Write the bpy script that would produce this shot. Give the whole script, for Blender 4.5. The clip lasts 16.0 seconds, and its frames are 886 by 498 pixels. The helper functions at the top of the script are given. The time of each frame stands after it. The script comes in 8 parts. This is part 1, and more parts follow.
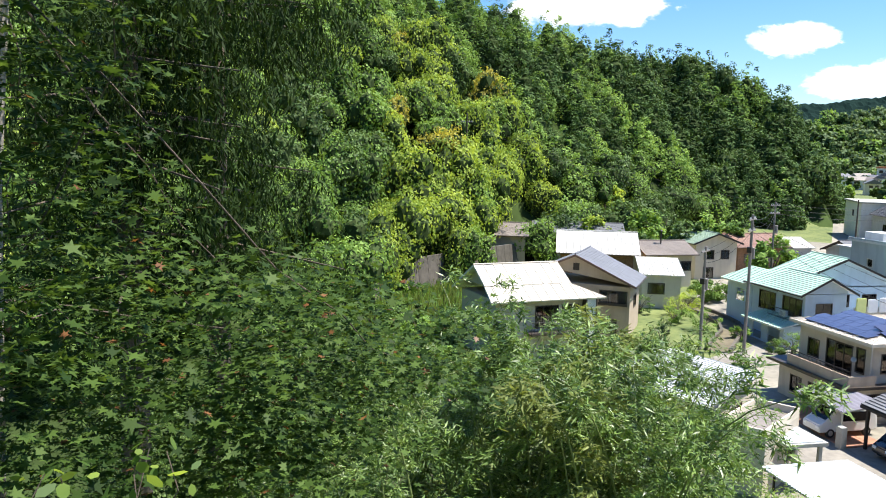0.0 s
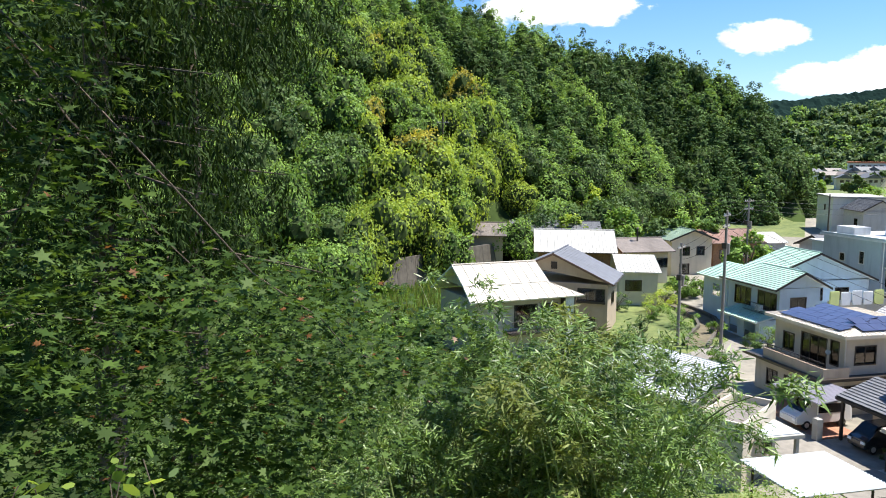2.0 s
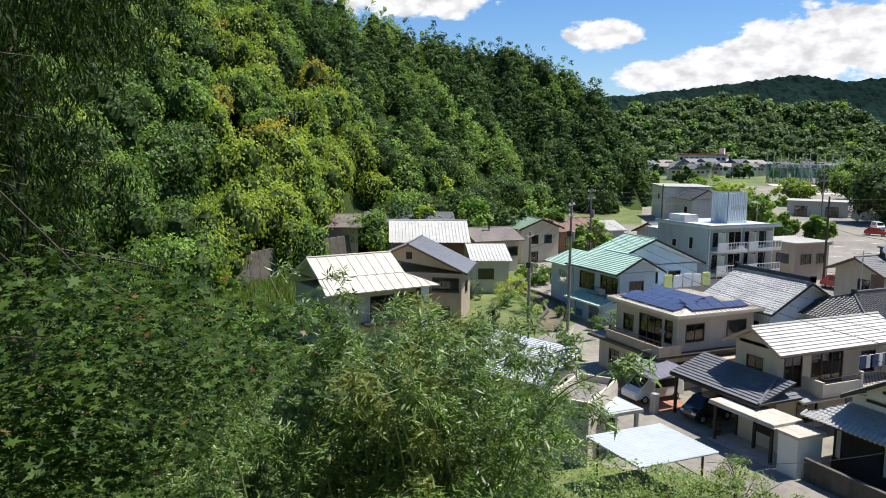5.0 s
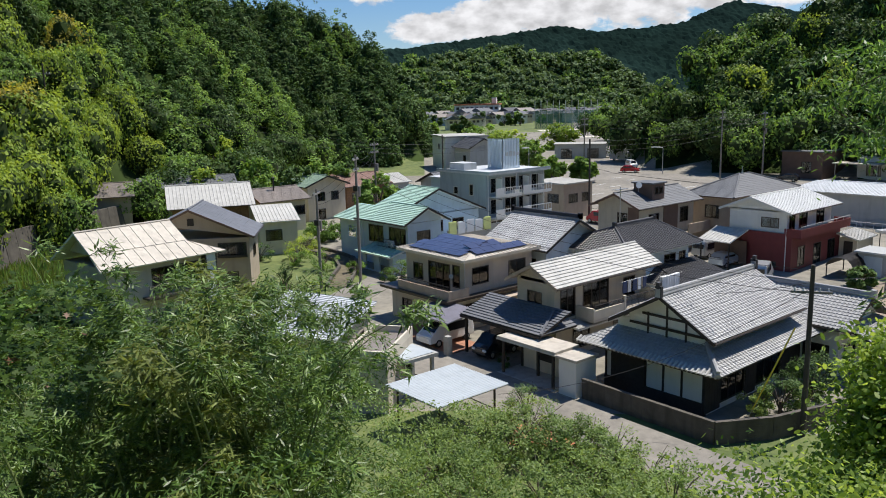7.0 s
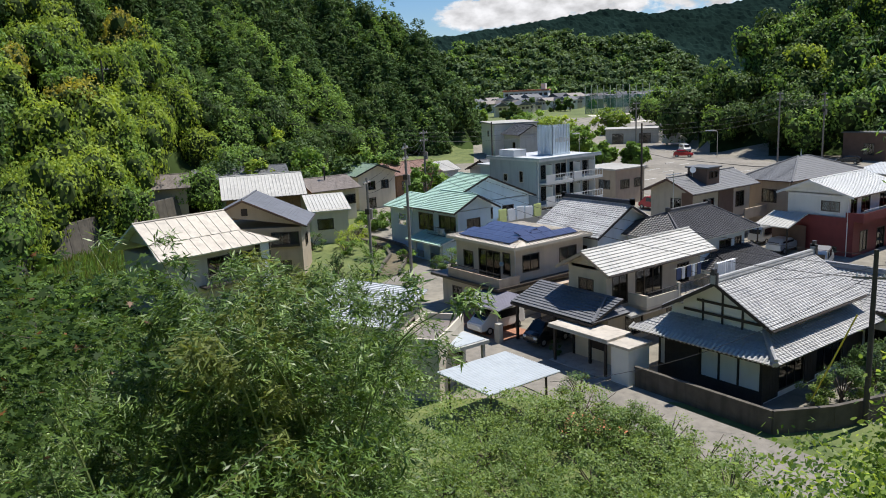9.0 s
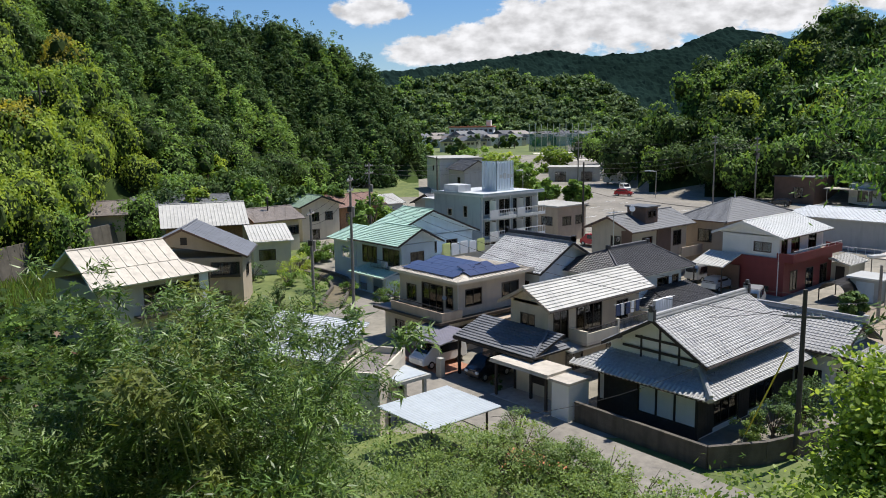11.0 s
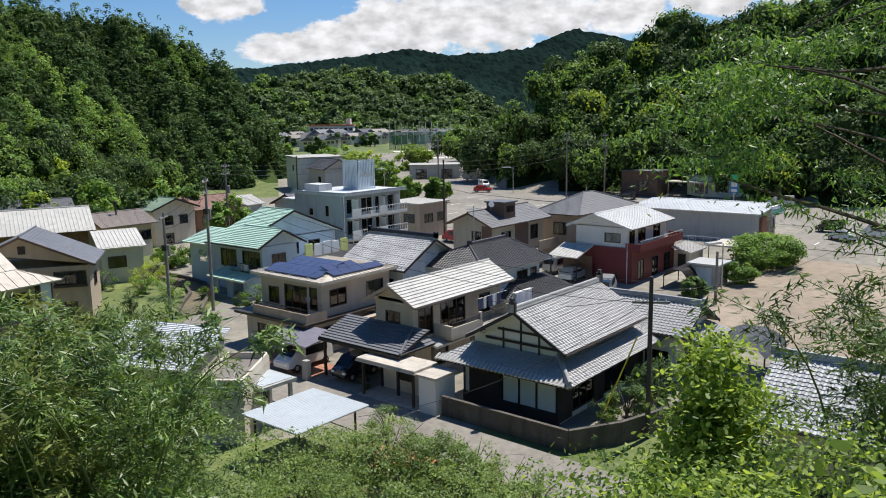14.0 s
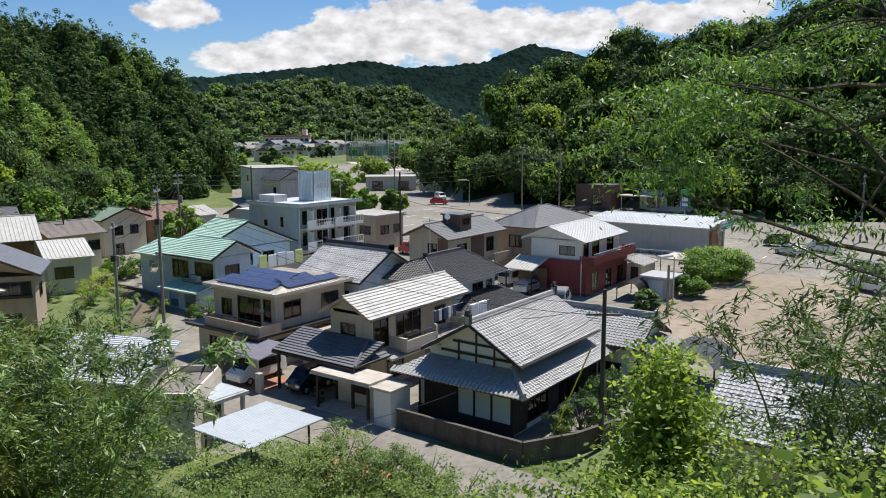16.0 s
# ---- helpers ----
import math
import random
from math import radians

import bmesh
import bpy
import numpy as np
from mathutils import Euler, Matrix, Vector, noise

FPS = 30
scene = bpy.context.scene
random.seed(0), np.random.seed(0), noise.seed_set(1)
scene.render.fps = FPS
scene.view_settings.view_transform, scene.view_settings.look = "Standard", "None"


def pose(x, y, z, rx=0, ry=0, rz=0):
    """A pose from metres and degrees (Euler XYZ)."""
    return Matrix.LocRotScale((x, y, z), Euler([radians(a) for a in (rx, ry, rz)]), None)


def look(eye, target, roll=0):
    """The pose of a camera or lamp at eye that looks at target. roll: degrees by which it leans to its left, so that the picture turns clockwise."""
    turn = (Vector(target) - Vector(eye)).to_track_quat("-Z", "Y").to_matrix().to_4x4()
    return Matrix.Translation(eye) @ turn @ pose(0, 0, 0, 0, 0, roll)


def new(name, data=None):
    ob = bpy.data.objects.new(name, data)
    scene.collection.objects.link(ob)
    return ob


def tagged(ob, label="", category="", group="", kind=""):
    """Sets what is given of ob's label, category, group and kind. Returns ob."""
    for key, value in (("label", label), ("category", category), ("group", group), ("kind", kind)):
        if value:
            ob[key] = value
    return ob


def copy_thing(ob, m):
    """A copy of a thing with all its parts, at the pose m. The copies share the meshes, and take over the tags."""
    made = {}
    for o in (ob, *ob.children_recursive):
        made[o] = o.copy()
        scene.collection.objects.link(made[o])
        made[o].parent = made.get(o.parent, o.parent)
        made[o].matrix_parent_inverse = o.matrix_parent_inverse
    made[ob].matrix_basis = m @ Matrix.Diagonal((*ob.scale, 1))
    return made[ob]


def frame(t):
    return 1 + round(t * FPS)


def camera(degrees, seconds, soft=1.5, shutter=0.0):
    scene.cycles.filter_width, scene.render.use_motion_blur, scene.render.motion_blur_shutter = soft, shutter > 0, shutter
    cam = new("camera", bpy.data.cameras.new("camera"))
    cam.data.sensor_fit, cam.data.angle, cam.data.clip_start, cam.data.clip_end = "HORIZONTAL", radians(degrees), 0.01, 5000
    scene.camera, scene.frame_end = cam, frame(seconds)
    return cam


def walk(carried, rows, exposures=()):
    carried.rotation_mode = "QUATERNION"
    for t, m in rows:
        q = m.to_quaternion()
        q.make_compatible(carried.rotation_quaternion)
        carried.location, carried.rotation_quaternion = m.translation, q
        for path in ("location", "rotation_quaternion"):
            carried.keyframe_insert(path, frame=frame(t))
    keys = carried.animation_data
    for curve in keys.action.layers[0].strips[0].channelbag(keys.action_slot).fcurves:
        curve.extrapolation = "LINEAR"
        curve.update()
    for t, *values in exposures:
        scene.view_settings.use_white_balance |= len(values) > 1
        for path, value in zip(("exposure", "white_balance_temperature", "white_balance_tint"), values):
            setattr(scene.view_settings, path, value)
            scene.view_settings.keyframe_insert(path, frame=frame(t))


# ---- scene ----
cam = camera(59.06, 16.0, soft=1.0)
EYE, ARM, TURN = 18.0, 0.35, -40.0
ROWS = [
    (0.0, 27.73, -6.98, 1.19), (0.5, 27.37, -7.27, 1.16), (1.0, 26.62, -7.40, 0.79),
    (1.5, 26.36, -7.34, 0.59), (2.0, 26.12, -6.89, 0.37), (2.5, 25.26, -7.04, 0.08),
    (3.0, 24.33, -7.35, 0.09), (5.5, 12.05, -8.26, 0.00), (6.0, 8.08, -9.63, -0.72),
    (6.5, 3.73, -9.89, -0.66), (7.0, 0.04, -10.74, -1.39), (7.5, -3.56, -10.55, -1.08),
    (8.0, -2.92, -10.86, -2.33), (8.5, -0.55, -11.14, -2.23), (9.0, 3.79, -11.51, -2.57),
    (11.5, -2.39, -8.59, -0.71), (12.0, -5.76, -8.63, -1.28), (12.5, -10.45, -8.95, -1.85),
    (13.0, -10.99, -9.69, -2.11), (13.5, -10.77, -10.14, -2.04), (14.0, -10.53, -9.45, -1.00),
    (14.5, -11.08, -9.22, -0.16), (15.0, -13.25, -8.72, 0.37), (15.5, -13.16, -8.40, -0.14),
    (16.0, -13.79, -8.60, -0.21),
]


def stand(yaw, pitch, roll):
    """The camera at arm's length from the one who pans it, with yaw, pitch and roll in degrees."""
    a = radians(yaw + TURN + 90)
    x, y = ARM * math.cos(a), ARM * math.sin(a)
    return pose(x, y, EYE, 0, 0, yaw + TURN) @ pose(0, 0, 0, 90 + pitch) @ pose(0, 0, 0, 0, 0, roll)


walk(cam, [(t, stand(y, p, r)) for t, y, p, r in ROWS],
     exposures=[(0.0, 0.95), (3.0, 0.70), (5.5, 0.22), (7.0, 0.0), (9.0, 0.05), (11.5, 0.05), (16.0, 0.08)])

# ---- light: high summer sun ahead and to the right, blue sky with cumulus ----
SUN_AZ, SUN_EL = 56.0, 64.0          # degrees to the right of the first axis of view; above the horizon
sun_angle = radians(50 - SUN_AZ)     # direction in the plan, from x
world = bpy.data.worlds.new("sky")
scene.world = world
world.use_nodes = True


def build_sky(nt):
    nt.nodes.clear()
    N, L = nt.nodes.new, nt.links.new
    out, bg = N("ShaderNodeOutputWorld"), N("ShaderNodeBackground")
    sky = N("ShaderNodeTexSky")
    sky.sky_type, sky.sun_disc = "NISHITA", False
    sky.sun_elevation, sky.sun_rotation = radians(SUN_EL), radians(90) - sun_angle
    sky.air_density, sky.dust_density, sky.ozone_density, sky.altitude = 1.0, 0.4, 2.5, 200
    co = N("ShaderNodeTexCoord")
    sep = N("ShaderNodeSeparateXYZ")
    L(co.outputs["Generated"], sep.inputs[0])
    # cumulus: noise on the sky's dome, flattened towards the horizon
    stretch = N("ShaderNodeVectorMath"); stretch.operation = "MULTIPLY"
    stretch.inputs[1].default_value = (1, 1, 2.6)
    L(co.outputs["Generated"], stretch.inputs[0])
    n1 = N("ShaderNodeTexNoise"); n1.inputs["Scale"].default_value, n1.inputs["Detail"].default_value, n1.inputs["Roughness"].default_value = 4.2, 9, 0.55
    move = N("ShaderNodeVectorMath"); move.operation = "ADD"; move.inputs[1].default_value = (1.35, 0.2, 0.0)
    L(stretch.outputs[0], move.inputs[0]); L(move.outputs[0], n1.inputs["Vector"])
    low = N("ShaderNodeMapRange"); low.inputs[1].default_value, low.inputs[2].default_value, low.inputs[3].default_value, low.inputs[4].default_value = 0.10, 0.19, 0.02, -0.17
    L(sep.outputs[2], low.inputs[0])
    side = N("ShaderNodeVectorMath"); side.operation = "DOT_PRODUCT"      # more cloud towards the south
    side.inputs[1].default_value = (0.24 * math.cos(radians(-5)), 0.24 * math.sin(radians(-5)), 0)
    L(co.outputs["Generated"], side.inputs[0])
    both = N("ShaderNodeMath"); both.operation = "ADD"
    L(low.outputs[0], both.inputs[0]); L(side.outputs["Value"], both.inputs[1])
    add = N("ShaderNodeMath"); add.operation = "ADD"
    L(n1.outputs[0], add.inputs[0]); L(both.outputs[0], add.inputs[1])
    high = N("ShaderNodeMapRange"); high.interpolation_type = "SMOOTHSTEP"
    high.inputs[1].default_value, high.inputs[2].default_value = 0.60, 0.67
    L(add.outputs[0], high.inputs[0])

    def calc(op, a, b=None):
        m = N("ShaderNodeMath"); m.operation = op
        for i, v in enumerate((a, b)):
            if v is None:
                continue
            if isinstance(v, (int, float)):
                m.inputs[i].default_value = v
            else:
                L(v, m.inputs[i])
        return m.outputs[0]

    # the heaps of cloud over the valley: azimuth, height, half width and half height in degrees
    az = calc("SUBTRACT", 50.0, calc("MULTIPLY", calc("ARCTAN2", sep.outputs[1], sep.outputs[0]), 57.2958))
    el = calc("MULTIPLY", calc("ARCSINE", sep.outputs[2]), 57.2958)
    field = None
    for a0, e0, wa, we in ((-4.4, 7.8, 3.4, 1.35), (-17.7, 10.4, 6.2, 1.9), (-0.6, 5.0, 3.4, 1.3), (3.0, 5.4, 3.8, 1.9), (6.5, 6.2, 4.2, 2.7), (10.0, 7.0, 4.8, 2.9),
                           (14.5, 6.8, 5.2, 3.0), (19.0, 7.0, 3.8, 2.2), (23.5, 6.9, 4.0, 1.6), (29.0, 7.6, 3.6, 1.4), (33.8, 8.4, 3.8, 2.0), (42.0, 10.0, 6.0, 2.6)):
        dx, dy = calc("MULTIPLY", calc("SUBTRACT", az, a0), 1 / wa), calc("MULTIPLY", calc("SUBTRACT", el, e0), 1 / we)
        f = calc("SUBTRACT", 1.0, calc("SQRT", calc("ADD", calc("MULTIPLY", dx, dx), calc("MULTIPLY", dy, dy))))
        field = f if field is None else calc("MAXIMUM", field, f)
    flat = N("ShaderNodeCombineXYZ")
    L(calc("MULTIPLY", az, 0.30), flat.inputs[0]); L(calc("MULTIPLY", el, 0.52), flat.inputs[1])
    n2 = N("ShaderNodeTexNoise"); n2.inputs["Scale"].default_value, n2.inputs["Detail"].default_value, n2.inputs["Roughness"].default_value = 1.25, 10, 0.6
    L(flat.outputs[0], n2.inputs["Vector"])
    puff = calc("ADD", field, calc("MULTIPLY", calc("SUBTRACT", n2.outputs[0], 0.5), 1.5))
    heap = N("ShaderNodeMapRange"); heap.interpolation_type = "SMOOTHSTEP"
    heap.inputs[1].default_value, heap.inputs[2].default_value = 0.12, 0.34
    L(puff, heap.inputs[0])
    above = N("ShaderNodeMapRange"); above.interpolation_type = "SMOOTHSTEP"
    above.inputs[1].default_value, above.inputs[2].default_value = 14.0, 20.0
    L(el, above.inputs[0])
    aside = N("ShaderNodeMapRange"); aside.interpolation_type = "SMOOTHSTEP"
    aside.inputs[1].default_value, aside.inputs[2].default_value = 50.0, 62.0
    L(calc("ABSOLUTE", az), aside.inputs[0])
    mask = calc("MAXIMUM", heap.outputs[0], calc("MULTIPLY", high.outputs[0], calc("MAXIMUM", above.outputs[0], aside.outputs[0])))
    n3 = N("ShaderNodeTexNoise"); n3.inputs["Scale"].default_value, n3.inputs["Detail"].default_value = 2.1, 6
    L(flat.outputs[0], n3.inputs["Vector"])
    tone = N("ShaderNodeMapRange"); tone.inputs[1].default_value, tone.inputs[2].default_value, tone.inputs[3].default_value, tone.inputs[4].default_value = 0.36, 0.66, 9.6, 6.0
    L(n3.outputs[0], tone.inputs[0])
    comb = N("ShaderNodeCombineColor")
    for i, k in enumerate((1.0, 1.0, 1.03)):
        m = N("ShaderNodeMath"); m.operation = "MULTIPLY"; m.inputs[1].default_value = k
        L(tone.outputs[0], m.inputs[0]); L(m.outputs[0], comb.inputs[i])
    deep = N("ShaderNodeHueSaturation"); deep.inputs["Saturation"].default_value = 1.2
    tint = N("ShaderNodeMix"); tint.data_type, tint.blend_type = "RGBA", "MULTIPLY"
    tint.inputs["Factor"].default_value = 1.0
    tint.inputs[7].default_value = (0.93, 1.0, 1.14, 1)
    L(sky.outputs[0], tint.inputs[6]); L(tint.outputs[2], deep.inputs["Color"])
    mix = N("ShaderNodeMix"); mix.data_type = "RGBA"
    L(mask, mix.inputs["Factor"]); L(deep.outputs[0], mix.inputs[6]); L(comb.outputs[0], mix.inputs[7])
    L(mix.outputs[2], bg.inputs[0])
    bg.inputs[1].default_value = 0.095
    L(bg.outputs[0], out.inputs[0])


build_sky(world.node_tree)
sun = new("sun", bpy.data.lights.new("sun", "SUN"))
sun.data.energy, sun.data.angle, sun.data.color = 5.8, radians(0.53), (1.0, 0.955, 0.88)
sun.matrix_world = look((0, 0, 200), (-math.cos(sun_angle), -math.sin(sun_angle), 200 - math.tan(radians(SUN_EL))))

# ---- materials ----


def mat(name, col, rough=0.7, var=0.12, scale=3.0, bump=0.0, bscale=20.0, metal=0.0, stain=0.0, spec=0.5, col2=None, trans=0.0, coat=0.0, island=0.0):
    """A surface: base colour, noise at two scales, stains, relief; trans: light that leaves let through."""
    m = bpy.data.materials.new(name)
    m.use_nodes = True
    nt = m.node_tree
    N, L = nt.nodes.new, nt.links.new
    p = nt.nodes["Principled BSDF"]
    p.inputs["Roughness"].default_value, p.inputs["Metallic"].default_value = rough, metal
    p.inputs["Specular IOR Level"].default_value = spec
    p.inputs["Coat Weight"].default_value = coat
    co = N("ShaderNodeNewGeometry")
    a = N("ShaderNodeTexNoise"); a.inputs["Scale"].default_value, a.inputs["Detail"].default_value = scale, 5
    b = N("ShaderNodeTexNoise"); b.inputs["Scale"].default_value, b.inputs["Detail"].default_value = scale * 0.13, 3
    L(co.outputs["Position"], a.inputs["Vector"]); L(co.outputs["Position"], b.inputs["Vector"])
    s = N("ShaderNodeMath"); s.operation = "ADD"
    L(a.outputs[0], s.inputs[0]); L(b.outputs[0], s.inputs[1])
    last = s
    if island:
        r = N("ShaderNodeMath"); r.operation = "MULTIPLY_ADD"; r.inputs[1].default_value = island; r.inputs[2].default_value = -island / 2
        L(co.outputs["Random Per Island"], r.inputs[0])
        s2 = N("ShaderNodeMath"); s2.operation = "ADD"; L(s.outputs[0], s2.inputs[0]); L(r.outputs[0], s2.inputs[1]); last = s2
    ramp = N("ShaderNodeMapRange"); ramp.inputs[1].default_value, ramp.inputs[2].default_value = 0.72, 1.28
    L(last.outputs[0], ramp.inputs[0])
    mix = N("ShaderNodeMix"); mix.data_type = "RGBA"
    c2 = col2 or tuple(min(1, c * (1 + var)) for c in col)
    c1 = tuple(c * (1 - var) for c in col)
    mix.inputs[6].default_value, mix.inputs[7].default_value = (*c1, 1), (*c2, 1)
    L(ramp.outputs[0], mix.inputs["Factor"])
    colour = mix.outputs[2]
    if stain:
        n = N("ShaderNodeTexNoise"); n.inputs["Scale"].default_value, n.inputs["Detail"].default_value = 0.9, 8
        sc = N("ShaderNodeVectorMath"); sc.operation = "MULTIPLY"; sc.inputs[1].default_value = (2.2, 2.2, 0.35)
        L(co.outputs["Position"], sc.inputs[0]); L(sc.outputs[0], n.inputs["Vector"])
        k = N("ShaderNodeMapRange"); k.inputs[1].default_value, k.inputs[2].default_value, k.inputs[4].default_value = 0.5, 0.75, stain
        L(n.outputs[0], k.inputs[0])
        d = N("ShaderNodeMix"); d.data_type = "RGBA"; d.inputs[7].default_value = (*[c * 0.45 for c in col], 1)
        L(k.outputs[0], d.inputs["Factor"]); L(colour, d.inputs[6]); colour = d.outputs[2]
    L(colour, p.inputs["Base Color"])
    if bump:
        n = N("ShaderNodeTexNoise"); n.inputs["Scale"].default_value, n.inputs["Detail"].default_value = bscale, 4
        L(co.outputs["Position"], n.inputs["Vector"])
        bm_ = N("ShaderNodeBump"); bm_.inputs["Strength"].default_value = bump; bm_.inputs["Distance"].default_value = 0.02
        L(n.outputs[0], bm_.inputs["Height"]); L(bm_.outputs[0], p.inputs["Normal"])
    if trans:
        t = N("ShaderNodeBsdfTranslucent")
        glow = N("ShaderNodeMix"); glow.data_type, glow.blend_type = "RGBA", "MULTIPLY"     # light through a leaf is yellower
        glow.inputs["Factor"].default_value = 1.0
        glow.inputs[7].default_value = (1.9, 1.75, 1.0, 1)
        L(colour, glow.inputs[6]); L(glow.outputs[2], t.inputs[0])
        x = N("ShaderNodeMixShader"); x.inputs[0].default_value = trans
        L(p.outputs[0], x.inputs[1]); L(t.outputs[0], x.inputs[2])
        L(x.outputs[0], nt.nodes["Material Output"].inputs[0])
    return m


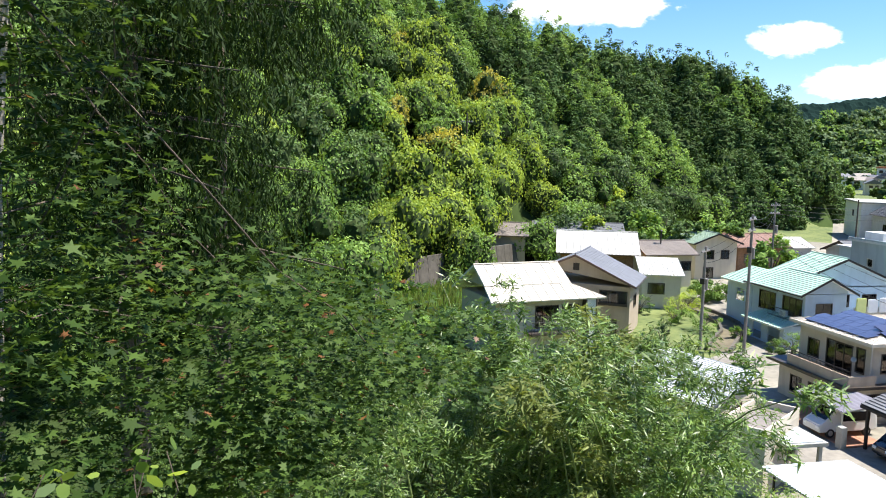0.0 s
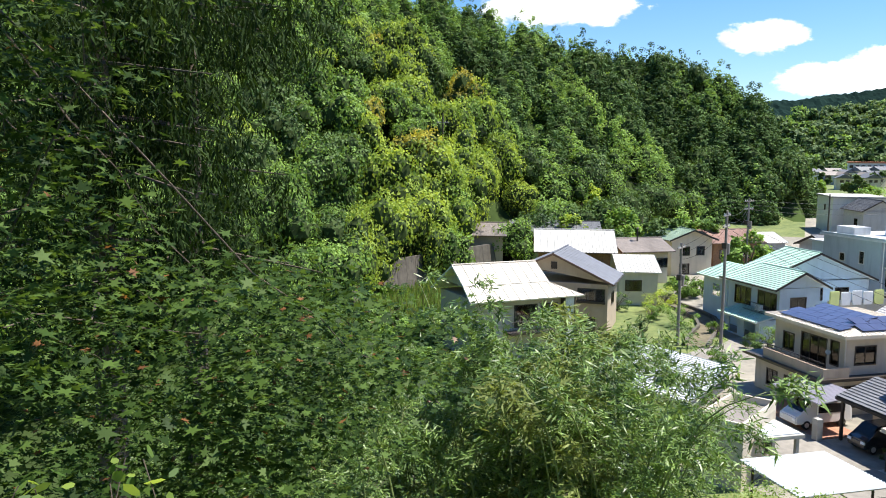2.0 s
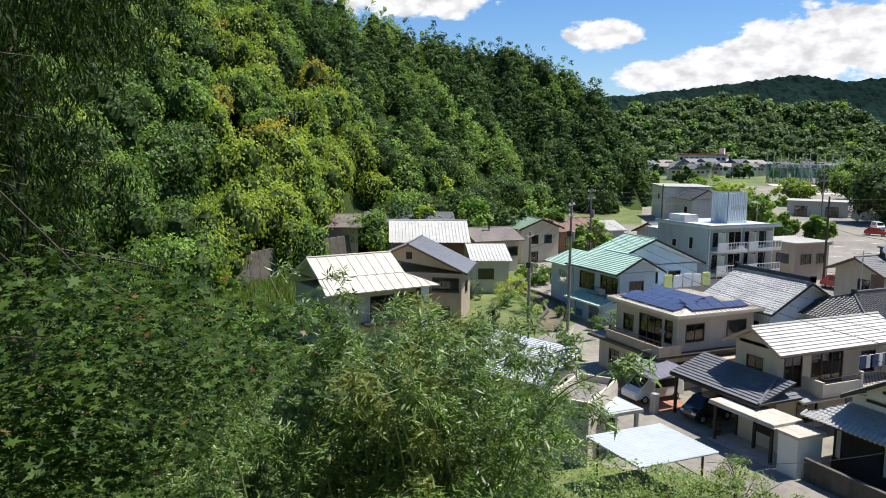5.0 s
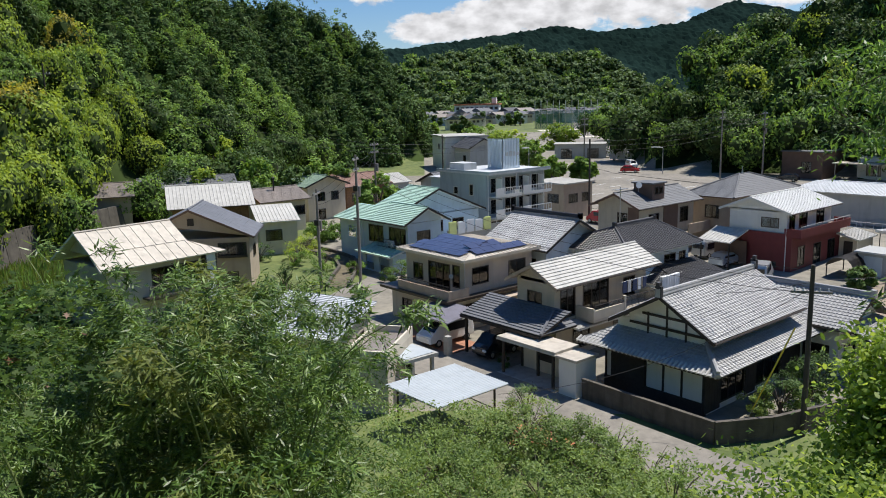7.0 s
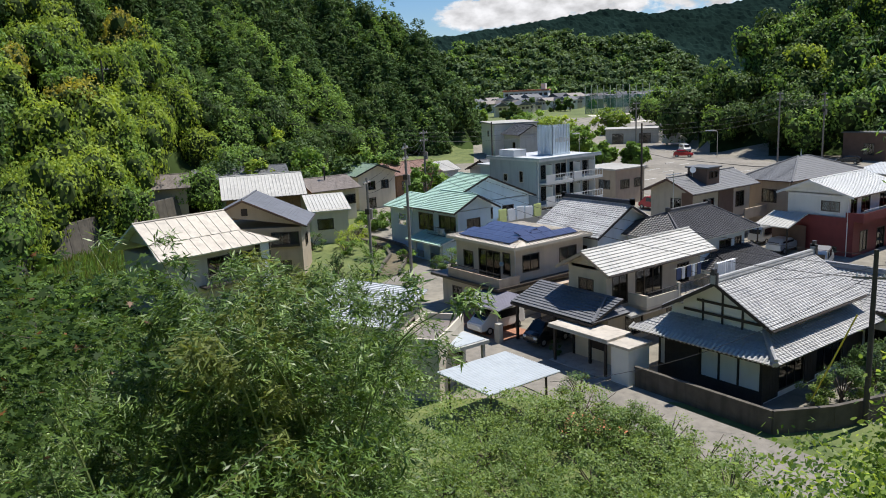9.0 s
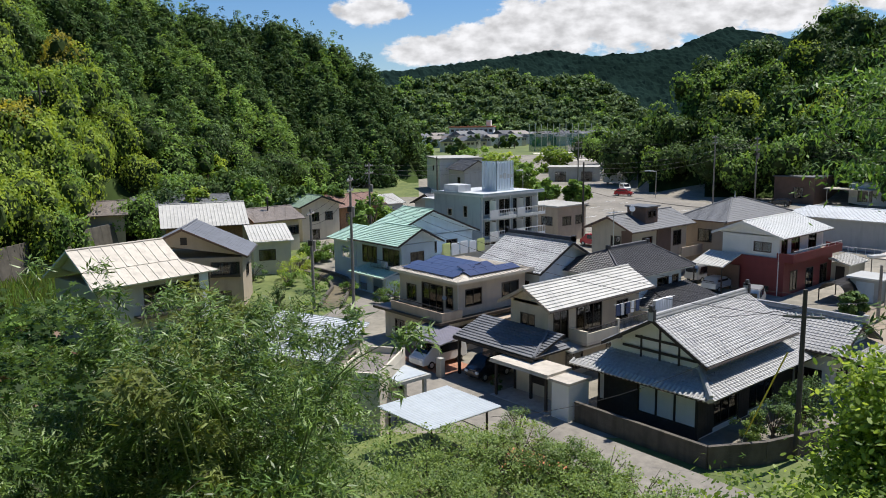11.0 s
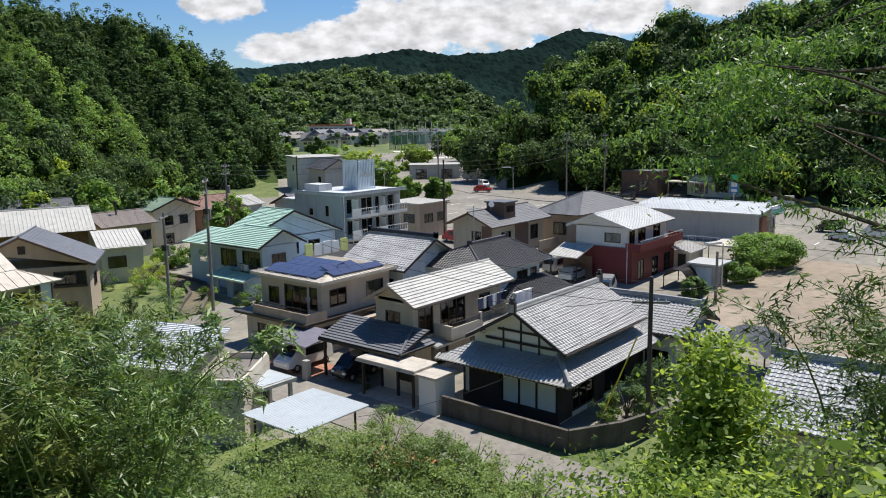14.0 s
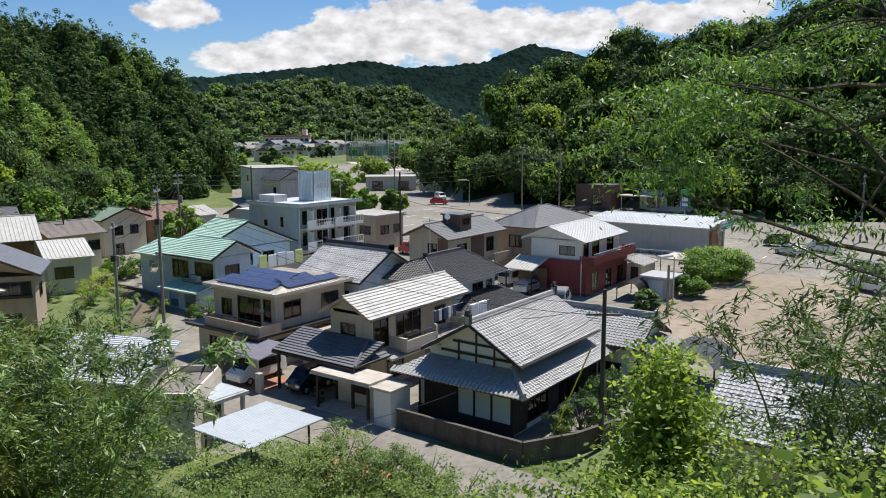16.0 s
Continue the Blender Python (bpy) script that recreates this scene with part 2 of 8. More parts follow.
M = {
    "yard": mat("yard", (0.24, 0.22, 0.18), 0.9, 0.28, 0.8, 0.3, 20, stain=0.5),
    "soil": mat("soil", (0.13, 0.11, 0.07), 0.95, 0.3, 2.0, 0.5, 8),
    "grass": mat("grass", (0.10, 0.15, 0.035), 0.9, 0.35, 1.2, 0.6, 12, col2=(0.17, 0.20, 0.06)),
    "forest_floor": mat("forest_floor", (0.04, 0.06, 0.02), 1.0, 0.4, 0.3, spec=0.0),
    "asphalt": mat("asphalt", (0.235, 0.215, 0.185), 0.9, 0.2, 1.5, 0.3, 60, stain=0.4),
    "concrete": mat("concrete", (0.40, 0.39, 0.36), 0.85, 0.15, 2.0, 0.3, 30, stain=0.5),
    "old_concrete": mat("old_concrete", (0.105, 0.092, 0.076), 0.9, 0.3, 1.5, 0.5, 15, stain=0.8),
    "dirt": mat("dirt", (0.29, 0.235, 0.175), 0.95, 0.2, 0.8, 0.3, 20, stain=0.3),
    "beige": mat("beige", (0.52, 0.46, 0.37), 0.85, 0.07, 1.2, 0.15, 60, stain=0.25),
    "cream": mat("cream", (0.62, 0.56, 0.45), 0.85, 0.06, 1.2, 0.15, 60, stain=0.2),
    "tan": mat("tan", (0.42, 0.34, 0.26), 0.85, 0.08, 1.2, 0.15, 60, stain=0.25),
    "white_wall": mat("white_wall", (0.74, 0.74, 0.71), 0.85, 0.05, 1.0, 0.1, 60, stain=0.15),
    "blue_wall": mat("blue_wall", (0.46, 0.55, 0.62), 0.8, 0.06, 1.0, 0.1, 60, stain=0.2),
    "pale_blue": mat("pale_blue", (0.60, 0.68, 0.74), 0.8, 0.06, 1.0, 0.1, 60, stain=0.2),
    "blue_grey": mat("blue_grey", (0.33, 0.39, 0.43), 0.8, 0.06, 1.0, 0.1, 60, stain=0.35),
    "grey_wall": mat("grey_wall", (0.45, 0.47, 0.47), 0.8, 0.06, 1.0, 0.1, 60, stain=0.3),
    "red_wall": mat("red_wall", (0.17, 0.026, 0.028), 0.6, 0.12, 1.5, 0.15, 40),
    "brown_wall": mat("brown_wall", (0.16, 0.10, 0.075), 0.8, 0.15, 1.5, 0.15, 40),
    "plaster": mat("plaster", (0.78, 0.77, 0.73), 0.9, 0.05, 1.0, stain=0.15),
    "dark_wood": mat("dark_wood", (0.035, 0.027, 0.022), 0.75, 0.3, 6.0, 0.2, 30),
    "wood": mat("wood", (0.26, 0.15, 0.085), 0.8, 0.3, 5.0, 0.2, 30, stain=0.4),
    "tile_grey": mat("tile_grey", (0.36, 0.355, 0.35), 0.42, 0.15, 5.0, stain=0.2),
    "tile_silver": mat("tile_silver", (0.36, 0.365, 0.375), 0.55, 0.3, 4.0, stain=0.25),
    "tile_black": mat("tile_black", (0.035, 0.035, 0.04), 0.5, 0.3, 5.0),
    "tile_blue": mat("tile_blue", (0.15, 0.155, 0.17), 0.7, 0.2, 5.0, spec=0.2),
    "metal_white": mat("metal_white", (0.50, 0.49, 0.46), 0.55, 0.10, 1.5, stain=0.35, spec=0.3),
    "metal_bright": mat("metal_bright", (0.72, 0.72, 0.70), 0.5, 0.06, 1.5, stain=0.2, spec=0.3),
    "metal_cream": mat("metal_cream", (0.54, 0.49, 0.42), 0.55, 0.12, 1.5, stain=0.5, spec=0.3),
    "metal_grey": mat("metal_grey", (0.13, 0.14, 0.165), 0.75, 0.12, 1.5, stain=0.2),
    "metal_green": mat("metal_green", (0.42, 0.60, 0.50), 0.45, 0.10, 1.0, stain=0.3),
    "metal_green_dull": mat("metal_green_dull", (0.27, 0.36, 0.27), 0.55, 0.12, 1.0, stain=0.3),
    "metal_brown": mat("metal_brown", (0.20, 0.17, 0.15), 0.55, 0.15, 1.5, stain=0.3),
    "metal_rust": mat("metal_rust", (0.22, 0.12, 0.09), 0.6, 0.25, 2.0, stain=0.4),
    "metal_pale": mat("metal_pale", (0.50, 0.52, 0.54), 0.6, 0.12, 1.0, stain=0.25),
    "slate": mat("slate", (0.12, 0.125, 0.135), 0.6, 0.12, 3.0, stain=0.2),
    "solar": mat("solar", (0.055, 0.066, 0.13), 0.25, 0.15, 1.0, spec=0.6, island=0.3),
    "sheet": mat("sheet", (0.40, 0.44, 0.47), 0.6, 0.06, 1.0, stain=0.2, spec=0.3),
    "violet_sheet": mat("violet_sheet", (0.17, 0.165, 0.21), 0.65, 0.12, 1.0, stain=0.3, spec=0.3),
    "alu": mat("alu", (0.55, 0.55, 0.54), 0.4, 0.08, 2.0, metal=0.7),
    "dark_metal": mat("dark_metal", (0.045, 0.04, 0.038), 0.5, 0.15, 2.0, metal=0.4),
    "bronze": mat("bronze", (0.075, 0.06, 0.05), 0.45, 0.15, 2.0, metal=0.4),
    "pole": mat("pole", (0.24, 0.22, 0.20), 0.85, 0.12, 2.0, stain=0.4),
    "dark_pole": mat("dark_pole", (0.07, 0.06, 0.05), 0.85, 0.2, 2.0),
    "rubber": mat("rubber", (0.02, 0.02, 0.02), 0.8, 0.2, 5.0),
    "cable": mat("cable", (0.03, 0.03, 0.03), 0.6, 0.1, 5.0),
    "yellow": mat("yellow", (0.75, 0.55, 0.05), 0.5, 0.1, 5.0),
    "cloth_white": mat("cloth_white", (0.82, 0.83, 0.84), 0.9, 0.05, 3.0),
    "cloth_yellow": mat("cloth_yellow", (0.70, 0.75, 0.30), 0.9, 0.06, 3.0),
    "cloth_navy": mat("cloth_navy", (0.05, 0.07, 0.14), 0.9, 0.2, 3.0),
    "curtain": mat("curtain", (0.62, 0.61, 0.58), 0.9, 0.12, 5.0),
    "car_white": mat("car_white", (0.78, 0.78, 0.77), 0.25, 0.02, 1.0, coat=0.6),
    "car_red": mat("car_red", (0.50, 0.02, 0.03), 0.25, 0.04, 1.0, coat=0.6),
    "car_black": mat("car_black", (0.012, 0.013, 0.018), 0.2, 0.1, 1.0, coat=0.6),
    "car_silver": mat("car_silver", (0.50, 0.51, 0.53), 0.3, 0.03, 1.0, metal=0.4, coat=0.6),
    "line_white": mat("line_white", (0.72, 0.72, 0.70), 0.8, 0.15, 3.0),
    "brick": mat("brick", (0.33, 0.16, 0.10), 0.85, 0.25, 6.0, 0.3, 30),
    "terracotta": mat("terracotta", (0.55, 0.20, 0.10), 0.85, 0.15, 4.0),
    "net_green": mat("net_green", (0.03, 0.16, 0.11), 0.8, 0.15, 1.0),
    "sign_blue": mat("sign_blue", (0.05, 0.25, 0.55), 0.5, 0.05, 1.0),
    "sign_green": mat("sign_green", (0.05, 0.45, 0.20), 0.5, 0.05, 1.0),
    "sand": mat("sand", (0.62, 0.58, 0.48), 0.95, 0.06, 0.5),
    "bark": mat("bark", (0.11, 0.085, 0.065), 0.95, 0.3, 6.0, 0.6, 20),
    "bark_pale": mat("bark_pale", (0.27, 0.24, 0.20), 0.9, 0.3, 6.0, 0.5, 20),
    "culm": mat("culm", (0.16, 0.20, 0.07), 0.6, 0.3, 4.0),
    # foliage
    # hearts of crowns: twigs, with the shade between leaves put into the colour
    "twig_shade": mat("twig_shade", (0.050, 0.072, 0.028), 0.95, 0.3, 1.0, spec=0.0),
    "maple": mat("maple", (0.037, 0.079, 0.016), 0.55, 0.4, 1.2, trans=0.32, island=0.8, col2=(0.080, 0.134, 0.029), spec=0.12),
    "maple_red": mat("maple_red", (0.17, 0.075, 0.03), 0.5, 0.4, 1.2, trans=0.3, island=0.6, spec=0.3),
    "cedar_near": mat("cedar_near", (0.025, 0.048, 0.011), 0.7, 0.4, 1.0, trans=0.2, island=0.6, spec=0.1),
    "bamboo": mat("bamboo", (0.068, 0.143, 0.030), 0.42, 0.4, 0.5, trans=0.22, island=0.8, col2=(0.195, 0.293, 0.075), spec=0.4),
    # bamboo leaf toned down: the shade under trees is put into its colour
    "shaded_bamboo": mat("shaded_bamboo", (0.092, 0.155, 0.034), 0.42, 0.4, 1.0, trans=0.28, island=0.6, spec=0.4),
    "bamboo_dry": mat("bamboo_dry", (0.165, 0.200, 0.060), 0.5, 0.3, 0.7, trans=0.3, island=0.7, spec=0.15),
    "cedar": mat("cedar", (0.122, 0.244, 0.060), 0.7, 0.4, 0.25, trans=0.3, island=0.3, col2=(0.268, 0.403, 0.110), spec=0.1),
    # darker copy of the cedar: shade of the slopes is put into the green
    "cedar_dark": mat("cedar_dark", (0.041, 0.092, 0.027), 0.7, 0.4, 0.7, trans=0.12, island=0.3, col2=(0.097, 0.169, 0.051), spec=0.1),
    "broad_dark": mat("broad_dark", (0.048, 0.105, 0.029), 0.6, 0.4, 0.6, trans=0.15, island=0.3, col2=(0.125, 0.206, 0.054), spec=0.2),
    "broad": mat("broad", (0.112, 0.230, 0.048), 0.6, 0.4, 0.5, trans=0.3, island=0.3, col2=(0.242, 0.378, 0.085), spec=0.2),
    "broad_bright": mat("broad_bright", (0.200, 0.330, 0.055), 0.6, 0.35, 0.3, trans=0.38, island=0.3, col2=(0.38, 0.47, 0.085), spec=0.2),
    "broad_gold": mat("broad_gold", (0.34, 0.31, 0.05), 0.5, 0.3, 0.4, trans=0.4, island=0.5, spec=0.4),
    "shrub": mat("shrub", (0.140, 0.240, 0.061), 0.5, 0.4, 0.9, trans=0.35, island=0.4, col2=(0.270, 0.360, 0.109), spec=0.3),
    "vine": mat("vine", (0.125, 0.235, 0.052), 0.5, 0.4, 1.2, trans=0.5, island=0.8, col2=(0.310, 0.410, 0.090), spec=0.3),
    "oak": mat("oak", (0.070, 0.165, 0.040), 0.46, 0.4, 1.2, trans=0.36, island=0.7, col2=(0.165, 0.29, 0.070), spec=0.35),
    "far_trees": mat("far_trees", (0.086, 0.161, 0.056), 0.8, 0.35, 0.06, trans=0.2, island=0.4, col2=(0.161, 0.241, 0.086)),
    # dark green turned bluish: the haze of distance is put into the colour
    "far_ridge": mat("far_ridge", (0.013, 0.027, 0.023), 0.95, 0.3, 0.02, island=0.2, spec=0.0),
}


# ---- mesh helpers ----


def mesh_np(name, verts, faces, material, parent=None, label=""):
    """One mesh object from arrays of vertices and of triangles or quads."""
    me = bpy.data.meshes.new(name)
    verts, faces = np.asarray(verts, dtype=np.float32), np.asarray(faces, dtype=np.int32)
    k = faces.shape[1]
    me.vertices.add(len(verts)); me.vertices.foreach_set("co", verts.ravel())
    me.loops.add(faces.size); me.loops.foreach_set("vertex_index", faces.ravel())
    me.polygons.add(len(faces)); me.polygons.foreach_set("loop_start", np.arange(0, faces.size, k, dtype=np.int32))
    me.polygons.foreach_set("use_smooth", np.zeros(len(faces), dtype=bool))
    me.update(calc_edges=True)
    me.materials.append(M[material])
    ob = new(name, me)
    ob.parent = parent
    if label:
        ob["label"] = label
    return ob


def part(name, bm, material, parent=None, label=""):
    me = bpy.data.meshes.new(name)
    bmesh.ops.recalc_face_normals(bm, faces=bm.faces[:])
    bm.to_mesh(me)
    bm.free()
    me.materials.append(M[material])
    ob = new(name, me)
    ob.parent = parent
    if label:
        ob["label"] = label
    return ob


def add_box(bm, x0, y0, z0, x1, y1, z1):
    v = [bm.verts.new(p) for p in ((x0, y0, z0), (x1, y0, z0), (x1, y1, z0), (x0, y1, z0), (x0, y0, z1), (x1, y0, z1), (x1, y1, z1), (x0, y1, z1))]
    for f in ((3, 2, 1, 0), (4, 5, 6, 7), (0, 1, 5, 4), (1, 2, 6, 5), (2, 3, 7, 6), (3, 0, 4, 7)):
        bm.faces.new([v[i] for i in f])


def box(*boxes):
    bm = bmesh.new()
    for b in boxes:
        add_box(bm, *b)
    return bm


def add_tube(bm, a, b, r0, r1, n=8):
    """A tapered round bar from a to b."""
    a, b = Vector(a), Vector(b)
    q = (b - a).to_track_quat("Z", "Y")
    rings = []
    for c, r in ((a, r0), (b, r1)):
        rings.append([bm.verts.new(c + q @ Vector((r * math.cos(i * math.tau / n), r * math.sin(i * math.tau / n), 0))) for i in range(n)])
    for i in range(n):
        bm.faces.new((rings[0][i], rings[0][(i + 1) % n], rings[1][(i + 1) % n], rings[1][i]))
    bm.faces.new(rings[0][::-1]); bm.faces.new(rings[1])


def tube(a, b, r0, r1=None, n=8):
    bm = bmesh.new()
    add_tube(bm, a, b, r0, r0 if r1 is None else r1, n)
    return bm


def sweep(pts, radii, n=6):
    """One round bar through all the points."""
    bm = bmesh.new()
    pts = [Vector(p) for p in pts]
    prev = None
    for i, p in enumerate(pts):
        d = pts[min(i + 1, len(pts) - 1)] - pts[max(0, i - 1)]
        q = d.to_track_quat("Z", "Y")
        r = radii[i] if hasattr(radii, "__len__") else radii
        ring = [bm.verts.new(p + q @ Vector((r * math.cos(k * math.tau / n), r * math.sin(k * math.tau / n), 0))) for k in range(n)]
        if prev:
            # the ring's first point follows the last one's, so that the bar does not twist
            j = min(range(n), key=lambda m: (ring[m].co - p - prev[0].co + pts[i - 1]).length)
            ring = ring[j:] + ring[:j]
            for k in range(n):
                bm.faces.new((prev[k], prev[(k + 1) % n], ring[(k + 1) % n], ring[k]))
        else:
            bm.faces.new(ring[::-1])
        prev = ring
    bm.faces.new(prev)
    return bm


def thing(name, x, y, z, label, category, group="", rz=0.0):
    e = new(name)
    e.matrix_basis = pose(x, y, z, 0, 0, rz)
    return tagged(e, label, category, group)


# ---- the lie of the land ----
def azimuth(x, y):
    """Degrees to the right of the middle line of sight."""
    return (50 - math.degrees(math.atan2(y, x)) + 180) % 360 - 180


def table(rows, a):
    return float(np.interp(a, [r[0] for r in rows], [r[1] for r in rows]))


def valley(r):
    return 0.022 * max(0.0, min(r, 300.0) - 50) + 0.006 * max(0.0, r - 300)


# hills: azimuth, distance of the foot, height angle of the tree line
HILL_LEFT = [(-80, 55, 17), (-57, 62, 16), (-45, 75, 15.8), (-34, 90, 13.8), (-26, 108, 12.2), (-20.6, 122, 10.6), (-15.8, 138, 8.4), (-13, 148, 5.0), (-10.5, 158, 0), (-9, 165, -5)]
HILL_SPUR = [(-18, 185, 7.6), (-15.8, 184, 8.7), (-12, 184, 8.3), (-8, 186, 7.3), (-5, 190, 5.6), (-3, 194, 3.6), (-1.6, 198, 0.8), (-0.6, 202, -4.5)]
HILL_RIGHT = [(11, 260, -4), (12.8, 228, -1.2), (14.2, 186, 0.4), (15.7, 173, 1.2), (18.6, 170, 3.6), (20.9, 168, 4.9), (26.3, 164, 7.2), (30, 160, 7.0), (37, 148, 8.3), (46, 145, 9.5), (80, 120, 12)]
HILL_MID = [(-6, 520, 1.5), (-2, 500, 3.2), (4.8, 480, 3.9), (7.5, 490, 3.2), (10.4, 500, 3.5), (12.5, 520, 2.6), (14.8, 540, 0.6), (17, 560, 0)]
HILL_FAR = [(-20, 1050, 4), (-3.2, 1050, 3.7), (3.3, 1050, 4.4), (8.4, 1050, 5.0), (11.3, 1050, 4.5), (16.5, 1050, 4.8), (20.1, 1050, 6.1), (24, 1050, 5.2), (40, 1050, 5)]


def hill(rows, a, r, slope, trees):
    if a < rows[0][0] or a > rows[-1][0]:
        return -9.0
    foot = table([(q[0], q[1]) for q in rows], a)
    el = table([(q[0], q[2]) for q in rows], a)
    if r < foot:
        return -9.0
    tan = math.tan(radians(el))
    base = valley(foot)
    # where the slope meets the line of sight, less the height of the trees
    crest = (EYE - trees - base + slope * foot) / max(0.05, slope - tan)
    rise = max(0.0, crest - foot) * slope
    if r <= crest:
        return base + slope * (r - foot)
    return base + rise - 0.25 * (r - crest) * (0.3 if rows is HILL_FAR else 1)


HILLS = [(HILL_LEFT, 0.62, 11.0), (HILL_SPUR, 0.62, 13.0), (HILL_RIGHT, 0.60, 11.0), (HILL_MID, 0.45, 7.0), (HILL_FAR, 0.45, 6.0)]


def near_slope(a, r):
    """The hillside on which the camera stands."""
    aa = abs(a)
    if aa > 100:
        return 16.4 + 0.35 * r * min(1, (aa - 100) / 40)
    reach = table([(-100, 90), (-62, 48), (-40, 36), (-20, 30), (0, 26), (30, 25), (60, 40), (100, 90)], a)
    if r < 2:
        return 16.4
    k = min(1.0, (r - 2) / (reach - 2))
    return 16.4 * (1 - k) ** 1.15


def land(x, y):
    r, a = math.hypot(x, y), azimuth(x, y)
    h = max([valley(r), near_slope(a, r)] + [hill(t, a, r, s, k) for t, s, k in HILLS])
    if abs(a) > 80 and r > 40:
        h = max(h, 16 + 0.2 * (r - 40) * min(1, (abs(a) - 80) / 30))
    return h

# ---- ground ----
def build_ground():
    radii = np.concatenate([[0.03], np.arange(0.5, 60, 1.5), np.geomspace(60, 2600, 90)])
    angles = np.concatenate([np.arange(-62, 62, 0.75), np.arange(62, 298, 4.0)])
    verts, faces = [(0, 0, 16.4)], []
    n = len(angles)
    for r in radii:
        for a in angles:
            th = radians(50 - a)
            x, y = r * math.cos(th), r * math.sin(th)
            verts.append((x, y, land(x, y) + 0.25 * noise.noise((x * 0.3, y * 0.3, 0)) * (r < 26)))
    for j in range(len(radii) - 1):
        for i in range(n):
            k = 1 + j * n
            faces.append((k + (i + 1) % n, k + i, k + n + i, k + n + (i + 1) % n))
    ob = mesh_np("ground", verts, faces, "grass")
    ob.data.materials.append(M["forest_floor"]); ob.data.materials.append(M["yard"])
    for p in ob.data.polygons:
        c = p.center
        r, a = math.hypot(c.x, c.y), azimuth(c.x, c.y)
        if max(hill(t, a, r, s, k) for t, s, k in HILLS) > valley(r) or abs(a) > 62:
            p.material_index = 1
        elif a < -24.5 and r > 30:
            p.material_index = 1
        elif 44 < r < (300 if -1 < a < 20 else 165) and -9.5 < a:
            p.material_index = 2
        p.use_smooth = True
    tagged(ob, "valley floor and wooded hillsides rising round it", "ground", kind="structure")


build_ground()

# ---- builders for houses ----
def glass_pane_material():
    m = bpy.data.materials.new("window_glass")
    m.use_nodes = True
    nt = m.node_tree
    nt.nodes.clear()
    N, L = nt.nodes.new, nt.links.new
    out, mix = N("ShaderNodeOutputMaterial"), N("ShaderNodeMixShader")
    tr, gl, fr = N("ShaderNodeBsdfTransparent"), N("ShaderNodeBsdfGlossy"), N("ShaderNodeFresnel")
    tr.inputs[0].default_value = (0.55, 0.58, 0.58, 1)
    gl.inputs["Roughness"].default_value = 0.03
    fr.inputs[0].default_value = 1.7
    L(fr.outputs[0], mix.inputs[0]); L(tr.outputs[0], mix.inputs[1]); L(gl.outputs[0], mix.inputs[2])
    L(mix.outputs[0], out.inputs[0])
    return m


M["glass"] = glass_pane_material()


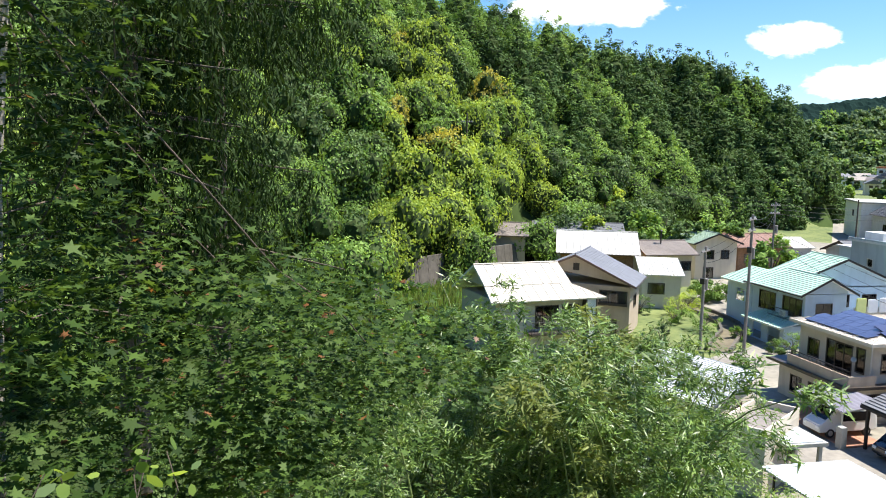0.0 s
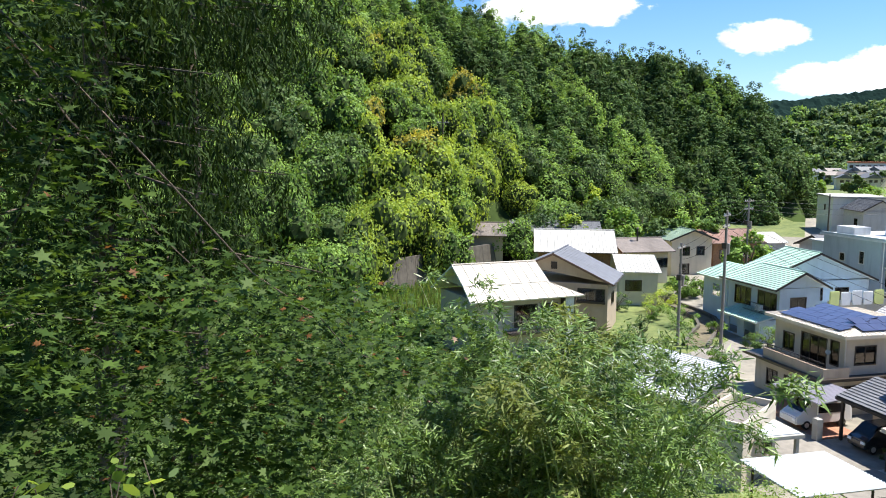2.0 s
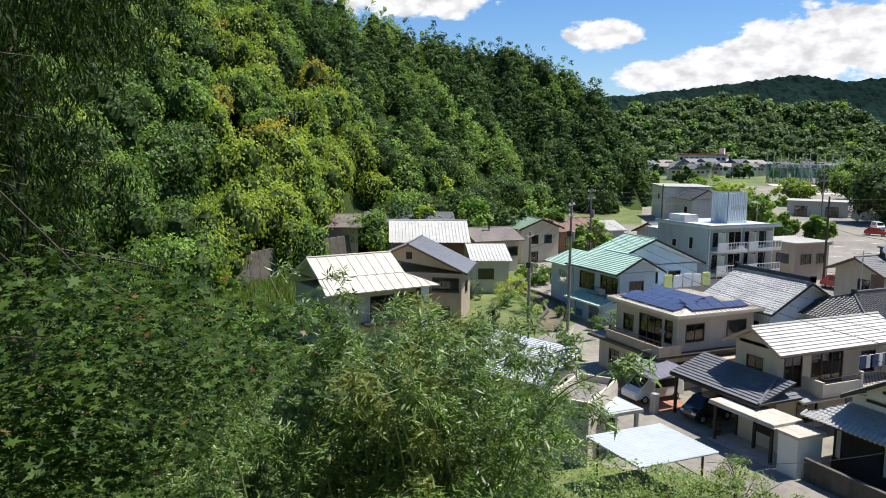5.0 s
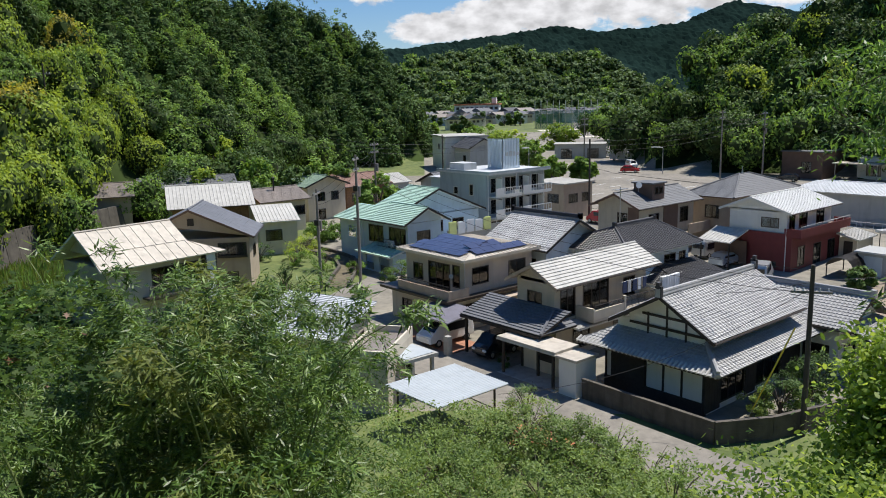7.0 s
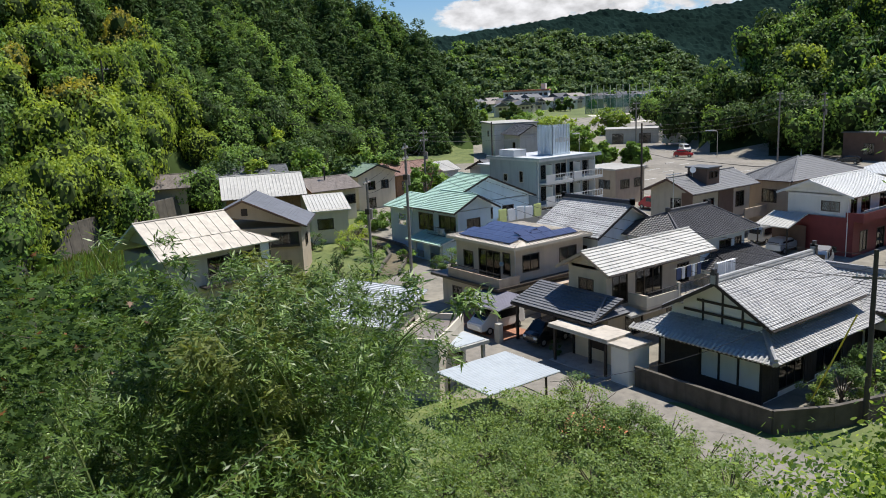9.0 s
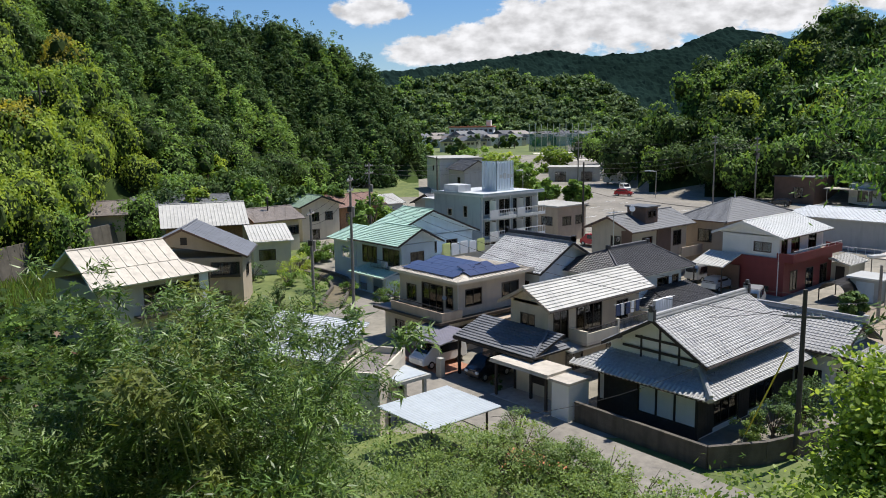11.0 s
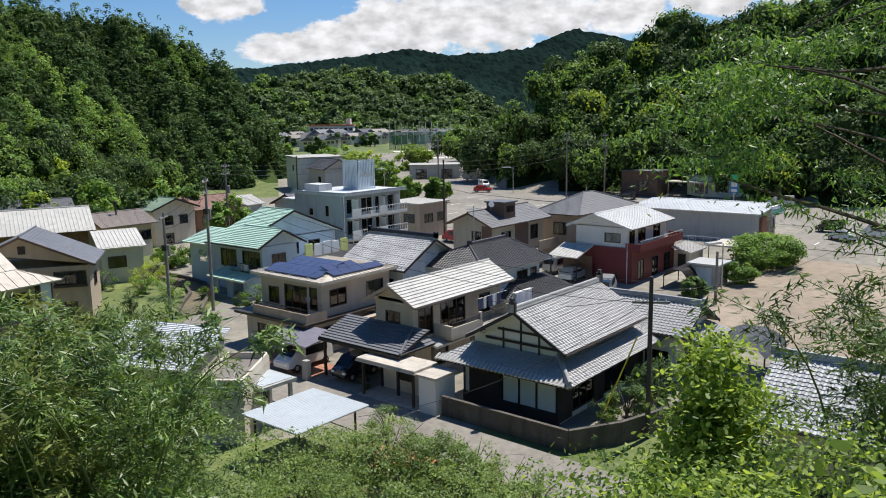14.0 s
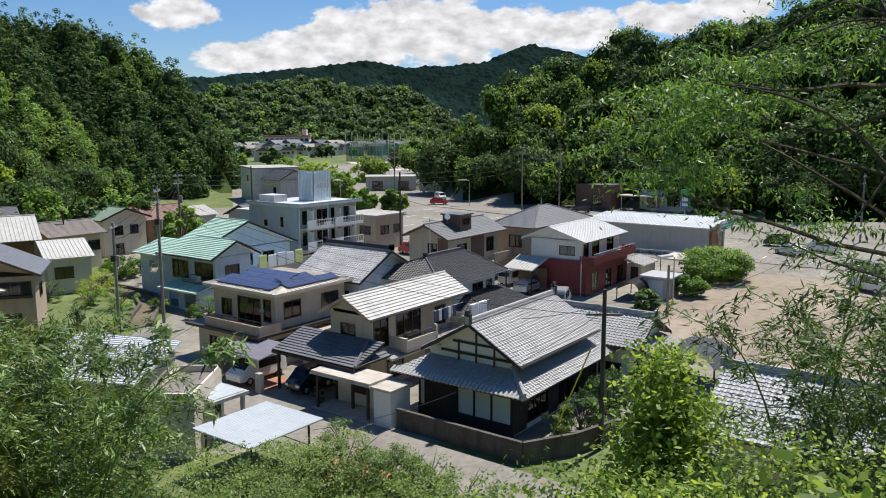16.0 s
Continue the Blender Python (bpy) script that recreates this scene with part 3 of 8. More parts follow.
def slope(name, a, b, c, d, style, material, parent, thick=0.12, soffit="white_wall"):
    """One roof slope: a to b along the eave, d above a, c above b. style: tile, seam, corrugated, slate, flat."""
    a, b, c, d = (Vector(p) for p in (a, b, c, d))
    u = (b - a).normalized()
    n = u.cross(d - a)
    if (c - b).length > 0.3 and n.length < 1e-4:
        n = u.cross(c - a)
    n.normalize()
    if n.z < 0:
        n = -n
    w = n.cross(u)
    if w.z < 0:
        w = -w
    length, height = (b - a).length, (d - a).dot(w)
    ud, uc = (d - a).dot(u), (c - a).dot(u)
    # profile along u: place and raise
    prof = []
    if style == "tile":
        k = max(1, round(length / 0.29))
        for i in range(k):
            for f, h in ((0.0, 0.0), (0.18, 0.045), (0.42, 0.052), (0.62, 0.008)):
                prof.append(((i + f) * length / k, h))
        prof.append((length, 0.0))
        rows = max(1, round(height / 0.26))
        step = 0.035
    elif style == "seam":
        k = max(1, round(length / 0.42))
        for i in range(k):
            x = i * length / k
            prof += [(x, 0.05), (x + 0.05, 0.05), (x + 0.06, 0.0), (x + length / k - 0.01, 0.0)]
        prof.append((length, 0.05))
        rows, step = 2, 0.0
    elif style == "corrugated":
        k = max(1, round(length / 0.19))
        for i in range(k):
            for f, h in ((0.0, 0.0), (0.25, 0.05), (0.5, 0.07), (0.75, 0.05)):
                prof.append(((i + f) * length / k, h))
        prof.append((length, 0.0))
        rows, step = 2, 0.0
    elif style == "course":
        k = max(1, round(length / 0.6))
        prof = [(i * length / k, 0.0) for i in range(k + 1)]
        rows, step = max(1, round(height / 0.3)), 0.055
    elif style == "wide_seam":
        k = max(1, round(length / 0.95))
        for i in range(k):
            x = i * length / k
            prof += [(x, 0.045), (x + 0.07, 0.045), (x + 0.09, 0.0), (x + length / k - 0.02, 0.0)]
        prof.append((length, 0.045))
        rows, step = 2, 0.0
    elif style == "slate":
        k = max(1, round(length / 0.9))
        prof = [(i * length / k, 0.0) for i in range(k + 1)]
        rows, step = max(1, round(height / 0.3)), 0.022
    else:
        prof, rows, step = [(0, 0.0), (length, 0.0)], 1, 0.0
    px, ph = np.array([p[0] for p in prof]), np.array([p[1] for p in prof])
    A, U, Wv, Nv = (np.array(v) for v in (a, u, w, n))
    verts, faces = [], []
    m = len(px)
    for j in range(rows):
        for v, lift in ((j / rows, step), ((j + 1) / rows, 0.0)):
            left, right = ud * v, length + (uc - length) * v
            x = np.clip(px, left, max(left, right))
            verts.append(A + x[:, None] * U + v * height * Wv + (ph + lift + 0.004)[:, None] * Nv)
        k = 2 * j * m
        faces += [(k + i, k + i + 1, k + m + i + 1, k + m + i) for i in range(m - 1)]
        if j and step:
            faces += [(k - m + i, k - m + i + 1, k + i + 1, k + i) for i in range(m - 1)]
    # front lip of the covering
    k = len(verts) * m
    lip = verts[0] - 0.05 * Nv
    verts.append(lip)
    faces += [(k + i, k + i + 1, i + 1, i) for i in range(m - 1)]
    ob = mesh_np(name, np.concatenate(verts), faces, material, parent)
    bm = bmesh.new()
    top = [bm.verts.new(p - n * 0.002) for p in (a, b, c, d)]
    low = [bm.verts.new(p - n * thick) for p in (a, b, c, d)]
    bm.faces.new(top); bm.faces.new(low[::-1])
    for i in range(4):
        bm.faces.new((top[i], low[i], low[(i + 1) % 4], top[(i + 1) % 4]))
    bmesh.ops.remove_doubles(bm, verts=bm.verts[:], dist=0.001)
    part("roof_board", bm, soffit, parent)
    return ob


def ridge_cap(a, b, parent, material, tile=True):
    bm = bmesh.new()
    a, b = Vector(a), Vector(b)
    if tile:
        add_tube(bm, a + Vector((0, 0, 0.02)), b + Vector((0, 0, 0.02)), 0.17, 0.17, 8)
        add_tube(bm, a + Vector((0, 0, 0.18)), b + Vector((0, 0, 0.18)), 0.13, 0.13, 8)
        for e in (a, b):
            add_box(bm, e.x - 0.16, e.y - 0.16, e.z - 0.1, e.x + 0.16, e.y + 0.16, e.z + 0.42)
    else:
        add_tube(bm, a, b, 0.08, 0.08, 6)
    return part("ridge_cap", bm, material, parent)


def wall_panel(face, at, s0, s1, z0, z1, holes, material, parent, thick=0.14, name="wall"):
    """An upright wall in the plane x = at or y = at, with openings (s, z, w, h) through it; it is thickened inwards."""
    ss = sorted({s0, s1, *[q for h in holes for q in (h[0], h[0] + h[2])]})
    zs = sorted({z0, z1, *[q for h in holes for q in (h[1], h[1] + h[3])]})
    bm = bmesh.new()
    keep = {(i, j) for i, (p, q) in enumerate(zip(ss, ss[1:])) for j, (e, f) in enumerate(zip(zs, zs[1:]))
            if s0 <= p and q <= s1 and z0 <= e and f <= z1 and not any(h[0] <= (p + q) / 2 <= h[0] + h[2] and h[1] <= (e + f) / 2 <= h[1] + h[3] for h in holes)}
    corner = {}

    def v(i, j, k):
        if (i, j, k) not in corner:
            d = at + k * thick
            corner[i, j, k] = bm.verts.new((d, ss[i], zs[j]) if face == "x" else (ss[i], d, zs[j]))
        return corner[i, j, k]

    for i, j in keep:
        bm.faces.new((v(i, j, 0), v(i + 1, j, 0), v(i + 1, j + 1, 0), v(i, j + 1, 0)))
        bm.faces.new((v(i, j + 1, 1), v(i + 1, j + 1, 1), v(i + 1, j, 1), v(i, j, 1)))
        for di, dj, (a, b) in ((-1, 0, ((i, j), (i, j + 1))), (1, 0, ((i + 1, j), (i + 1, j + 1))), (0, -1, ((i, j), (i + 1, j))), (0, 1, ((i, j + 1), (i + 1, j + 1)))):
            if (i + di, j + dj) not in keep:
                bm.faces.new((v(*a, 0), v(*b, 0), v(*b, 1), v(*a, 1)))
    return part(name, bm, material, parent)


def window(face, at, s, z, w, h, parent, frame_mat="bronze", panes=2, curtain=0.5, sill=False):
    """A sliding window set in its opening: frame, panes, and curtains behind them."""
    def bx(p0, q0, p1, q1, d0, d1):
        return (at + d0, p0, q0, at + d1, p1, q1) if face == "x" else (p0, at + d0, q0, p1, at + d1, q1)
    t = 0.05
    bm = bmesh.new()
    q = [bx(s - t, z - t, s + w + t, z + h + t, -0.03, 0.09), bx(s + 0.03, z + 0.03, s + w - 0.03, z + h - 0.03, -0.03, 0.09)]
    rim = []
    for x0, y0, z0, x1, y1, z1 in q:
        if face == "x":
            rim.append([[bm.verts.new((d, c, e)) for c, e in ((y0, z0), (y1, z0), (y1, z1), (y0, z1))] for d in (x0, x1)])
        else:
            rim.append([[bm.verts.new((c, d, e)) for c, e in ((x0, z0), (x1, z0), (x1, z1), (x0, z1))] for d in (y0, y1)])
    for i in range(4):
        j = (i + 1) % 4
        bm.faces.new((rim[0][0][i], rim[0][0][j], rim[1][0][j], rim[1][0][i]))
        bm.faces.new((rim[0][1][i], rim[1][1][i], rim[1][1][j], rim[0][1][j]))
        bm.faces.new((rim[0][0][i], rim[0][1][i], rim[0][1][j], rim[0][0][j]))
        bm.faces.new((rim[1][0][i], rim[1][0][j], rim[1][1][j], rim[1][1][i]))
    f = part("window", bm, frame_mat, parent)
    for i in range(1, panes):
        part("mullion", box(bx(s + w * i / panes - 0.03, z + 0.03, s + w * i / panes + 0.03, z + h - 0.03, 0.01, 0.08)), frame_mat, f)
    for i in range(panes):
        g = part("pane", box(bx(s + w * i / panes + 0.02, z + 0.02, s + w * (i + 1) / panes - 0.02, z + h - 0.02, 0.04, 0.05)), "glass", f)
        g.visible_shadow = False
    if curtain > 0:
        k = curtain * w / 2
        for p, q in ((s + 0.02, s + k), (s + w - k, s + w - 0.02)):
            if q - p > 0.08:
                part("curtain", box(bx(p, z + 0.03, q, z + h - 0.03, 0.2, 0.22)), "curtain", f)
    if sill:
        part("sill", box(bx(s - 0.12, z - 0.12, s + w + 0.12, z - t, -0.14, 0.0)), frame_mat, f)
    return f


def rail(face, at, s0, s1, z, h, parent, material="dark_metal", gap=0.14):
    """A balcony rail with its bars."""
    def p(s, zz):
        return (at, s, zz) if face == "x" else (s, at, zz)
    bm = bmesh.new()
    add_tube(bm, p(s0, z + h), p(s1, z + h), 0.035, 0.035, 6)
    add_tube(bm, p(s0, z + 0.08), p(s1, z + 0.08), 0.025, 0.025, 6)
    k = max(1, round((s1 - s0) / gap))
    for i in range(k + 1):
        s = s0 + (s1 - s0) * i / k
        add_tube(bm, p(s, z), p(s, z + h), 0.012, 0.012, 4)
    return part("railing", bm, material, parent)


def storey(th, x0, y0, x1, y1, z0, z1, wall, win_x=(), win_y=(), frame_mat="bronze", curtain=0.5):
    """Four walls; windows (place along the wall, sill height, width, height[, panes]) on the two faces turned to the hillside."""
    wx = [(s, z, w, h) for s, z, w, h, *_ in win_x]
    wy = [(s, z, w, h) for s, z, w, h, *_ in win_y]
    wall_panel("x", x0, y0, y1, z0, z1, wx, wall, th)
    wall_panel("y", y0, x0 + 0.14, x1, z0, z1, wy, wall, th)
    part("wall", box((x0 + 0.14, y1 - 0.14, z0, x1, y1, z1)), wall, th)
    part("wall", box((x1 - 0.14, y0 + 0.14, z0, x1, y1 - 0.14, z1)), wall, th)
    part("floor_slab", box((x0 + 0.14, y0 + 0.14, z0, x1 - 0.14, y1 - 0.14, z0 + 0.1)), "tan", th)
    part("upper_slab", box((x0 + 0.15, y0 + 0.15, z1 - 0.06, x1 - 0.15, y1 - 0.15, z1 - 0.01)), "tan", th)
    for s, z, w, h, *k in win_x:
        window("x", x0, s, z, w, h, th, frame_mat, k[0] if k else 2, curtain)
    for s, z, w, h, *k in win_y:
        window("y", y0, s, z, w, h, th, frame_mat, k[0] if k else 2, curtain)


def gable_roof(th, x0, y0, x1, y1, ze, zr, axis, style, material, wall, ridge=None, over=0.5, soffit="white_wall", gable=True, zb=None, tile_cap=None):
    """A saddle roof whose eaves run round the rectangle; axis: the ridge's; zb: height of the far eave."""
    zb = ze if zb is None else zb
    cap = style == "tile" if tile_cap is None else tile_cap
    if axis == "x":
        ym = (y0 + y1) / 2 if ridge is None else ridge
        slope("roof_slope", (x0, y0, ze), (x1, y0, ze), (x1, ym, zr), (x0, ym, zr), style, material, th, soffit=soffit)
        slope("roof_slope", (x1, y1, zb), (x0, y1, zb), (x0, ym, zr), (x1, ym, zr), style, material, th, soffit=soffit)
        ridge_cap((x0, ym, zr + 0.05), (x1, ym, zr + 0.05), th, material, cap)
        if gable:
            for x in (x0 + over, x1 - over - 0.14):
                bm = bmesh.new()
                f0, f1 = over / (ym - y0), over / (y1 - ym)
                pts = [(y0 + over, ze), (y1 - over, zb), (y1 - over, zb + (zr - zb) * f1 - 0.14), (ym, zr - 0.14), (y0 + over, ze + (zr - ze) * f0 - 0.14)]
                a = [bm.verts.new((x, y, z)) for y, z in pts]
                b = [bm.verts.new((x + 0.14, y, z)) for y, z in pts]
                bm.faces.new(a); bm.faces.new(b[::-1])
                for i in range(5):
                    bm.faces.new((a[i], b[i], b[(i + 1) % 5], a[(i + 1) % 5]))
                part("gable", bm, wall, th)
            bm = bmesh.new()
            for (ya, za), (yb, zc) in (((y0, ze), (ym, zr)), ((y1, zb), (ym, zr))):
                v = [bm.verts.new(p) for p in ((x0 - 0.02, ya, za + 0.02), (x0 - 0.02, yb, zc + 0.02), (x0 - 0.02, yb, zc - 0.2), (x0 - 0.02, ya, za - 0.2))]
                q = [bm.verts.new((p.co.x + 0.05, p.co.y, p.co.z)) for p in v]
                bm.faces.new(v); bm.faces.new(q[::-1])
                for i in range(4):
                    bm.faces.new((v[i], q[i], q[(i + 1) % 4], v[(i + 1) % 4]))
            part("bargeboard", bm, soffit, th)
    else:
        xm = (x0 + x1) / 2 if ridge is None else ridge
        slope("roof_slope", (x0, y1, ze), (x0, y0, ze), (xm, y0, zr), (xm, y1, zr), style, material, th, soffit=soffit)
        slope("roof_slope", (x1, y0, zb), (x1, y1, zb), (xm, y1, zr), (xm, y0, zr), style, material, th, soffit=soffit)
        ridge_cap((xm, y0, zr + 0.05), (xm, y1, zr + 0.05), th, material, cap)
        if gable:
            for y in (y0 + over, y1 - over - 0.14):
                bm = bmesh.new()
                f0, f1 = over / (xm - x0), over / (x1 - xm)
                pts = [(x0 + over, ze), (x1 - over, zb), (x1 - over, zb + (zr - zb) * f1 - 0.14), (xm, zr - 0.14), (x0 + over, ze + (zr - ze) * f0 - 0.14)]
                a = [bm.verts.new((x, y, z)) for x, z in pts]
                b = [bm.verts.new((x, y + 0.14, z)) for x, z in pts]
                bm.faces.new(a); bm.faces.new(b[::-1])
                for i in range(5):
                    bm.faces.new((a[i], b[i], b[(i + 1) % 5], a[(i + 1) % 5]))
                part("gable", bm, wall, th)
            bm = bmesh.new()
            for (xa, za), (xb, zc) in (((x0, ze), (xm, zr)), ((x1, zb), (xm, zr))):
                v = [bm.verts.new(p) for p in ((xa, y0 - 0.02, za + 0.02), (xb, y0 - 0.02, zc + 0.02), (xb, y0 - 0.02, zc - 0.2), (xa, y0 - 0.02, za - 0.2))]
                q = [bm.verts.new((p.co.x, p.co.y + 0.05, p.co.z)) for p in v]
                bm.faces.new(v); bm.faces.new(q[::-1])
                for i in range(4):
                    bm.faces.new((v[i], q[i], q[(i + 1) % 4], v[(i + 1) % 4]))
            part("bargeboard", bm, "dark_metal" if soffit == "white_wall" else soffit, th)
    gutter = bmesh.new()
    if axis == "x":
        add_tube(gutter, (x0, y0 - 0.06, ze - 0.06), (x1, y0 - 0.06, ze - 0.06), 0.06, 0.06, 6)
    else:
        add_tube(gutter, (x0 - 0.06, y0, ze - 0.06), (x0 - 0.06, y1, ze - 0.06), 0.06, 0.06, 6)
    part("gutter", gutter, "bronze", th)


def hip_roof(th, x0, y0, x1, y1, ze, zr, rx0, rx1, ry, style, material, soffit="white_wall"):
    """A hipped roof with its ridge along x from rx0 to rx1 at ry."""
    slope("roof_slope", (x0, y0, ze), (x1, y0, ze), (rx1, ry, zr), (rx0, ry, zr), style, material, th, soffit=soffit)
    slope("roof_slope", (x1, y1, ze), (x0, y1, ze), (rx0, ry, zr), (rx1, ry, zr), style, material, th, soffit=soffit)
    slope("roof_slope", (x0, y1, ze), (x0, y0, ze), (rx0, ry, zr), (rx0, ry, zr), style, material, th, soffit=soffit)
    slope("roof_slope", (x1, y0, ze), (x1, y1, ze), (rx1, ry, zr), (rx1, ry, zr), style, material, th, soffit=soffit)
    if rx1 > rx0:
        ridge_cap((rx0, ry, zr), (rx1, ry, zr), th, material, style == "tile")
    for cx, cy, rx in ((x0, y0, rx0), (x0, y1, rx0), (x1, y0, rx1)):
        part("hip_cap", tube((cx, cy, ze + 0.05), (rx, ry, zr + 0.03), 0.11, 0.11, 6), material, th)


def air_unit(x, y, z, rz, group="air conditioner units"):
    th = thing("air_conditioner", x, y, z, "white outdoor air conditioner unit standing by a wall", "air conditioner", group, rz)
    part("casing", box((-0.4, -0.15, 0.06, 0.4, 0.15, 0.62)), "car_white", th)
    part("fan_grille", tube((-0.1, -0.16, 0.34), (-0.1, -0.17, 0.34), 0.23, 0.23, 16), "grey_wall", th)
    part("foot", box((-0.35, -0.15, 0, -0.25, 0.15, 0.06), (0.25, -0.15, 0, 0.35, 0.15, 0.06)), "dark_metal", th)


# ---- the large old house with a tiled hip-and-gable roof ----
def old_house():
    th = thing("traditional_house", 0, 0, 0, "old timber and plaster house with grey tiled hip-and-gable roof", "house")
    storey(th, 38.3, 23.0, 49.6, 30.0, 0, 3.5, "plaster", win_y=[(40.0, 0.4, 2.6, 2.0, 3), (44.0, 0.4, 3.0, 2.0, 3)], frame_mat="dark_wood", curtain=0.9)
    # timbers on the wall that faces the lane
    part("timber", box((38.24, 22.94, 0, 38.42, 23.12, 3.5)), "dark_wood", th)
    for y in (24.4, 25.65, 26.9, 28.4, 29.85):
        part("timber", box((38.25, y, 0, 38.31, y + 0.13, 3.5)), "dark_wood", th)
    part("timber", box((38.25, 23.1, 2.55, 38.305, 30.0, 2.7)), "dark_wood", th)
    part("dado", box((38.22, 23.1, 0, 38.296, 30.0, 0.75)), "dark_wood", th)
    for x0, x1 in ((38.42, 39.9), (42.7, 43.9), (47.1, 49.6)):     # boarding between the windows
        k = round((x1 - x0) / 0.3)
        for i in range(k):
            part("board", box((x0 + (x1 - x0) * i / k + 0.006, 22.95, 0.1, x0 + (x1 - x0) * (i + 1) / k - 0.006, 22.995, 3.1)), "dark_wood", th)
    part("shutter_box", box((38.10, 26.95, 0.76, 38.29, 29.4, 2.5)), "dark_wood", th)
    # skirt roof all round, then the raised gable
    sk = (36.9, 21.4, 50.6, 31.2)
    tp = (38.9, 23.3, 48.9, 29.5)
    z0, z1 = 3.0, 3.95
    slope("skirt_roof", (sk[0], sk[3], z0), (sk[0], sk[1], z0), (tp[0], tp[1], z1), (tp[0], tp[3], z1), "tile", "tile_grey", th, soffit="dark_wood")
    slope("skirt_roof", (sk[0], sk[1], z0), (sk[2], sk[1], z0), (tp[2], tp[1], z1), (tp[0], tp[1], z1), "tile", "tile_grey", th, soffit="dark_wood")
    slope("skirt_roof", (sk[2], sk[1], z0), (sk[2], sk[3], z0), (tp[2], tp[3], z1), (tp[2], tp[1], z1), "tile", "tile_grey", th, soffit="dark_wood")
    slope("skirt_roof", (sk[2], sk[3], z0), (sk[0], sk[3], z0), (tp[0], tp[3], z1), (tp[2], tp[3], z1), "tile", "tile_grey", th, soffit="dark_wood")
    bm = bmesh.new()
    add_tube(bm, (sk[0], sk[1], z0 + 0.12), (tp[0], tp[1], z1 + 0.15), 0.17, 0.17, 8)
    add_tube(bm, (sk[0], sk[1], z0 + 0.34), (sk[0] + 1.1, sk[1] + 1.05, z0 + 0.72), 0.12, 0.12, 8)
    part("hip_cap", bm, "tile_grey", th)
    for i in range(34):     # round eave tiles, pale at their ends
        y = sk[1] + 0.15 + i * 0.29
        part("eave_tile", tube((sk[0] - 0.05, y, z0 + 0.02), (sk[0] + 0.42, y, z0 + 0.24), 0.085, 0.085, 6), "metal_white", th)
    gable_roof(th, 37.9, 22.3, 48.6, 29.5, 4.55, 6.6, "x", "tile", "tile_grey", "plaster", over=0.9, soffit="dark_wood")
    wall_panel("y", 23.3, 38.9, 48.6, 3.8, 5.0, [], "dark_wood", th)
    wall_panel("x", 38.9, 23.3, 29.5, 3.8, 4.6, [], "plaster", th)
    for z in (4.35, 5.05):
        part("gable_beam", box((38.74, 23.4 + (z - 4.3) * 1.3, z, 38.80, 28.6 - (z - 4.3) * 1.3, z + 0.15)), "dark_wood", th)
    for y in (24.6, 25.9, 27.2):
        part("gable_post", box((38.745, y - 0.06, 3.9, 38.795, y + 0.06, 5.9 - abs(y - 25.9) * 0.5)), "dark_wood", th)
    # ridge stack with end ornaments
    part("ridge_course", box((37.9, 25.80, 6.62, 48.6, 26.00, 6.90)), "tile_black", th)
    part("ridge_end", box((37.78, 25.68, 6.5, 37.98, 26.12, 7.2), (37.72, 25.8, 7.05, 38.0, 26.0, 7.42)), "tile_black", th)
    part("ridge_end", box((48.5, 25.68, 6.5, 48.7, 26.12, 7.2), (48.5, 25.8, 7.05, 48.78, 26.0, 7.42)), "tile_black", th)
    an = thing("annex", 0, 0, 0, "low tiled annex of the old house", "house")
    storey(an, 49.7, 20.6, 54.2, 27.5, 0, 3.3, "plaster", win_x=[(21.2, 0.8, 1.6, 1.2)], win_y=[(50.6, 0.8, 1.6, 1.2)], frame_mat="dark_wood")
    gable_roof(an, 48.9, 19.6, 55.0, 28.4, 3.45, 5.1, "y", "tile", "tile_grey", "plaster", soffit="dark_wood", over=0.7)
    slope("porch_roof", (49.4, 18.6, 2.9), (54.6, 18.6, 2.9), (54.2, 20.5, 3.5), (49.8, 20.5, 3.5), "tile", "tile_grey", an, soffit="dark_wood")


old_house()


